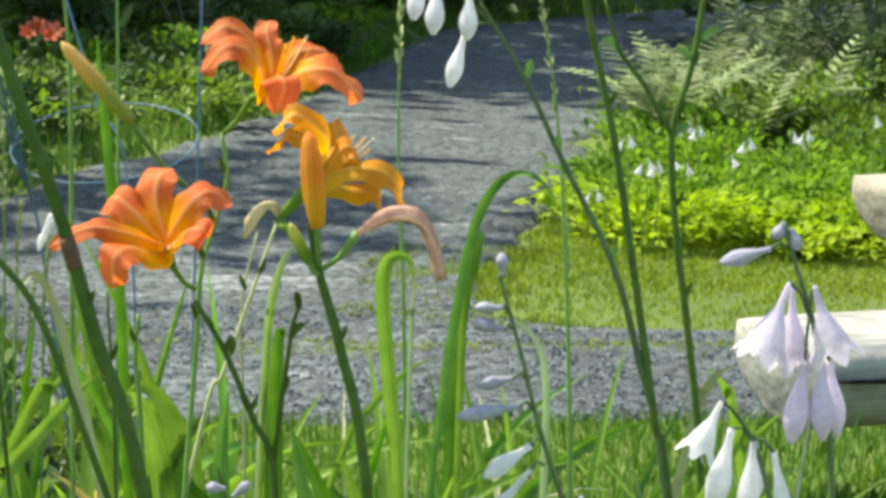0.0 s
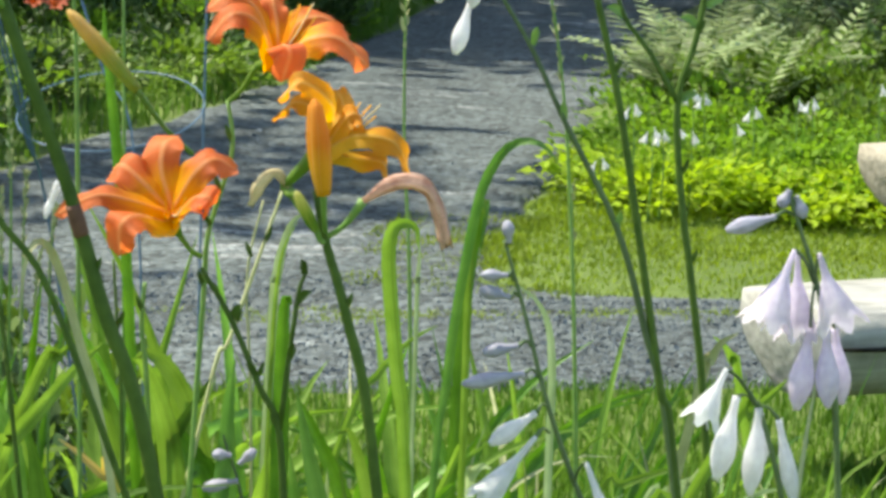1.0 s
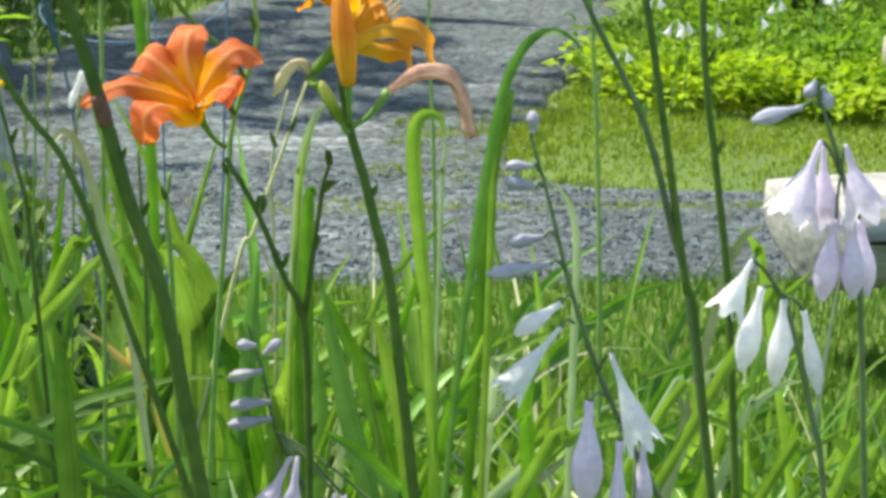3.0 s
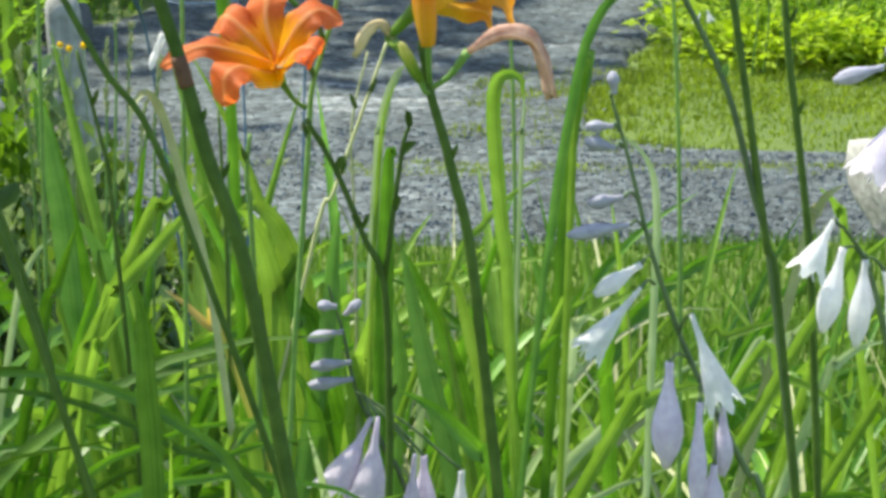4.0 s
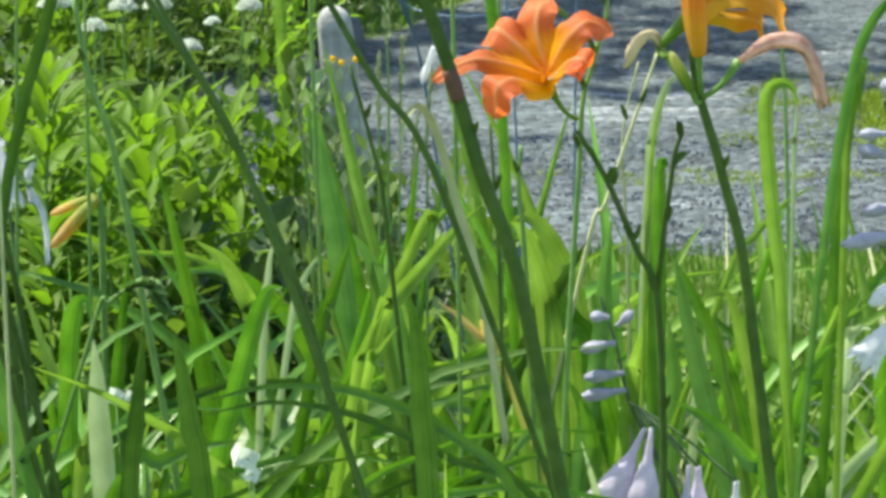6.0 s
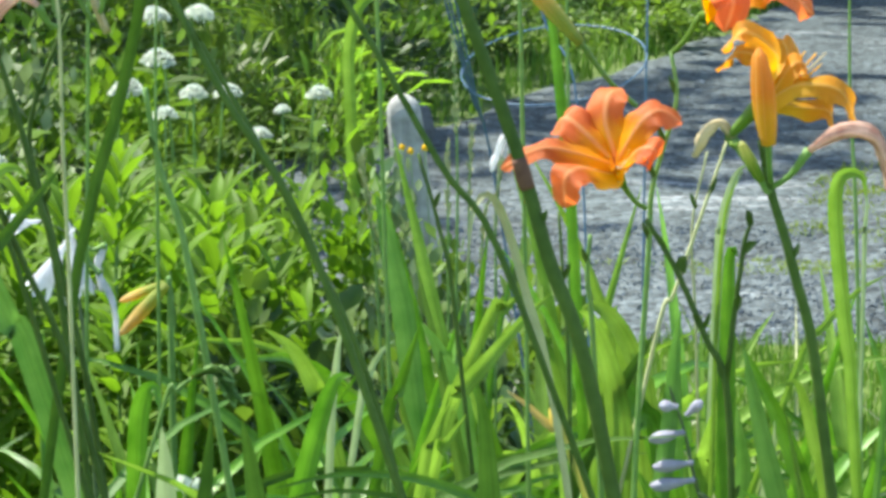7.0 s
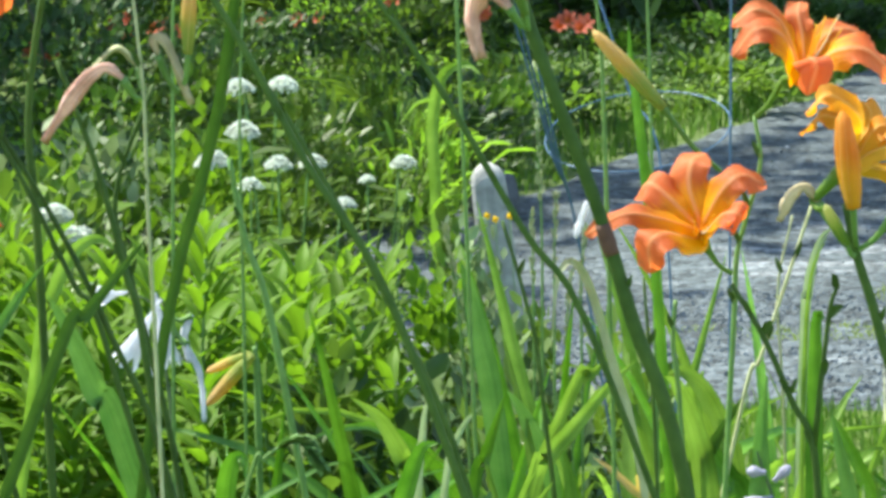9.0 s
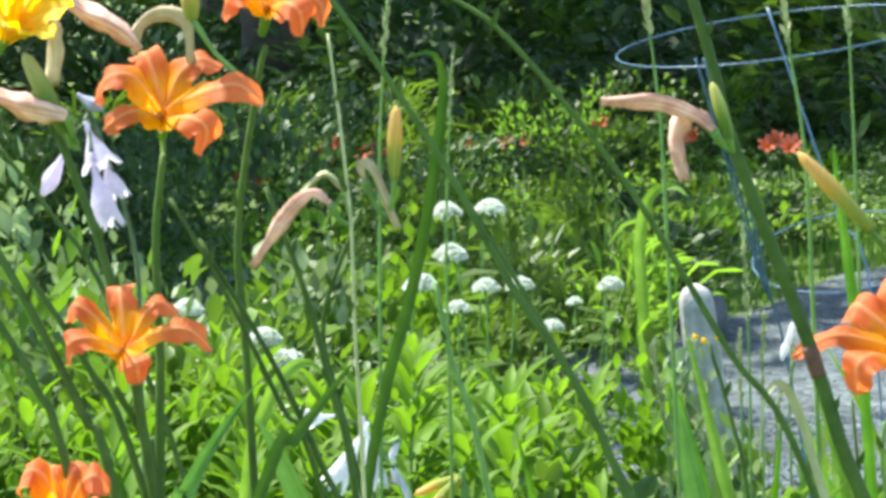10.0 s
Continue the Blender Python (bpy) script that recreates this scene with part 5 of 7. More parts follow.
for px in ((-2.509, 12.994, 0.382), (-2.477, 13.194, 0.399), (-2.346, 12.994, 0.371), (-2.330, 13.294, 0.360), (-2.211, 12.994, 0.349), (-2.354, 12.594, 0.376), (-2.089, 14.994, 0.233), (-1.928, 14.994, 0.230), (-1.919, 15.294, 0.216), (-1.783, 14.994, 0.248), (-1.246, 13.494, 0.448), (-0.764, 12.994, 0.416), (-0.384, 12.494, 0.430), (-0.317, 12.594, 0.405), (-2.700, 11.994, 0.359), (-2.599, 11.994, 0.350), (-0.423, 12.602, 0.396), (-0.330, 12.402, 0.404)):
    far_lily(px, 0.105, M_PETAL, "distant orange daylily in woodland shade")


def hosta_small(at, n):
    x, y, z = at
    gz = ground_z(x, y)
    d = thing("hosta_stalk", (x, y, gz), "short stalk with small white hanging bells", "flower", "white bells in the bed")
    v, f = tube([(0, 0, -0.02), (0.01, 0, (z - gz) * 0.6), (0, 0, z - gz + 0.02)], (0.004, 0.0035, 0.002), 5)
    part("stem", mk("stem", v, f, M_STEMLIGHT), d)
    for k in range(n):
        a = 6.283 * k / n + rnd.random()
        part("flower", SMALL_BELL, d, "", along((0.45 * math.cos(a), 0.45 * math.sin(a), -1), loc=(0.012 * math.cos(a), 0.012 * math.sin(a), z - gz - 0.012 * k + 0.02), roll=rnd.uniform(0, 60)))


SMALL_BELL = bell_mesh(0.042, 0.028, 0.95, M_BELLW)
for px in ((1.722, 9.402, 0.371), (1.751, 9.202, 0.316), (1.790, 9.202, 0.309), (1.854, 9.302, 0.309), (1.907, 9.302, 0.290), (2.187, 9.602, 0.346), (2.099, 9.502, 0.297), (2.388, 9.802, 0.352), (2.446, 9.802, 0.357), (2.029, 9.902, 0.367), (1.613, 9.402, 0.183), (2.691, 9.802, 0.414), (2.092, 10.002, 0.342)):
    hosta_small(px, rnd.choice((1, 2, 2)))


# ---- foreground daylilies ----
# red-orange flower on a light upright scape that also carries the higher bloom
d = daylily([(0.069, 1.922, 1.270), (0.073, 1.922, 1.236), (0.063, 1.932, 1.195), (0.057, 1.932, 1.169), (0.055, 1.933, 1.121), (0.047, 1.933, 0.957)], 0.0019, M_STEMLIGHT, "light green daylily scape with red-orange and orange open blooms")
open_bloom(d, (0.031, 1.902, 1.193), (0.037, 1.914, 1.177), (
    (((-0.004, -0.01, 0.003), (-0.028, -0.026, 0.013), (-0.052, -0.028, 0.016), (-0.078, -0.012, -0.001)), 0.0143),
    (((-0.004, -0.01, -0.004), (-0.023, -0.034, 0.004), (-0.034, -0.044, -0.001), (-0.034, -0.036, -0.023)), 0.0227),
    (((-0.004, -0.004, 0.006), (-0.018, -0.006, 0.021), (-0.034, 0.002, 0.033), (-0.042, 0.014, 0.022)), 0.0234),
    (((-0.001, -0.002, 0.01), (-0.007, 0.002, 0.03), (-0.005, 0.01, 0.047), (0.005, 0.022, 0.05)), 0.0227),
    (((0.004, -0.006, 0.009), (0.015, -0.014, 0.03), (0.028, -0.01, 0.04), (0.044, 0.006, 0.03)), 0.0209),
    (((0.005, -0.01, 0.002), (0.016, -0.028, 0.016), (0.026, -0.034, 0.016), (0.022, -0.026, 0.002)), 0.0185),
), M_PETAL, "red-orange open daylily bloom", (0.053, 1.922, 1.160), pistil=(0.004, -0.05, 0.012))
open_bloom(d, (0.101, 1.902, 1.3), (0.088, 1.914, 1.295), (
    (((-0.004, -0.004, 0.003), (-0.014, -0.014, 0.027), (-0.032, -0.022, 0.033), (-0.047, -0.018, 0.014)), 0.0192),
    (((-0.003, 0.002, 0.006), (-0.014, 0.006, 0.034), (-0.032, 0.004, 0.044), (-0.048, 0.002, 0.032)), 0.0153),
    (((0.006, -0.004, 0.003), (0.02, -0.016, 0.017), (0.041, -0.02, 0.018), (0.062, -0.01, -0.002)), 0.0209),
    (((0.005, 0.002, 0.006), (0.014, 0.004, 0.025), (0.031, 0.006, 0.03), (0.048, 0.014, 0.016)), 0.0177),
    (((0.001, 0.002, 0.006), (-0.0, 0.008, 0.025), (-0.003, 0.014, 0.04), (-0.001, 0.026, 0.047)), 0.0153),
    (((0.0, -0.008, -0.002), (0.002, -0.026, 0.013), (0.007, -0.034, 0.009), (0.002, -0.03, -0.011)), 0.0197),
), M_PETAL, "orange open daylily bloom", (0.070, 1.922, 1.269), pistil=(0.02, 0.0, 0.036))
lily_bud(d, (0.007, 1.942, 1.273), (-0.042, 1.942, 1.328), 0.0118, M_BUD, (0.047, 2.002, 1.221), "pale yellow pointed bud")
# amber flower, bud and withered bloom on a second scape
d = daylily([(0.127, 1.852, 1.219), (0.134, 1.852, 1.185), (0.150, 1.852, 1.132), (0.171, 1.852, 1.034)], 0.0038, M_STEM, "green daylily scape with amber bloom, bud and withered bloom")
open_bloom(d, (0.128, 1.862, 1.243), (0.106, 1.874, 1.217), (
    (((0.005, -0.004, 0.002), (0.024, -0.01, 0.013), (0.05, -0.01, 0.009), (0.063, -0.002, -0.015)), 0.0159),
    (((0.006, -0.004, -0.0), (0.026, 0.002, -0.004), (0.045, 0.008, -0.008), (0.048, 0.014, -0.027)), 0.0121),
    (((0.004, 0.0, 0.007), (0.009, -0.004, 0.031), (-0.012, -0.01, 0.048), (-0.028, -0.014, 0.036)), 0.015),
    (((0.003, 0.004, 0.005), (-0.001, 0.012, 0.026), (-0.016, 0.016, 0.031), (-0.029, 0.014, 0.018)), 0.0121),
    (((0.005, 0.004, 0.006), (0.017, 0.014, 0.028), (0.013, 0.02, 0.039), (0.006, 0.024, 0.037)), 0.0145),
    (((0.006, 0.0, 0.004), (0.018, -0.006, 0.025), (0.027, -0.004, 0.025), (0.029, 0.002, 0.007)), 0.015),
), M_AMBER, "amber backlit daylily bloom with recurved petals", (0.112, 1.857, 1.215), pistil=(0.035, 0.0, 0.03))
lily_bud(d, (0.130, 1.822, 1.220), (0.122, 1.822, 1.284), 0.0155, M_AMBER, (0.134, 1.852, 1.190), "large amber upright bud")
lily_bud(d, (0.127, 1.842, 1.193), (0.112, 1.832, 1.221), 0.0085, M_BUDGREEN, (0.134, 1.852, 1.185), "small green bud")
wilted(d, [(0.157, 1.832, 1.215), (0.178, 1.832, 1.228), (0.199, 1.832, 1.225), (0.209, 1.832, 1.206), (0.214, 1.832, 1.186)], 0.0098, M_WILT, (0.135, 1.852, 1.187))
wilted(d, [(0.110, 1.872, 1.216), (0.100, 1.872, 1.227), (0.090, 1.872, 1.218), (0.084, 1.872, 1.205)], 0.007, M_STRAW, (0.132, 1.852, 1.190), "dried curled bloom remnant")
# bare forked scape
d = daylily([(0.052, 1.883, 1.159), (0.073, 1.883, 1.124), (0.094, 1.883, 1.076), (0.108, 1.883, 1.044), (0.114, 1.883, 0.951), (0.115, 1.883, 0.880)], 0.0026, M_STEM, "dark forked bare daylily scape with bud scars", [[(0.123, 1.883, 1.156), (0.118, 1.883, 1.136), (0.108, 1.883, 1.044)]])
for q in ((0.073, 1.883, 1.124), (0.091, 1.883, 1.083), (0.118, 1.883, 1.136), (0.114, 1.883, 1.096), (0.123, 1.883, 1.155)):
    bract(d, q, (rnd.uniform(-1, 1), -0.3, 0.6), 0.014, M_STEM)
# thick dark scape with red knot, withered blooms and pale bud high up
d = daylily([(-0.106, 1.774, 1.455), (-0.091, 1.774, 1.401), (-0.078, 1.774, 1.346), (-0.036, 1.783, 1.226), (-0.014, 1.783, 1.152), (0.020, 1.783, 1.040)], 0.0049, M_STEM, "thick dark daylily scape with withered pink blooms")
wilted(d, [(-0.090, 1.754, 1.359), (-0.101, 1.754, 1.369), (-0.126, 1.754, 1.378), (-0.159, 1.754, 1.379)], 0.0098, M_WILT, (-0.078, 1.774, 1.345))
wilted(d, [(-0.098, 1.764, 1.367), (-0.108, 1.764, 1.368), (-0.114, 1.764, 1.352), (-0.109, 1.764, 1.328)], 0.0105, M_WILT, (-0.079, 1.774, 1.347))
lily_bud(d, (-0.080, 1.764, 1.353), (-0.091, 1.764, 1.389), 0.0085, M_BUDGREEN, (-0.078, 1.774, 1.345), "pale slender bud")
v, f = tube([(-0.0335, 1.783, 1.217), (-0.0305, 1.783, 1.207), (-0.0275, 1.783, 1.197)], (0.0053, 0.0058, 0.0054), 8, origin=d.location)
part("knot", mk("knot", v, f, M_KNOT), d, "reddish withered knot on the stem")
wilted(d, [(-0.051, 1.793, 1.206), (-0.048, 1.793, 1.217), (-0.043, 1.793, 1.230)], 0.0045, M_BELLW, None, "dried pale bloom remnant")
# thinner dark scapes leaning across the view
for pts, r, mat in (
    ([(-0.267, 1.824, 1.448), (-0.227, 1.824, 1.417), (-0.153, 1.824, 1.322), (-0.087, 1.824, 1.208), (-0.033, 1.824, 1.113)], 0.003, M_STEM),
    ([(-0.338, 1.744, 1.463), (-0.269, 1.744, 1.357), (-0.221, 1.744, 1.266), (-0.151, 1.744, 1.130)], 0.0034, M_STEM),
    ([(-0.300, 1.950, 1.336), (-0.246, 1.950, 1.247), (-0.192, 1.950, 1.141), (-0.134, 1.950, 0.997)], 0.0028, M_STEM),
    ([(-0.478, 1.894, 1.309), (-0.441, 1.894, 1.241), (-0.404, 1.894, 1.160), (-0.378, 1.894, 1.099)], 0.0026, M_STEM),
    ([(-0.420, 1.944, 1.311), (-0.394, 1.944, 1.233), (-0.377, 1.944, 1.159), (-0.363, 1.944, 1.085)], 0.0034, M_STEM),
    ([(-0.315, 2.044, 1.227), (-0.305, 2.044, 1.167), (-0.282, 2.044, 1.076)], 0.0036, M_STEMLIGHT),
    ([(-0.362, 2.000, 1.287), (-0.393, 2.000, 1.205), (-0.381, 2.000, 1.133), (-0.352, 2.000, 0.984)], 0.003, M_STEM),
    ([(-0.460, 1.900, 1.279), (-0.415, 1.900, 1.200), (-0.379, 1.900, 1.119), (-0.342, 1.900, 1.014)], 0.003, M_STEM),
):
    daylily(pts, r * 0.78, mat, "slim leaning dark daylily scape")
# right-hand scapes
daylily([(0.312, 1.952, 1.425), (0.325, 1.952, 1.360), (0.347, 1.952, 1.274), (0.371, 1.952, 1.152), (0.388, 1.952, 1.061), (0.400, 1.952, 1.009)], 0.003, M_STEM, "tall straight green scape")
d = daylily([(0.416, 1.982, 1.403), (0.413, 1.982, 1.354), (0.407, 1.982, 1.313), (0.396, 1.982, 1.268), (0.403, 1.982, 1.193), (0.413, 1.982, 1.135), (0.431, 1.982, 1.003)], 0.0027, M_STEM, "green scape that forks into two bare tips", [[(0.342, 1.982, 1.368), (0.354, 1.982, 1.330), (0.374, 1.982, 1.304), (0.396, 1.982, 1.268)]])
for q, w in (((0.414, 1.982, 1.338), 1), ((0.354, 1.982, 1.329), -1), ((0.408, 1.982, 1.323), -1), ((0.396, 1.982, 1.268), 1)):
    bract(d, q, (w, -0.2, 0.5), 0.016)
for pts, h in (
    ([(0.313, 2.102, 1.363), (0.330, 2.102, 1.269), (0.341, 2.102, 1.160), (0.351, 2.102, 1.004)], 0.35),
    ([(0.217, 2.202, 1.345), (0.220, 2.202, 1.210), (0.229, 2.202, 1.072)], 0.25),
    ([(-0.157, 2.094, 1.431), (-0.149, 2.094, 1.359), (-0.145, 2.094, 1.261)], 0.2),
    ([(-0.052, 1.994, 1.432), (-0.047, 1.994, 1.391), (-0.038, 1.994, 1.319), (-0.034, 1.994, 1.189)], 0.3),
    ([(-0.008, 2.294, 1.424), (-0.005, 2.294, 1.328), (-0.002, 2.294, 1.188)], 0.2),
    ([(-0.369, 2.194, 1.434), (-0.377, 2.194, 1.353), (-0.382, 2.194, 1.253)], 0.3),
    ([(-0.333, 2.294, 1.383), (-0.343, 2.294, 1.241), (-0.345, 2.294, 1.097)], 0.2),
    ([(-0.110, 2.603, 1.198), (-0.106, 2.603, 1.080), (-0.107, 2.603, 0.944)], 0.4),
    ([(-0.182, 2.403, 1.120), (-0.173, 2.403, 1.051), (-0.166, 2.403, 0.951)], 0.5),
    ([(0.357, 2.203, 1.174), (0.364, 2.203, 1.050), (0.370, 2.203, 0.955)], 0.2),
):
    grass_stalk(pts, h)
for pts, r, mat in (
    ([(-0.582, 1.794, 1.303), (-0.550, 1.794, 1.241), (-0.518, 1.794, 1.171), (-0.499, 1.794, 1.117)], 0.0042, M_STEM),
    ([(-0.565, 1.744, 1.256), (-0.537, 1.744, 1.203), (-0.514, 1.744, 1.128)], 0.0036, M_STEM),
    ([(-0.572, 1.844, 1.269), (-0.531, 1.844, 1.202), (-0.493, 1.844, 1.110)], 0.0034, M_STEM),
    ([(-0.619, 1.944, 1.348), (-0.579, 1.944, 1.294), (-0.546, 1.944, 1.244), (-0.488, 1.944, 1.093)], 0.0026, M_STEM),
    ([(0.116, 2.053, 1.188), (0.098, 2.053, 1.133), (0.078, 2.053, 1.072), (0.062, 2.053, 1.025)], 0.0019, M_STEMDRY),
    ([(0.104, 2.103, 1.172), (0.093, 2.103, 1.111), (0.098, 2.103, 1.013)], 0.0014, M_STEMDRY),
    ([(0.015, 2.003, 1.126), (0.013, 2.003, 1.093), (0.019, 2.003, 1.025)], 0.0026, M_STEMLIGHT),
    ([(-0.110, 2.003, 1.185), (-0.094, 2.003, 1.126), (-0.082, 2.003, 1.051)], 0.0022, M_STEM),
    ([(-0.008, 2.003, 1.143), (-0.004, 2.003, 1.084), (0.000, 2.003, 1.008)], 0.0018, M_STEM),
):
    daylily(pts, r * 0.82, mat, "slim bare daylily scape in the clump")
grass_stalk([(-0.244, 1.953, 1.020), (-0.257, 1.953, 1.033), (-0.282, 1.953, 1.020), (-0.299, 1.953, 0.986)], 0.55, "drooping foxtail grass with a furry head", 22, 1.3)
# group on the far left of the bed
d = daylily([(-0.471, 1.854, 1.343), (-0.479, 1.854, 1.286), (-0.480, 1.854, 1.200), (-0.484, 1.854, 1.108)], 0.0034, M_STEM, "green daylily scape topped by an open orange bloom")
open_bloom(d, (-0.47, 1.854, 1.37), (-0.474, 1.866, 1.353), (
    (((-0.003, -0.006, 0.009), (-0.015, -0.018, 0.028), (-0.032, -0.02, 0.028), (-0.045, -0.008, 0.01)), 0.0193),
    (((-0.0, -0.002, 0.011), (-0.006, 0.002, 0.03), (-0.013, 0.008, 0.042), (-0.022, 0.018, 0.039)), 0.0211),
    (((0.005, -0.002, 0.011), (0.013, 0.0, 0.028), (0.027, 0.004, 0.038), (0.039, 0.012, 0.03)), 0.0207),
    (((0.007, -0.006, 0.006), (0.032, -0.02, 0.016), (0.057, -0.022, 0.021), (0.072, -0.008, 0.007)), 0.0193),
    (((0.006, -0.01, -0.002), (0.026, -0.034, 0.001), (0.039, -0.038, -0.007), (0.032, -0.028, -0.025)), 0.0193),
    (((-0.002, -0.008, -0.001), (-0.011, -0.028, 0.005), (-0.022, -0.03, 0.002), (-0.037, -0.018, -0.008)), 0.0152),
), M_PETAL, "wide open orange daylily bloom", (-0.471, 1.854, 1.340), pistil=(0.004, -0.05, 0.01))
d = daylily([(-0.496, 1.794, 1.191), (-0.486, 1.834, 1.144), (-0.483, 1.834, 1.109)], 0.0032, M_STEM, "green daylily scape topped by an orange bloom")
open_bloom(d, (-0.489, 1.794, 1.219), (-0.502, 1.806, 1.205), (
    (((0.001, -0.002, 0.009), (-0.001, 0.002, 0.028), (-0.003, 0.01, 0.039), (0.003, 0.02, 0.039)), 0.0161),
    (((-0.004, -0.004, 0.005), (-0.017, -0.01, 0.023), (-0.03, -0.01, 0.031), (-0.038, 0.0, 0.018)), 0.0141),
    (((-0.003, -0.008, 0.002), (-0.016, -0.026, 0.011), (-0.029, -0.03, 0.008), (-0.033, -0.02, -0.007)), 0.0161),
    (((0.007, -0.004, 0.006), (0.018, -0.004, 0.025), (0.028, 0.0, 0.03), (0.036, 0.01, 0.018)), 0.0151),
    (((0.008, -0.006, 0.003), (0.033, -0.02, 0.015), (0.051, -0.02, 0.014), (0.062, -0.008, -0.001)), 0.0146),
    (((0.004, -0.01, -0.001), (0.013, -0.03, -0.003), (0.018, -0.036, -0.007), (0.017, -0.028, -0.02)), 0.0175),
), M_PETAL, "orange daylily bloom with throat turned up", (-0.496, 1.794, 1.191), pistil=(0.004, -0.05, 0.01))
d = daylily([(-0.525, 1.744, 1.053), (-0.526, 1.744, 1.036)], 0.0034, M_STEM, "green daylily scape with a low orange bloom")
open_bloom(d, (-0.522, 1.744, 1.119), (-0.526, 1.756, 1.099), (
    (((-0.002, -0.006, 0.006), (-0.007, -0.018, 0.027), (-0.017, -0.02, 0.03), (-0.027, -0.008, 0.012)), 0.0199),
    (((-0.0, -0.002, 0.008), (-0.006, 0.002, 0.02), (-0.01, 0.008, 0.026), (-0.008, 0.018, 0.026)), 0.0166),
    (((0.004, -0.004, 0.008), (0.009, -0.004, 0.026), (0.014, 0.0, 0.03), (0.02, 0.01, 0.023)), 0.0189),
    (((0.007, -0.006, 0.006), (0.021, -0.02, 0.024), (0.03, -0.02, 0.027), (0.034, -0.008, 0.014)), 0.0199),
    (((0.007, -0.01, 0.002), (0.022, -0.034, 0.01), (0.028, -0.038, 0.006), (0.022, -0.028, -0.006)), 0.0199),
    (((-0.001, -0.008, 0.002), (-0.008, -0.028, 0.009), (-0.015, -0.03, 0.004), (-0.025, -0.018, -0.009)), 0.0156),
), M_PETAL, "orange daylily bloom low in the clump", pistil=(0.004, -0.05, 0.01))
d = daylily([(-0.409, 1.914, 1.413), (-0.417, 1.914, 1.382), (-0.435, 1.914, 1.278), (-0.432, 1.914, 1.165)], 0.003, M_STEM, "green daylily scape with a high orange bloom")
open_bloom(d, (-0.406, 1.914, 1.44), (-0.414, 1.926, 1.42), (
    (((-0.003, -0.002, 0.003), (-0.013, 0.002, 0.015), (-0.022, 0.008, 0.02), (-0.032, 0.018, 0.017)), 0.019),
    (((-0.005, -0.006, 0.004), (-0.014, -0.018, 0.011), (-0.024, -0.02, 0.006), (-0.031, -0.008, -0.006)), 0.019),
    (((0.004, -0.002, 0.006), (0.007, 0.0, 0.022), (0.014, 0.004, 0.028), (0.02, 0.012, 0.026)), 0.019),
    (((0.008, -0.006, 0.005), (0.025, -0.018, 0.01), (0.04, -0.02, 0.002), (0.04, -0.008, -0.014)), 0.019),
    (((0.006, -0.01, 0.0), (0.021, -0.034, 0.003), (0.03, -0.038, -0.004), (0.029, -0.028, -0.019)), 0.0199),
    (((0.008, -0.006, 0.005), (0.026, -0.01, 0.019), (0.041, -0.01, 0.018), (0.047, -0.004, 0.008)), 0.0157),
), M_PETAL, "high orange daylily bloom", pistil=(0.004, -0.05, 0.01))
d = daylily([(-0.548, 1.814, 1.392), (-0.530, 1.814, 1.353), (-0.503, 1.814, 1.268), (-0.482, 1.814, 1.144)], 0.0034, M_STEM, "daylily scape with withered blooms and a yellow flower")
lily_flower(d, (-0.566, 1.814, 1.426), (0.5, -0.6, 0.6), 0, 0.6, (60, 70, 65, 75, 60, 70), M_YELLOW, None, "yellow half-closed bloom")
lily_bud(d, (-0.522, 1.794, 1.364), (-0.548, 1.794, 1.418), 0.013, M_BUDGREEN, (-0.519, 1.814, 1.352), "olive bud")
wilted(d, [(-0.517, 1.784, 1.376), (-0.540, 1.784, 1.382), (-0.574, 1.784, 1.394)], 0.014, M_WILT, (-0.520, 1.814, 1.355))
wilted(d, [(-0.552, 1.824, 1.445), (-0.538, 1.824, 1.433), (-0.535, 1.824, 1.418), (-0.537, 1.824, 1.395)], 0.012, M_STRAW, (-0.544, 1.824, 1.448))
wilted(d, [(-0.478, 1.834, 1.417), (-0.497, 1.834, 1.433), (-0.523, 1.834, 1.447), (-0.538, 1.834, 1.463)], 0.0125, M_WILT, None)
wilted(d, [(-0.488, 1.854, 1.411), (-0.485, 1.854, 1.430), (-0.468, 1.854, 1.440), (-0.451, 1.854, 1.433), (-0.449, 1.854, 1.406)], 0.0085, M_STRAW, None)
lily_bud(d, (-0.444, 1.844, 1.435), (-0.447, 1.844, 1.464), 0.013, M_BUD, (-0.417, 1.854, 1.397), "amber bud")
# pale dry scape with drooping spent blooms
d = daylily([(-0.357, 1.874, 1.422), (-0.350, 1.874, 1.348), (-0.346, 1.874, 1.289), (-0.346, 1.874, 1.211), (-0.344, 1.874, 1.108)], 0.0014, M_STEMDRY, "pale drying daylily scape with drooping spent blooms")
wilted(d, [(-0.358, 1.864, 1.306), (-0.372, 1.864, 1.313), (-0.392, 1.864, 1.295), (-0.414, 1.864, 1.264)], 0.0082, M_WILT, (-0.348, 1.874, 1.291))
wilted(d, [(-0.337, 1.884, 1.320), (-0.339, 1.884, 1.331), (-0.331, 1.884, 1.327), (-0.322, 1.884, 1.304), (-0.315, 1.884, 1.287)], 0.007, M_STRAW, (-0.326, 1.894, 1.293), "straw-coloured dried bloom")
lily_bud(d, (-0.313, 1.864, 1.322), (-0.310, 1.864, 1.372), 0.0105, M_BUD, (-0.318, 1.874, 1.301), "amber upright bud")
wilted(d, [(-0.350, 1.879, 1.312), (-0.364, 1.879, 1.325), (-0.382, 1.879, 1.311)], 0.004, M_STEMDRY, (-0.346, 1.874, 1.297), "arched dry stalk")
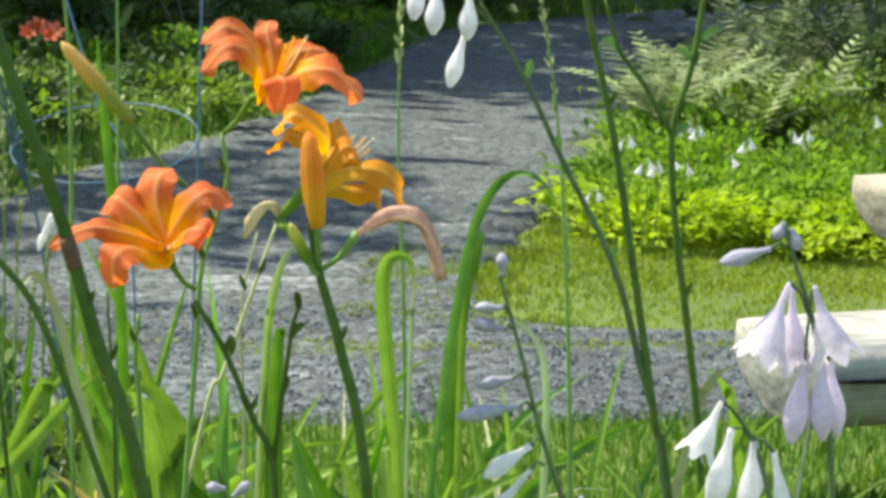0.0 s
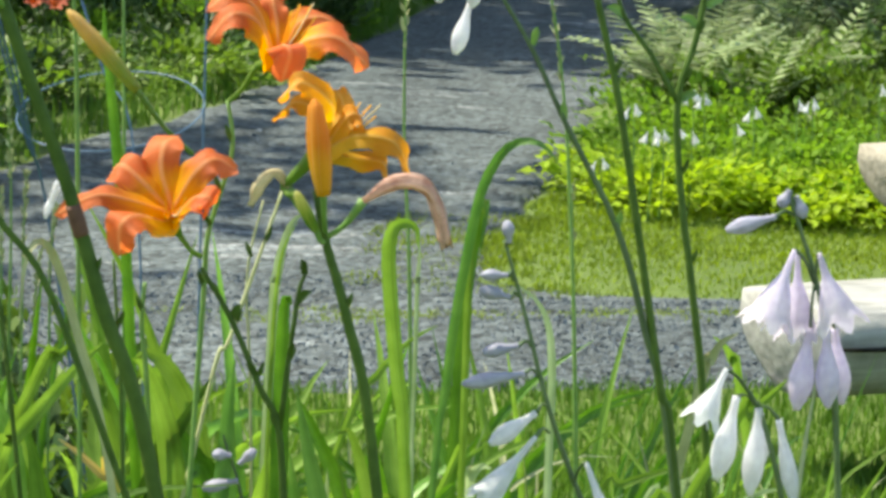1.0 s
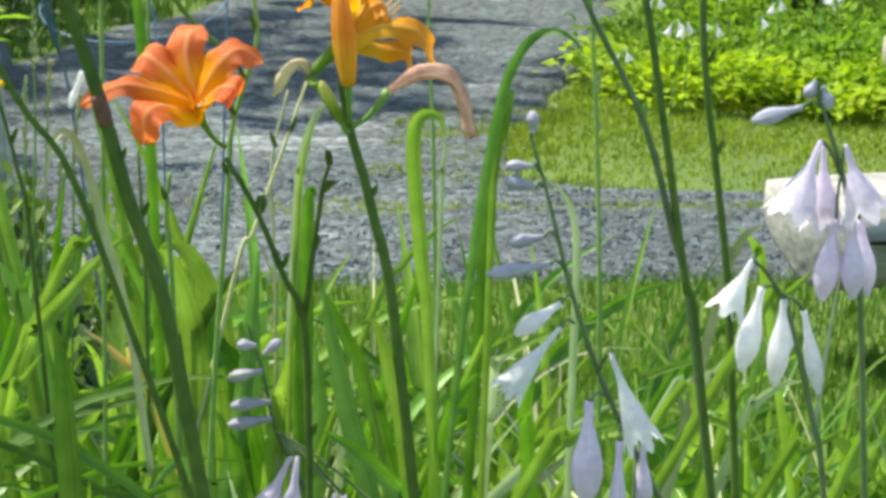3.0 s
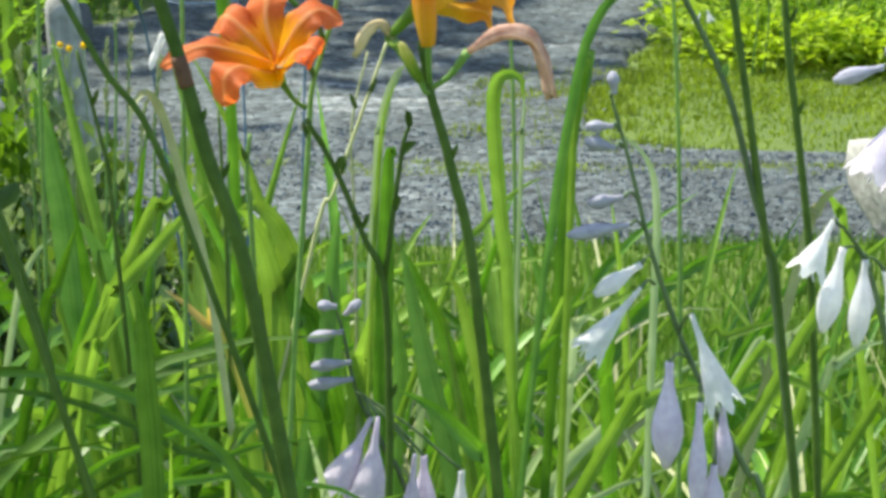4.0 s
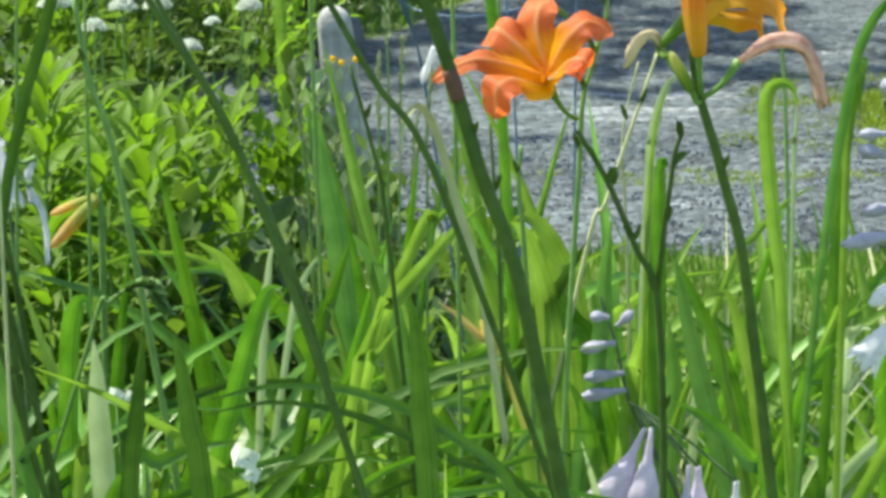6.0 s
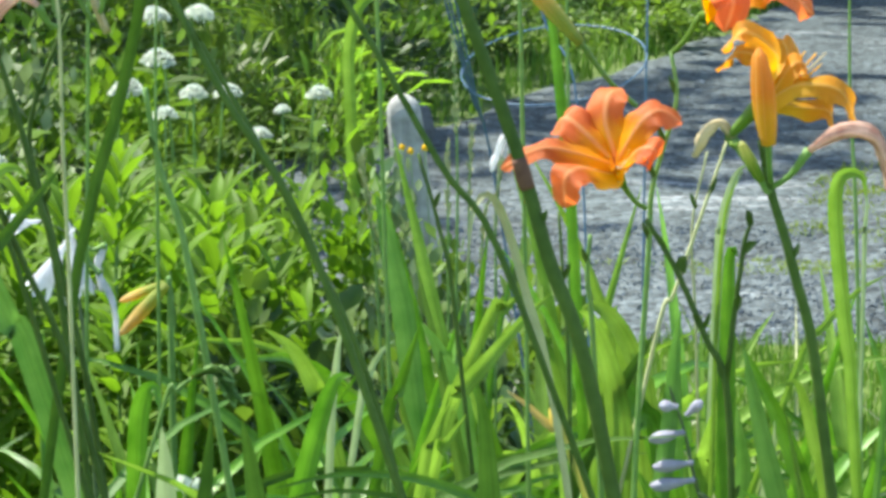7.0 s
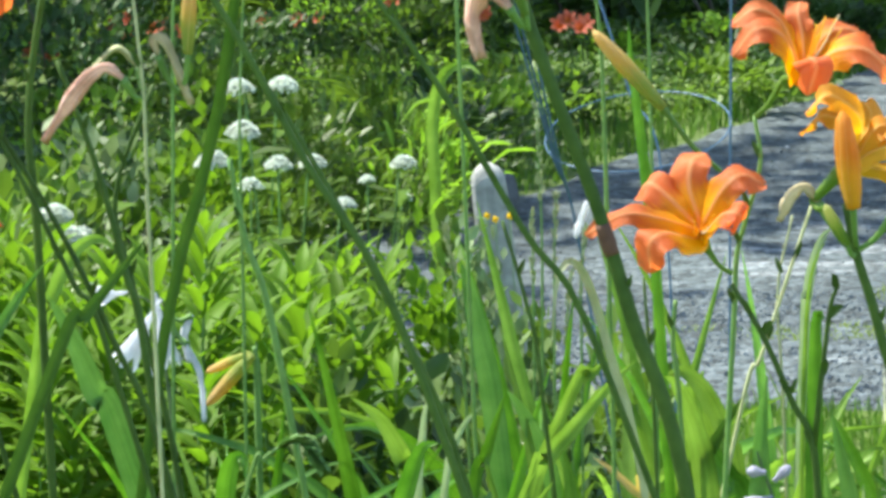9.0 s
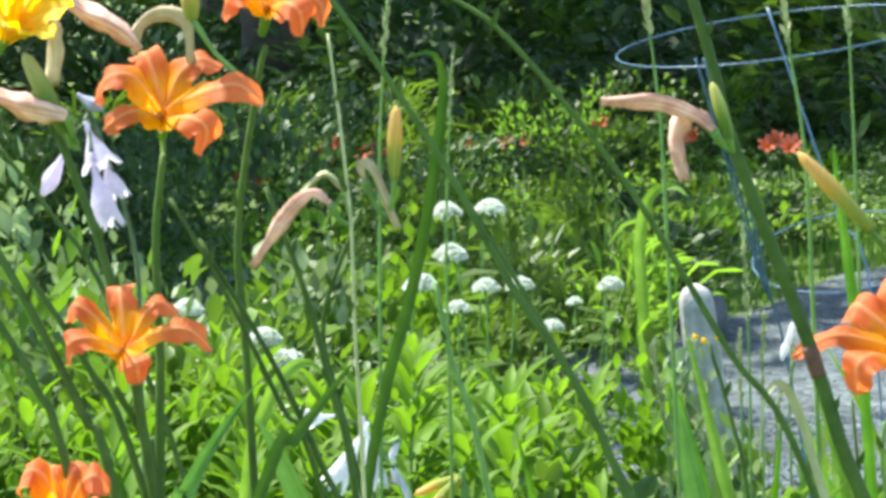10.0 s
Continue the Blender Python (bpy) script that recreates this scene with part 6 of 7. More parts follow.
# spent yellow pods low in the bed
d = daylily([(-0.382, 2.603, 0.971), (-0.381, 2.603, 0.949), (-0.381, 2.603, 0.882)], 0.0035, M_STEMLIGHT, "short scape with two yellow drooping buds")
lily_bud(d, (-0.381, 2.583, 0.967), (-0.427, 2.583, 0.918), 0.013, M_BUD, None, "yellow drooping bud")
lily_bud(d, (-0.387, 2.603, 0.964), (-0.430, 2.603, 0.946), 0.0095, M_BUD, None, "yellow drooping bud")

# ---- foreground hosta stalks ----
d = hosta([(0.249, 1.952, 1.362), (0.283, 1.952, 1.309), (0.309, 1.952, 1.257), (0.350, 1.952, 1.181), (0.374, 1.952, 1.107), (0.398, 1.952, 1.009)], 0.0034, "tall dark hosta stalk with hanging white bells at its tip")
for a, b, w, o in (((0.204, 1.932, 1.382), (0.200, 1.932, 1.350), 0.013, 0.55), ((0.215, 1.922, 1.377), (0.213, 1.922, 1.341), 0.0145, 0.5), ((0.239, 1.932, 1.371), (0.238, 1.932, 1.337), 0.0145, 0.5), ((0.237, 1.942, 1.339), (0.228, 1.942, 1.303), 0.0125, 0.2)):
    bell(d, a, b, w, o, M_BELLW, (0.257, 1.952, 1.348))
for q, w in (((0.284, 1.952, 1.310), 1), ((0.309, 1.952, 1.257), -1), ((0.350, 1.952, 1.179), 1)):
    bract(d, q, (0.2 * w, -0.2, 1), 0.014)
d = hosta([(0.449, 1.852, 1.225), (0.461, 1.852, 1.195), (0.476, 1.852, 1.152), (0.488, 1.852, 1.089), (0.495, 1.852, 1.037)], 0.003, "hosta stalk hung with lilac bells")
for a, b, w, o, mt in (((0.452, 1.832, 1.187), (0.435, 1.832, 1.135), 0.036, 1.0, M_BELL), ((0.459, 1.852, 1.182), (0.462, 1.852, 1.124), 0.03, 0.95, M_BELL), ((0.469, 1.832, 1.185), (0.487, 1.832, 1.136), 0.034, 1.0, M_BELL), ((0.468, 1.842, 1.131), (0.462, 1.842, 1.073), 0.02, 0.45, M_BELL), ((0.480, 1.842, 1.131), (0.484, 1.842, 1.075), 0.019, 0.4, M_BELL), ((0.491, 1.862, 1.127), (0.499, 1.862, 1.073), 0.018, 0.4, M_BELL), ((0.440, 1.842, 1.208), (0.406, 1.842, 1.198), 0.0115, 0.25, M_BELL), ((0.451, 1.852, 1.225), (0.445, 1.852, 1.213), 0.009, 0.25, M_BELL), ((0.456, 1.852, 1.221), (0.462, 1.852, 1.206), 0.0085, 0.3, M_BELL)):
    bell(d, a, b, w, o, mt, (0.472, 1.852, 1.160) if b[2] < 1.15 else (0.455, 1.852, 1.207))
d = hosta([(0.410, 1.801, 1.105), (0.423, 1.801, 1.088), (0.434, 1.801, 1.061), (0.449, 1.801, 1.006), (0.463, 1.801, 0.938)], 0.003, "hosta stalk with narrow white bells")
for a, b, w, o in (((0.398, 1.781, 1.115), (0.382, 1.781, 1.079), 0.026, 0.95), ((0.408, 1.791, 1.094), (0.397, 1.791, 1.036), 0.019, 0.3), ((0.426, 1.801, 1.084), (0.423, 1.801, 1.023), 0.017, 0.35), ((0.440, 1.801, 1.076), (0.454, 1.801, 1.018), 0.012, 0.3), ((0.432, 1.821, 1.076), (0.435, 1.821, 1.040), 0.012, 0.3)):
    bell(d, a, b, w, o, M_BELLW, (0.424, 1.801, 1.085))
d = hosta([(0.253, 1.833, 1.190), (0.269, 1.833, 1.140), (0.287, 1.833, 1.078), (0.315, 1.833, 1.007), (0.359, 1.833, 0.926), (0.376, 1.833, 0.894)], 0.003, "hosta stalk with lilac bells and closed buds")
for a, b, w, o, mt, s in (((0.277, 1.813, 1.060), (0.242, 1.813, 1.015), 0.023, 0.95, M_BELLW, (0.289, 1.833, 1.058)), ((0.312, 1.813, 1.042), (0.337, 1.813, 0.979), 0.025, 0.98, M_BELLW, (0.307, 1.833, 1.023)), ((0.297, 1.803, 1.011), (0.298, 1.803, 0.937), 0.026, 0.3, M_BELL, (0.313, 1.833, 1.007)), ((0.319, 1.803, 0.983), (0.320, 1.803, 0.907), 0.014, 0.3, M_BELL, (0.324, 1.833, 0.987)), ((0.339, 1.823, 0.974), (0.341, 1.823, 0.925), 0.015, 0.3, M_BELL, (0.329, 1.833, 0.979)), ((0.333, 1.813, 0.936), (0.332, 1.813, 0.900), 0.018, 0.5, M_BELL, (0.335, 1.833, 0.967)), ((0.278, 1.823, 1.074), (0.247, 1.823, 1.052), 0.013, 0.25, M_BELLW, (0.287, 1.833, 1.076)), ((0.269, 1.823, 1.101), (0.227, 1.823, 1.093), 0.0105, 0.25, M_BELL, (0.280, 1.833, 1.097)), ((0.264, 1.823, 1.120), (0.240, 1.823, 1.115), 0.009, 0.25, M_BELL, (0.275, 1.833, 1.117)), ((0.257, 1.823, 1.153), (0.236, 1.823, 1.158), 0.0095, 0.25, M_BELL, (0.263, 1.833, 1.152)), ((0.255, 1.823, 1.168), (0.237, 1.823, 1.168), 0.007, 0.25, M_BELL, (0.260, 1.833, 1.163)), ((0.255, 1.823, 1.190), (0.253, 1.823, 1.205), 0.008, 0.25, M_BELL, (0.254, 1.833, 1.186))):
    bell(d, a, b, w, o, mt, s)
d = hosta([(0.073, 2.003, 1.015), (0.086, 2.003, 0.976), (0.096, 2.003, 0.933), (0.118, 2.003, 0.889), (0.140, 2.003, 0.836)], 0.0026, "hosta stalk with closed grey-lilac buds above lilac bells")
for a, b, w, o, mt in (((0.107, 1.983, 0.919), (0.080, 1.983, 0.860), 0.035, 0.92, M_BELL), ((0.111, 1.973, 0.922), (0.105, 1.973, 0.853), 0.037, 0.95, M_BELL), ((0.139, 1.973, 0.894), (0.136, 1.973, 0.832), 0.024, 0.8, M_BELL), ((0.147, 1.993, 0.886), (0.149, 1.993, 0.831), 0.02, 0.4, M_BELL), ((0.174, 1.973, 0.881), (0.173, 1.973, 0.833), 0.014, 0.4, M_BELLW), ((0.092, 1.993, 0.958), (0.062, 1.993, 0.954), 0.009, 0.25, M_BELL), ((0.093, 1.993, 0.945), (0.059, 1.993, 0.939), 0.0095, 0.25, M_BELL), ((0.085, 1.993, 0.981), (0.059, 1.993, 0.975), 0.009, 0.25, M_BELL), ((0.080, 1.993, 1.000), (0.066, 1.993, 1.001), 0.008, 0.25, M_BELL), ((0.086, 2.003, 0.991), (0.098, 2.003, 1.002), 0.007, 0.25, M_BELL)):
    bell(d, a, b, w, o, mt, (0.096, 2.003, 0.933) if b[2] < 0.95 else None)
d = hosta([(-0.564, 1.994, 1.374), (-0.549, 1.994, 1.330), (-0.531, 1.994, 1.254), (-0.532, 1.994, 1.152)], 0.0026, "hosta stalk with ragged lilac blooms")
for a, b, w, o in (((-0.562, 1.984, 1.358), (-0.551, 1.984, 1.324), 0.028, 1.0), ((-0.556, 1.974, 1.336), (-0.546, 1.974, 1.282), 0.026, 0.9), ((-0.553, 1.994, 1.332), (-0.543, 1.994, 1.300), 0.022, 0.8), ((-0.570, 1.994, 1.377), (-0.551, 1.994, 1.365), 0.01, 0.5), ((-0.581, 1.994, 1.335), (-0.600, 1.994, 1.303), 0.014, 0.4)):
    bell(d, a, b, w, o, M_BELL, (-0.561, 1.994, 1.359))
d = hosta([(-0.444, 2.500, 1.052), (-0.451, 2.500, 0.989), (-0.444, 2.500, 0.893)], 0.003, "hosta stalk with white spent blooms")
for a, b, w in (((-0.449, 2.480, 1.040), (-0.484, 2.480, 0.983), 0.013), ((-0.456, 2.490, 1.044), (-0.445, 2.490, 0.980), 0.012), ((-0.428, 2.490, 0.996), (-0.414, 2.490, 0.924), 0.009), ((-0.484, 2.500, 1.043), (-0.515, 2.500, 1.039), 0.013), ((-0.465, 2.500, 1.021), (-0.463, 2.500, 0.952), 0.01), ((-0.424, 2.500, 1.021), (-0.428, 2.500, 0.978), 0.011)):
    if w > 0.0115:
        bell(d, a, b, w * 1.9, 0.95, M_BELLW, (-0.447, 2.500, 1.021), "crumpled white spent bloom")
    else:
        mid = Vector(a).lerp(Vector(b), 0.5) + Vector((rnd.uniform(-0.006, 0.006), 0, 0.004))
        wilted(d, [a, mid, b], w * 0.6, M_BELLW, (-0.447, 2.500, 1.021), "crumpled white spent bloom")


# ---- strap leaves ----
def strap_clump(at, leaves, label):
    """A fan of daylily leaves; leaves: (length, end angle from upright, azimuth, width, material)."""
    x, y = at
    d = thing("daylily_leaves", (x, y, ground_z(x, y)), label, "leaves", "daylily leaf clumps")
    for ln, bend, az, w, mat in leaves:
        u = Vector((math.cos(az), math.sin(az), 0))
        a0 = rnd.uniform(3, 14)
        p, pts = u * 0.012, []
        for k in range(11):
            pts.append(p.copy())
            th = radians(a0 + (bend - a0) * (k / 10) ** 2.2)
            p = p + (u * math.sin(th) + Vector((0, 0, math.cos(th)))) * (ln / 10)
        face = Vector((rnd.uniform(-0.5, 0.5), -1, 0.25)) if rnd.random() < 0.8 else Vector((-u.y, u.x, 0.4))
        part("leaf", leaf_mesh(pts, w, mat, 14, fold=0.3, facing=face, twist=rnd.uniform(-0.7, 0.7)), d)
    return d


def fan(n, lmin, lmax, lime=0.2):
    out = []
    for k in range(n):
        out.append((rnd.uniform(lmin, lmax), rnd.choice((20, 45, 75, 100, 120, 140, 155)) * rnd.uniform(0.85, 1.12), rnd.uniform(0, 6.283), rnd.uniform(0.012, 0.024), M_LEAFLIME if rnd.random() < lime else M_LEAF))
    return out


for k in range(50):
    x = -0.95 + 1.5 * ((k * 0.7549) % 1.0) + rnd.uniform(-0.03, 0.03)
    y = rnd.choice((2.0, 2.2, 2.45, 2.75, 3.0)) + rnd.uniform(-0.08, 0.08)
    top = 0.86 - 0.16 * (x > 0.2) - 0.05 * (y > 2.6) - 0.2 * (x < -0.4)
    # larger lime share where sun falls, the light put into leaf colour
    strap_clump((x, y), fan(9, top * 0.55, top, 0.16 if x < -0.05 else 0.6 if x < 0.22 else 0.34), "clump of arching green strap-shaped daylily leaves")


# long leaves that arch low across the front of the bed
for k in range(13):
    x, y = -0.54 + 0.4 * ((k * 0.7549) % 1.0), 1.84 + 0.2 * ((k * 0.5698) % 1.0)
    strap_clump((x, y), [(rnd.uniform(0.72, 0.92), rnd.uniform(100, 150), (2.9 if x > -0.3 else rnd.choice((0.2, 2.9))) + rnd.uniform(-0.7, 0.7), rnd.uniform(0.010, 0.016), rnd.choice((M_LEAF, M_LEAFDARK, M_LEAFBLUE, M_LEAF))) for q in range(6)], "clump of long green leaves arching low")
# lime clumps in the middle of the bed, sunlight put into their leaf colour
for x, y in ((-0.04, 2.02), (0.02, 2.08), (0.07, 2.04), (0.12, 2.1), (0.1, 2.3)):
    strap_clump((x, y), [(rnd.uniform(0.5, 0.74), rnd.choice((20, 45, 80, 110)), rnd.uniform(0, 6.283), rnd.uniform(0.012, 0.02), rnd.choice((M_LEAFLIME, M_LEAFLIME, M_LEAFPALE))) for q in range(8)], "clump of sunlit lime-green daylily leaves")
# olive clumps beside the bells
for x in (0.545, 0.6, 0.66):
    strap_clump((x, 2.75), [(rnd.uniform(0.42, 0.6), rnd.choice((10, 20, 40, 70)), rnd.uniform(0, 6.283), rnd.uniform(0.010, 0.016), rnd.choice((M_LEAFLIME, M_LEAFBLUE, M_LEAFLIME))) for q in range(8)], "clump of olive-green upright leaves")


# finer, paler blades towards the lawn side
for k in range(26):
    x, y = 0.05 + 0.75 * ((k * 0.7549) % 1.0), 2.1 + 1.0 * ((k * 0.5698) % 1.0)
    tall = rnd.uniform(0.6, 0.72)
    strap_clump((x, y), [(rnd.uniform(0.5, 1) * tall, rnd.choice((30, 60, 90, 120)), rnd.uniform(0, 6.283), rnd.uniform(0.005, 0.011), rnd.choice((M_LEAF, M_LEAFLIME, M_LEAFLIME, M_STEMDRY))) for q in range(10)], "tuft of fine pale green arching blades")


# pale dried blades among the bells
for k in range(9):
    x, y = 0.2 + 0.42 * ((k * 0.7549) % 1.0), 2.0 + 0.4 * ((k * 0.5698) % 1.0)
    strap_clump((x, y), [(rnd.uniform(0.45, 0.66), rnd.choice((60, 90, 120, 150)), rnd.uniform(0, 6.283), rnd.uniform(0.004, 0.008), rnd.choice((M_STEMDRY, M_LEAFPALE, M_LEAFLIME))) for q in range(8)], "tuft of dry straw-pale bent blades")


def single_leaf(points, width, material, label, twist=0.0, foot_width=0.4):
    pts = list(points)
    a = Vector(pts[0])
    foot = down_to_ground([pts[1], pts[0]])[2:]
    base = Vector(foot[-1]) if foot else a
    d = thing("daylily_leaves", base, label, "leaves", "daylily leaf clumps")
    for q in range(3):
        az = rnd.uniform(0, 6.283)
        u = Vector((math.cos(az), math.sin(az), 0))
        part("leaf", leaf_mesh([u * 0.01, u * 0.05 + Vector((0, 0, 0.2)), u * 0.14 + Vector((0, 0, 0.33)), u * 0.26 + Vector((0, 0, 0.34))], 0.014, M_LEAF, 10, fold=0.3), d)
    part("leaf", leaf_mesh([*foot[::-1], *pts], width, material, 20, fold=0.3, origin=base, twist=twist, start=foot_width), d)


# leaves labelled sunlit use the lime material, with the light in their colour
single_leaf([(0.225, 1.95, 1.01), (0.23, 1.95, 1.056), (0.234, 1.945, 1.106), (0.241, 1.94, 1.161), (0.248, 1.935, 1.204), (0.258, 1.93, 1.23), (0.269, 1.92, 1.244), (0.282, 1.91, 1.247), (0.292, 1.905, 1.241), (0.299, 1.9, 1.232)], 0.0076, M_LEAFBLUE, "long pale green leaf arching over at its tip")
single_leaf([(0.207, 2.0, 1.001), (0.201, 2.0, 1.052), (0.195, 2.0, 1.103), (0.191, 2.0, 1.145), (0.193, 2.0, 1.167), (0.202, 2.0, 1.173), (0.211, 2.0, 1.169), (0.213, 2.0, 1.154)], 0.0112, M_LEAFLIME, "sunlit leaf folded over at its tip")
single_leaf([(0.245, 1.955, 1.055), (0.245, 1.955, 1.121), (0.246, 1.955, 1.17), (0.252, 1.955, 1.192), (0.256, 1.955, 1.185)], 0.006, M_LEAFLIME, "bright lime leaf behind the arching one")
single_leaf([(0.247, 2.022, 1.022), (0.251, 2.022, 1.108), (0.258, 2.012, 1.178), (0.262, 2.002, 1.188), (0.257, 1.992, 1.147)], 0.009, M_LEAF, "green leaf behind the lime one")
single_leaf([(0.048, 2.053, 0.819), (0.037, 2.053, 0.980), (0.019, 2.043, 1.048), (0.007, 2.033, 1.063)], 0.019, M_LEAFLIME, "broad pale green sunlit leaf")
single_leaf([(0.118, 2.053, 0.829), (0.118, 2.053, 0.990), (0.119, 2.053, 1.099), (0.125, 2.053, 1.101)], 0.014, M_LEAF, "upright blunt green leaf")
single_leaf([(0.107, 2.043, 0.904), (0.110, 2.043, 1.066), (0.114, 2.033, 1.137), (0.126, 2.023, 1.171)], 0.0036, M_LEAFLIME, "thin pale upright leaf")
single_leaf([(0.316, 2.003, 0.978), (0.315, 2.003, 1.073), (0.306, 2.003, 1.111), (0.284, 2.003, 1.131)], 0.006, M_LEAFPALE, "thin pale green arching leaf", foot_width=0.12)
single_leaf([(-0.223, 2.503, 0.853), (-0.233, 2.503, 0.885), (-0.252, 2.493, 0.925), (-0.278, 2.483, 0.948)], 0.019, M_LEAFLIME, "bright lime pointed leaf tip")
# a leaf mostly in shade; its dark material holds that shade
single_leaf([(-0.354, 1.944, 1.093), (-0.317, 1.944, 1.232), (-0.298, 1.934, 1.310), (-0.286, 1.924, 1.378), (-0.291, 1.914, 1.404), (-0.311, 1.914, 1.401)], 0.0085, M_LEAFDARK, "tall narrow leaf bending at its tip")
single_leaf([(-0.008, 1.903, 1.009), (-0.031, 1.903, 1.105), (-0.046, 1.903, 1.157), (-0.058, 1.893, 1.174), (-0.067, 1.883, 1.160), (-0.071, 1.883, 1.113)], 0.0062, M_STEMDRY, "dry tan leaf, bent over", foot_width=0.12)
single_leaf([(-0.414, 1.854, 1.104), (-0.388, 1.854, 1.144), (-0.363, 1.854, 1.175), (-0.344, 1.854, 1.198)], 0.009, M_LEAFDARK, "dark green narrow pointed leaf")
single_leaf([(-0.141, 2.403, 0.941), (-0.153, 2.403, 1.012), (-0.162, 2.403, 1.062), (-0.169, 2.393, 1.089)], 0.02, M_LEAFBLUE, "blue-green blunt upright leaf")
single_leaf([(0.022, 1.801, 0.902), (-0.027, 1.801, 0.963), (-0.091, 1.801, 0.995), (-0.151, 1.801, 1.000), (-0.202, 1.801, 0.988)], 0.0075, M_LEAF, "long leaf arching low over the bed")
single_leaf([(0.035, 1.881, 0.880), (-0.032, 1.881, 0.924), (-0.095, 1.881, 0.955), (-0.158, 1.881, 0.966), (-0.213, 1.881, 0.955)], 0.006, M_LEAFDARK, "long dark leaf arching low over the bed")
single_leaf([(0.225, 2.301, 0.716), (0.273, 2.301, 0.752), (0.335, 2.301, 0.813), (0.386, 2.301, 0.863)], 0.012, M_LEAFLIME, "pale yellowish leaf leaning across")
single_leaf([(0.276, 2.401, 0.692), (0.315, 2.401, 0.740), (0.374, 2.401, 0.794), (0.399, 2.401, 0.807)], 0.010, M_STEMDRY, "pale drying leaf leaning across")
single_leaf([(-0.001, 2.003, 0.971), (-0.012, 2.003, 0.980), (-0.031, 2.003, 0.998), (-0.046, 2.003, 1.009)], 0.007, M_BUD, "golden yellow dying leaf tip")
single_leaf([(0.024, 1.901, 0.869), (0.019, 1.901, 0.919), (0.011, 1.901, 0.936), (-0.001, 1.901, 0.911)], 0.011, M_LEAFLIME, "leaf folded over at its tip")
single_leaf([(-0.477, 2.1, 1.072), (-0.467, 2.097, 1.106), (-0.451, 2.093, 1.141), (-0.433, 2.09, 1.158), (-0.419, 2.087, 1.158), (-0.409, 2.083, 1.148)], 0.0109, M_LEAFLIME, "pale lime leaf arched over")
single_leaf([(-0.379, 4.794, 0.795), (-0.382, 4.794, 0.924), (-0.362, 4.784, 1.003), (-0.321, 4.764, 1.024), (-0.293, 4.744, 1.008)], 0.021, M_LEAFLIME, "lime leaf bending over at its tip")
single_leaf([(0.004, 2.102, 1.080), (-0.007, 2.102, 1.206), (-0.016, 2.102, 1.282), (-0.019, 2.102, 1.320)], 0.0085, M_LEAF, "tall light green upright leaf")
single_leaf([(-0.296, 2.0, 0.861), (-0.298, 1.995, 0.91), (-0.298, 1.99, 0.953), (-0.299, 1.985, 0.984)], 0.0180, M_LEAFPALE, "pale blue-white blunt leaf")
single_leaf([(-0.339, 2.1, 0.829), (-0.337, 2.097, 0.904), (-0.333, 2.093, 0.961), (-0.326, 2.09, 0.985), (-0.318, 2.087, 0.987), (-0.316, 2.083, 0.973)], 0.0158, M_LEAF, "green leaf bent over at its tip")
single_leaf([(-0.209, 1.95, 0.877), (-0.192, 1.946, 0.951), (-0.177, 1.942, 1.006), (-0.166, 1.938, 1.032), (-0.154, 1.934, 1.036)], 0.0149, M_LEAF, "broad green leaf leaning outward")
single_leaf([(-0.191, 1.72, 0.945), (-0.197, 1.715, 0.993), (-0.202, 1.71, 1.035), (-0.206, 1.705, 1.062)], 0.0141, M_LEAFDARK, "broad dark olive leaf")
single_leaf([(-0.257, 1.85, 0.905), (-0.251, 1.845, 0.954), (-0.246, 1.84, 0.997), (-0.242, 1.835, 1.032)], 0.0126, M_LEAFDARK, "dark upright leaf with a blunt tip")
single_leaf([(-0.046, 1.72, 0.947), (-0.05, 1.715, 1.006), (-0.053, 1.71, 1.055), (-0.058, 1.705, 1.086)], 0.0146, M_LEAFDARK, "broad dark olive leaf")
single_leaf([(-0.079, 2.1, 0.936), (-0.086, 2.095, 0.983), (-0.1, 2.09, 1.02), (-0.113, 2.085, 1.042)], 0.0166, M_LEAFBLUE, "broad blue-green leaf leaning outward")
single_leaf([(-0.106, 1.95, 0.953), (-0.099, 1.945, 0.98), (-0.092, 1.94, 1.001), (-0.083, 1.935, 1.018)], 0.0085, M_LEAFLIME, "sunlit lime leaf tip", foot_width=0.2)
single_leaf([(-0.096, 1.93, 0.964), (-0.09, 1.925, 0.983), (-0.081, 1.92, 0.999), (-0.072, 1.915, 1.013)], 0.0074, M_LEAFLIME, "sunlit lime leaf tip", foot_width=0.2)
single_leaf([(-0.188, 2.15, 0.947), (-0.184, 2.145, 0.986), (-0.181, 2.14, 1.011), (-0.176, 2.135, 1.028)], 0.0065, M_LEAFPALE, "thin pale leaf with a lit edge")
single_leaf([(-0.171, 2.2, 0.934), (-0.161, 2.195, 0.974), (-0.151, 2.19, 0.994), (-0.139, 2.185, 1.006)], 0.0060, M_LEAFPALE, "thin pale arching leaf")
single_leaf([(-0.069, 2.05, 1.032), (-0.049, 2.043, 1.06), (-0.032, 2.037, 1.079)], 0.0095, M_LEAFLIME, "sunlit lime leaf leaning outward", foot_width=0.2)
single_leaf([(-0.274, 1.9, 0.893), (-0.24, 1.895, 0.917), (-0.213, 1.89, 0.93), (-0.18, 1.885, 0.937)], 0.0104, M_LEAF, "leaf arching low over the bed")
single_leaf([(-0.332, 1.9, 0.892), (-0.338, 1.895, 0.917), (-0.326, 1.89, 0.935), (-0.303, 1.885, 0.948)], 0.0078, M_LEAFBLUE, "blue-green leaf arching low")
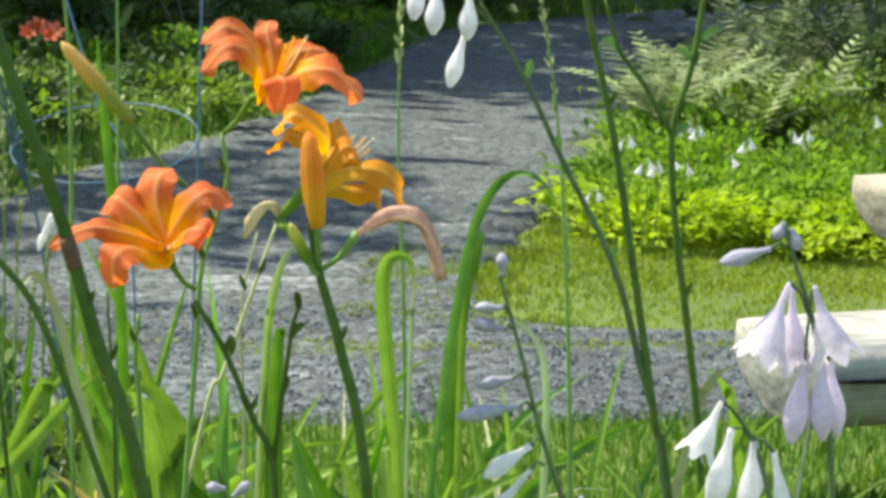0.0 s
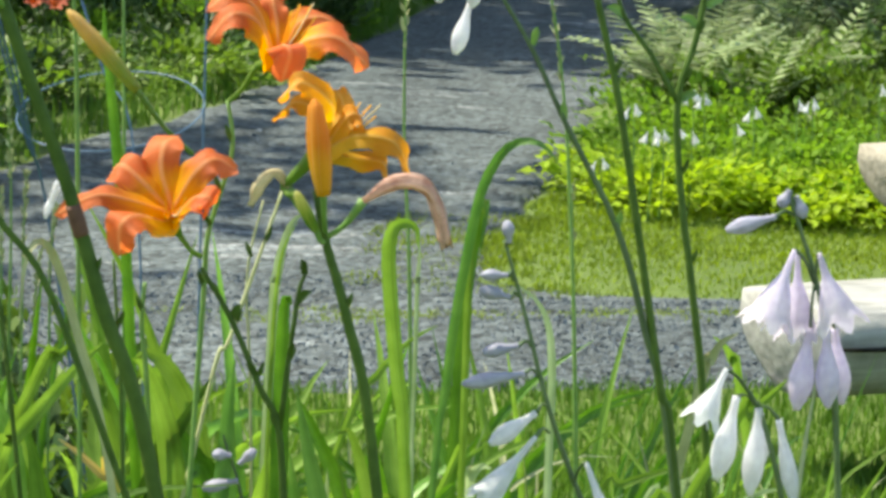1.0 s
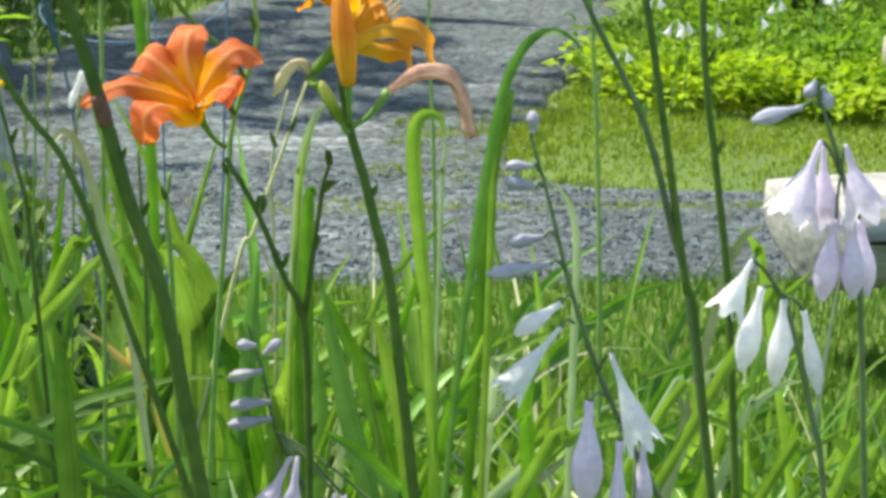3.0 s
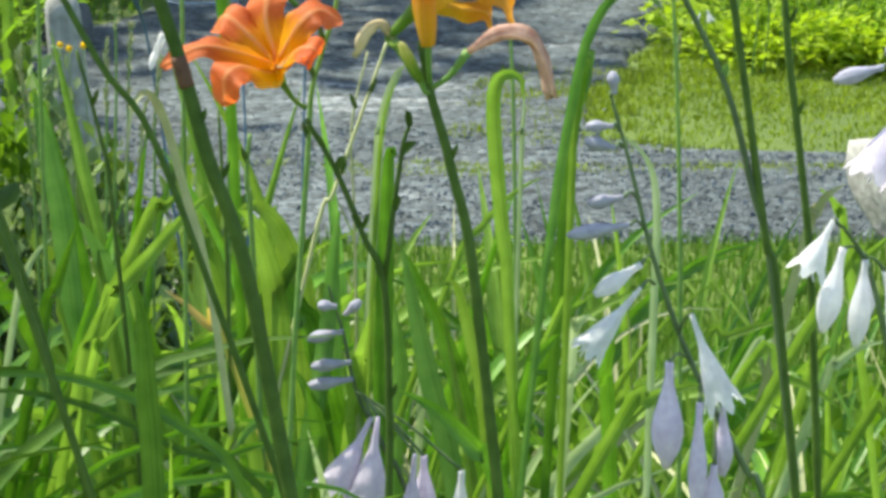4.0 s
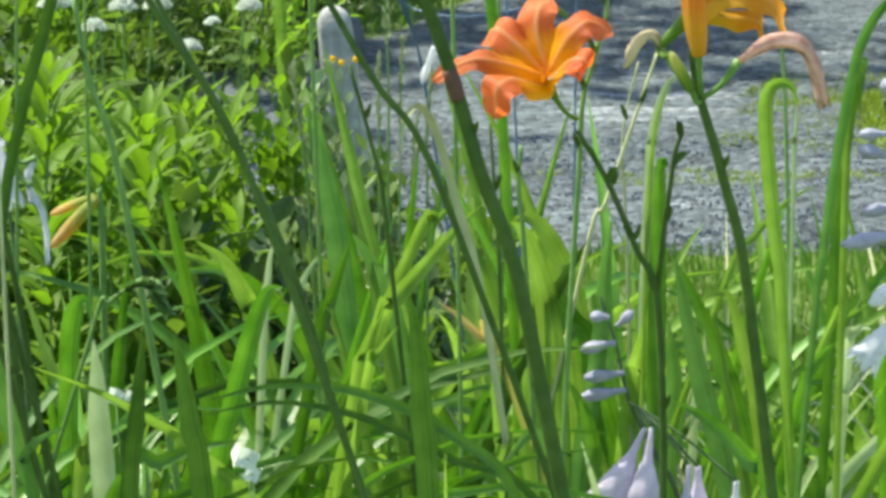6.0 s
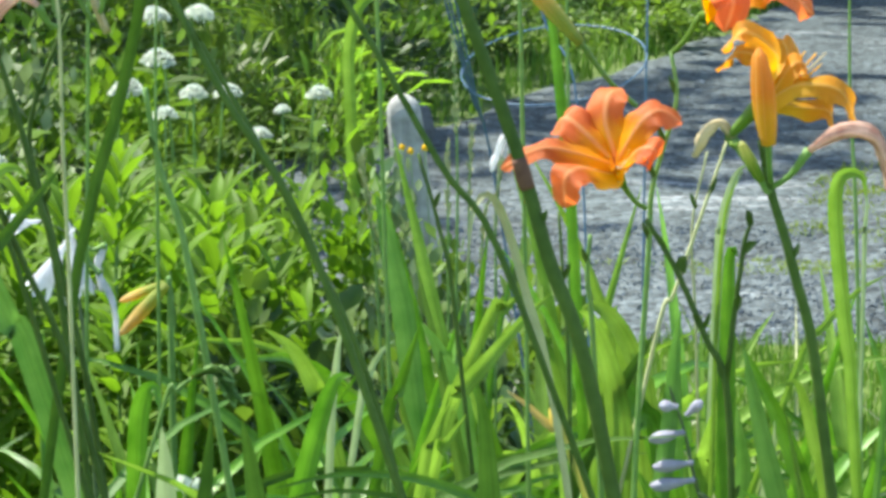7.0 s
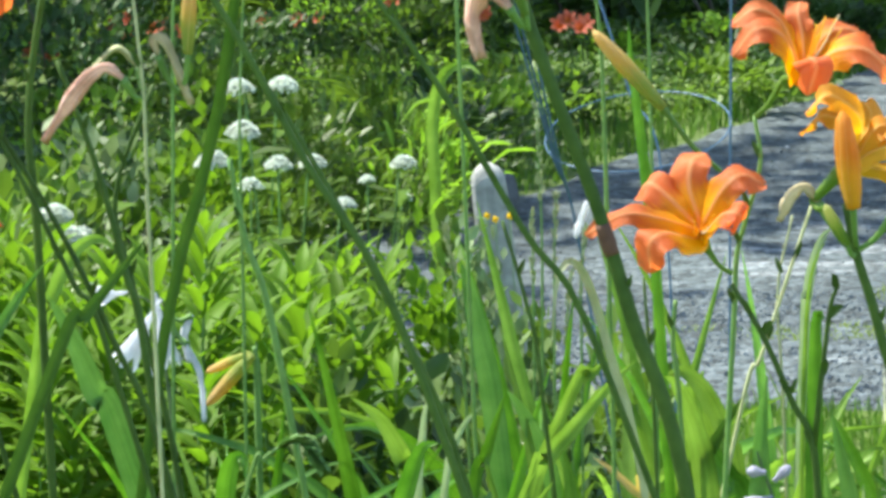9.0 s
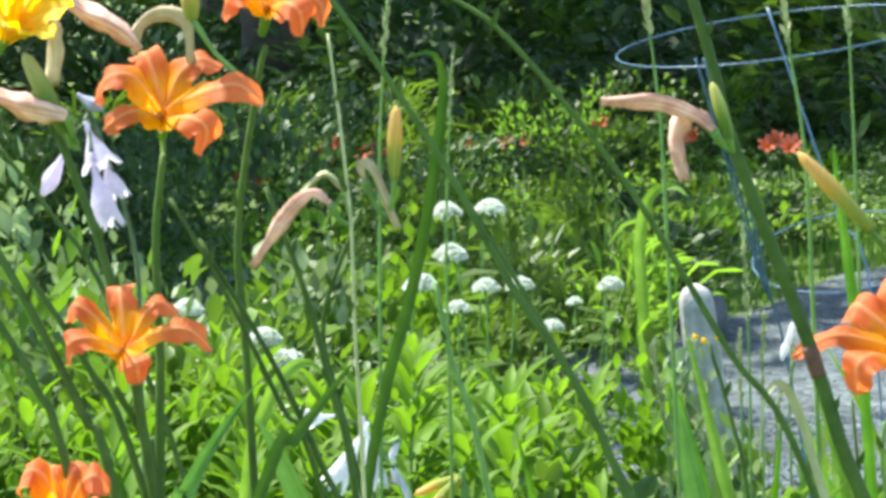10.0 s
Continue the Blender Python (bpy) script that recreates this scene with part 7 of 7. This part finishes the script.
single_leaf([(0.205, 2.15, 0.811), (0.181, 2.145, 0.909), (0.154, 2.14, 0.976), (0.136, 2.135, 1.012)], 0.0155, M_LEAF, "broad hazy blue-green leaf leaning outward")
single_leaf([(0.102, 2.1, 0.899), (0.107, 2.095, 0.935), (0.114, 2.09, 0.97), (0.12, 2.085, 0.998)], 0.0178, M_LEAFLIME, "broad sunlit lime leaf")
single_leaf([(0.194, 2.05, 0.914), (0.185, 2.046, 0.954), (0.177, 2.042, 0.988), (0.169, 2.038, 1.008), (0.159, 2.034, 1.006)], 0.0095, M_LEAFLIME, "sunlit lime leaf folded over at its tip")
single_leaf([(0.2, 1.95, 0.874), (0.182, 1.945, 0.904), (0.153, 1.94, 0.935), (0.123, 1.935, 0.954)], 0.0144, M_LEAF, "broad leaf arching low over the bed")
single_leaf([(0.039, 1.9, 0.89), (0.035, 1.896, 0.918), (0.026, 1.892, 0.94), (0.016, 1.888, 0.937), (0.004, 1.884, 0.919)], 0.0109, M_LEAFBLUE, "pale green leaf folded over at its tip")
single_leaf([(0.003, 2.0, 0.874), (0.0, 1.995, 0.905), (-0.003, 1.99, 0.93), (-0.007, 1.985, 0.957)], 0.0098, M_LEAFLIME, "short lime leaf")
single_leaf([(0.074, 2.12, 0.922), (0.056, 2.115, 0.963), (0.032, 2.11, 0.998), (0.008, 2.105, 1.023)], 0.0203, M_LEAF, "broad green leaf leaning outward")
single_leaf([(0.022, 2.06, 0.968), (0.037, 2.055, 0.996), (0.051, 2.05, 1.021), (0.065, 2.045, 1.046)], 0.0112, M_LEAFDARK, "dark green leaf leaning outward")
single_leaf([(0.051, 2.16, 0.952), (0.046, 2.155, 0.984), (0.038, 2.15, 1.013), (0.026, 2.145, 1.032)], 0.0195, M_LEAFLIME, "broad sunlit lime leaf")
single_leaf([(0.155, 2.15, 0.873), (0.156, 2.145, 0.899), (0.161, 2.14, 0.929), (0.161, 2.135, 0.955)], 0.0070, M_LEAFPALE, "thin pale blade")
single_leaf([(0.071, 2.0, 0.857), (0.068, 1.995, 0.906), (0.059, 1.99, 0.936), (0.047, 1.985, 0.958)], 0.0120, M_LEAF, "green leaf leaning outward")
single_leaf([(-0.488, 1.9, 1.058), (-0.476, 1.895, 1.097), (-0.452, 1.89, 1.137), (-0.421, 1.885, 1.177)], 0.0130, M_LEAFBLUE, "broad grey-green pointed leaf")
single_leaf([(-0.393, 2.0, 1.016), (-0.411, 1.995, 1.058), (-0.427, 1.99, 1.103), (-0.443, 1.985, 1.135)], 0.0191, M_LEAFBLUE, "broad blue-green leaf leaning outward")
single_leaf([(0.284, 1.95, 0.921), (0.305, 1.945, 0.943), (0.326, 1.94, 0.954), (0.347, 1.935, 0.959)], 0.0112, M_LEAFLIME, "yellowish leaf arching low")
single_leaf([(0.381, 2.2, 0.906), (0.408, 2.195, 0.927), (0.441, 2.19, 0.94), (0.473, 2.185, 0.949)], 0.0072, M_LEAFLIME, "light green arching leaf")
single_leaf([(0.432, 2.25, 0.886), (0.45, 2.245, 0.906), (0.474, 2.24, 0.92), (0.496, 2.235, 0.925)], 0.0061, M_LEAFPALE, "light green arching leaf")
single_leaf([(0.466, 2.1, 0.905), (0.477, 2.095, 0.93), (0.495, 2.09, 0.947), (0.516, 2.085, 0.954)], 0.0080, M_LEAFPALE, "pale green arching leaf")
single_leaf([(0.464, 2.15, 0.894), (0.47, 2.145, 0.915), (0.477, 2.14, 0.929), (0.484, 2.135, 0.934)], 0.0076, M_LEAFLIME, "pale green leaf tip")
single_leaf([(0.407, 2.1, 0.927), (0.433, 2.095, 0.921), (0.46, 2.09, 0.912), (0.48, 2.085, 0.898)], 0.0080, M_LEAFLIME, "light green leaf arching over")
single_leaf([(0.455, 2.2, 0.903), (0.464, 2.195, 0.926), (0.47, 2.19, 0.94), (0.474, 2.185, 0.948)], 0.0066, M_LEAFPALE, "thin pale leaf")
single_leaf([(0.501, 2.1, 0.878), (0.518, 2.095, 0.892), (0.534, 2.09, 0.903), (0.551, 2.085, 0.914)], 0.0092, M_LEAFLIME, "light green leaf leaning outward")
single_leaf([(0.439, 1.95, 1.032), (0.453, 1.945, 1.046), (0.466, 1.94, 1.06), (0.478, 1.935, 1.075)], 0.0096, M_LEAFLIME, "sunlit leaf behind the bells")
single_leaf([(0.239, 2.0, 0.982), (0.25, 1.995, 0.995), (0.26, 1.99, 1.005), (0.271, 1.985, 1.014)], 0.0055, M_LEAFLIME, "sunlit leaf tip")
single_leaf([(0.256, 2.0, 0.962), (0.257, 1.995, 0.984), (0.264, 1.99, 0.994), (0.272, 1.985, 0.993)], 0.0076, M_LEAFPALE, "pale leaf folded over at its tip")
single_leaf([(0.447, 2.1, 1.026), (0.454, 2.095, 1.052), (0.461, 2.09, 1.068), (0.474, 2.085, 1.078)], 0.0086, M_STEMDRY, "olive drying leaf")
single_leaf([(0.492, 2.15, 1.015), (0.483, 2.145, 1.041), (0.476, 2.14, 1.054), (0.464, 2.135, 1.065)], 0.0076, M_LEAFLIME, "olive leaf leaning outward")
single_leaf([(0.221, 2.0, 0.935), (0.228, 1.995, 0.96), (0.239, 1.99, 0.976), (0.245, 1.985, 0.983)], 0.0093, M_LEAF, "green leaf leaning outward")
single_leaf([(0.292, 2.05, 0.897), (0.287, 2.045, 0.935), (0.29, 2.04, 0.96), (0.29, 2.035, 0.974)], 0.0123, M_LEAF, "green upright leaf")
single_leaf([(0.254, 2.0, 0.911), (0.255, 1.995, 0.943), (0.261, 1.99, 0.956), (0.264, 1.985, 0.963)], 0.0055, M_LEAFPALE, "thin pale blade")
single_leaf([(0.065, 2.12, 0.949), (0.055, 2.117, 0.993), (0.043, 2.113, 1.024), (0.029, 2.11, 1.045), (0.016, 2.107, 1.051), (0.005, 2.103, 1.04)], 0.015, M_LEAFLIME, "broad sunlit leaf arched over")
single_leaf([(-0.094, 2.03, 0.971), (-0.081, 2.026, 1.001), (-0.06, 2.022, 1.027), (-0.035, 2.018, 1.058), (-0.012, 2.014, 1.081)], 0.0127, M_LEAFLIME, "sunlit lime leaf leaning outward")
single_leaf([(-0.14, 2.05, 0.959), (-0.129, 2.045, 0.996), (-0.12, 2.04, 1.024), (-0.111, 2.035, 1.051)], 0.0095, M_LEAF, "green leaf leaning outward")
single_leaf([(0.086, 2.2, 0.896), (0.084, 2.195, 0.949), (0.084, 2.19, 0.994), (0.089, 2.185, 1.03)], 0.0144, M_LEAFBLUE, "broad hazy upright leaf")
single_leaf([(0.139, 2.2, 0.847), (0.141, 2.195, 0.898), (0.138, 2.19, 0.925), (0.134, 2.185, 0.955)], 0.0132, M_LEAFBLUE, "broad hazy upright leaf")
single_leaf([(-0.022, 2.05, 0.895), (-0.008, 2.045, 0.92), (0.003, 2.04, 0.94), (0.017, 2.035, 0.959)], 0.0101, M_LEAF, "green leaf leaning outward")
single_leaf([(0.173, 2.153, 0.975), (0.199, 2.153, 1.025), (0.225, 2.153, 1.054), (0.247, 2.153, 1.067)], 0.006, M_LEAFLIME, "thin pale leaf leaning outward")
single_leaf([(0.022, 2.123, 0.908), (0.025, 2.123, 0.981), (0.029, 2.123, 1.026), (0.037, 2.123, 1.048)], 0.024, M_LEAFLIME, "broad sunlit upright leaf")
single_leaf([(0.055, 2.003, 0.845), (0.070, 2.003, 0.950), (0.077, 2.003, 1.023), (0.081, 2.003, 1.070)], 0.014, M_LEAFBLUE, "broad blue-green upright leaf")
single_leaf([(0.174, 2.003, 0.845), (0.150, 2.003, 0.942), (0.136, 2.003, 1.003), (0.127, 2.003, 1.045)], 0.016, M_LEAFBLUE, "broad blue-green leaning leaf")
single_leaf([(0.113, 2.102, 1.073), (0.115, 2.102, 1.108), (0.119, 2.102, 1.134), (0.126, 2.102, 1.155), (0.136, 2.102, 1.164)], 0.0078, M_LEAFPALE, "pale whitish leaf curving over", foot_width=0.12)
single_leaf([(0.226, 2.122, 1.070), (0.226, 2.122, 1.106), (0.227, 2.122, 1.128), (0.225, 2.122, 1.146)], 0.0036, M_LEAFPALE, "pale whitish thin leaf", foot_width=0.12)
for pts in ([(-0.133, 2.994, 1.040), (-0.132, 2.994, 0.972), (-0.132, 2.994, 0.872)], [(-0.113, 3.194, 1.029), (-0.116, 3.194, 0.950), (-0.117, 3.194, 0.830)], [(-0.074, 2.994, 1.021), (-0.080, 2.994, 0.959), (-0.080, 2.994, 0.872)], [(-0.091, 3.003, 0.972), (-0.097, 3.003, 0.890), (-0.092, 3.003, 0.789)]):
    grass_stalk(pts, 0.6, "slim stalk with small pale buds")


def small_blossom(at, size, material=M_WHITE, label="tiny white four-petalled flower low in the leaves", group="small white flowers"):
    """A tiny four-petalled flower on a thin stalk."""
    x, y, z = at
    gz = ground_z(x, y)
    d = thing("small_blossom", (x, y, gz), label, "flower", group)
    v, f = tube([(0, 0, -0.02), (0.01, 0, (z - gz) * 0.6), (0, 0, z - gz)], (0.0012, 0.001, 0.0008), 5)
    part("stem", mk("stem", v, f, M_STEMLIGHT), d)
    for k in range(4):
        w = 1.57 * k + 0.4
        u = Vector((math.cos(w), -0.35, math.sin(w)))
        c = Vector((0, 0, z - gz))
        part("petal", leaf_mesh([c, c + u * size * 0.5, c + u * size], size * 1.05, material, 5, fold=0.15, lance=True), d)


small_blossom((-0.174, 1.849, 0.935), 0.0095)
small_blossom((-0.171, 1.849, 0.924), 0.007)
small_blossom((-0.286, 1.999, 0.937), 0.008)
small_blossom((-0.277, 2.019, 0.931), 0.006)
single_leaf([(-0.299, 1.899, 0.903), (-0.296, 1.899, 0.917), (-0.294, 1.899, 0.930), (-0.292, 1.899, 0.940)], 0.009, M_LEAFLIME, "short bright yellow-green leaf tip")
for at in ((-0.315, 5.2, 0.695), (-0.299, 5.2, 0.688), (-0.272, 5.2, 0.694)):
    small_blossom(at, 0.0078, M_YELLOW, "small yellow flower in front of the post", "small yellow flowers")
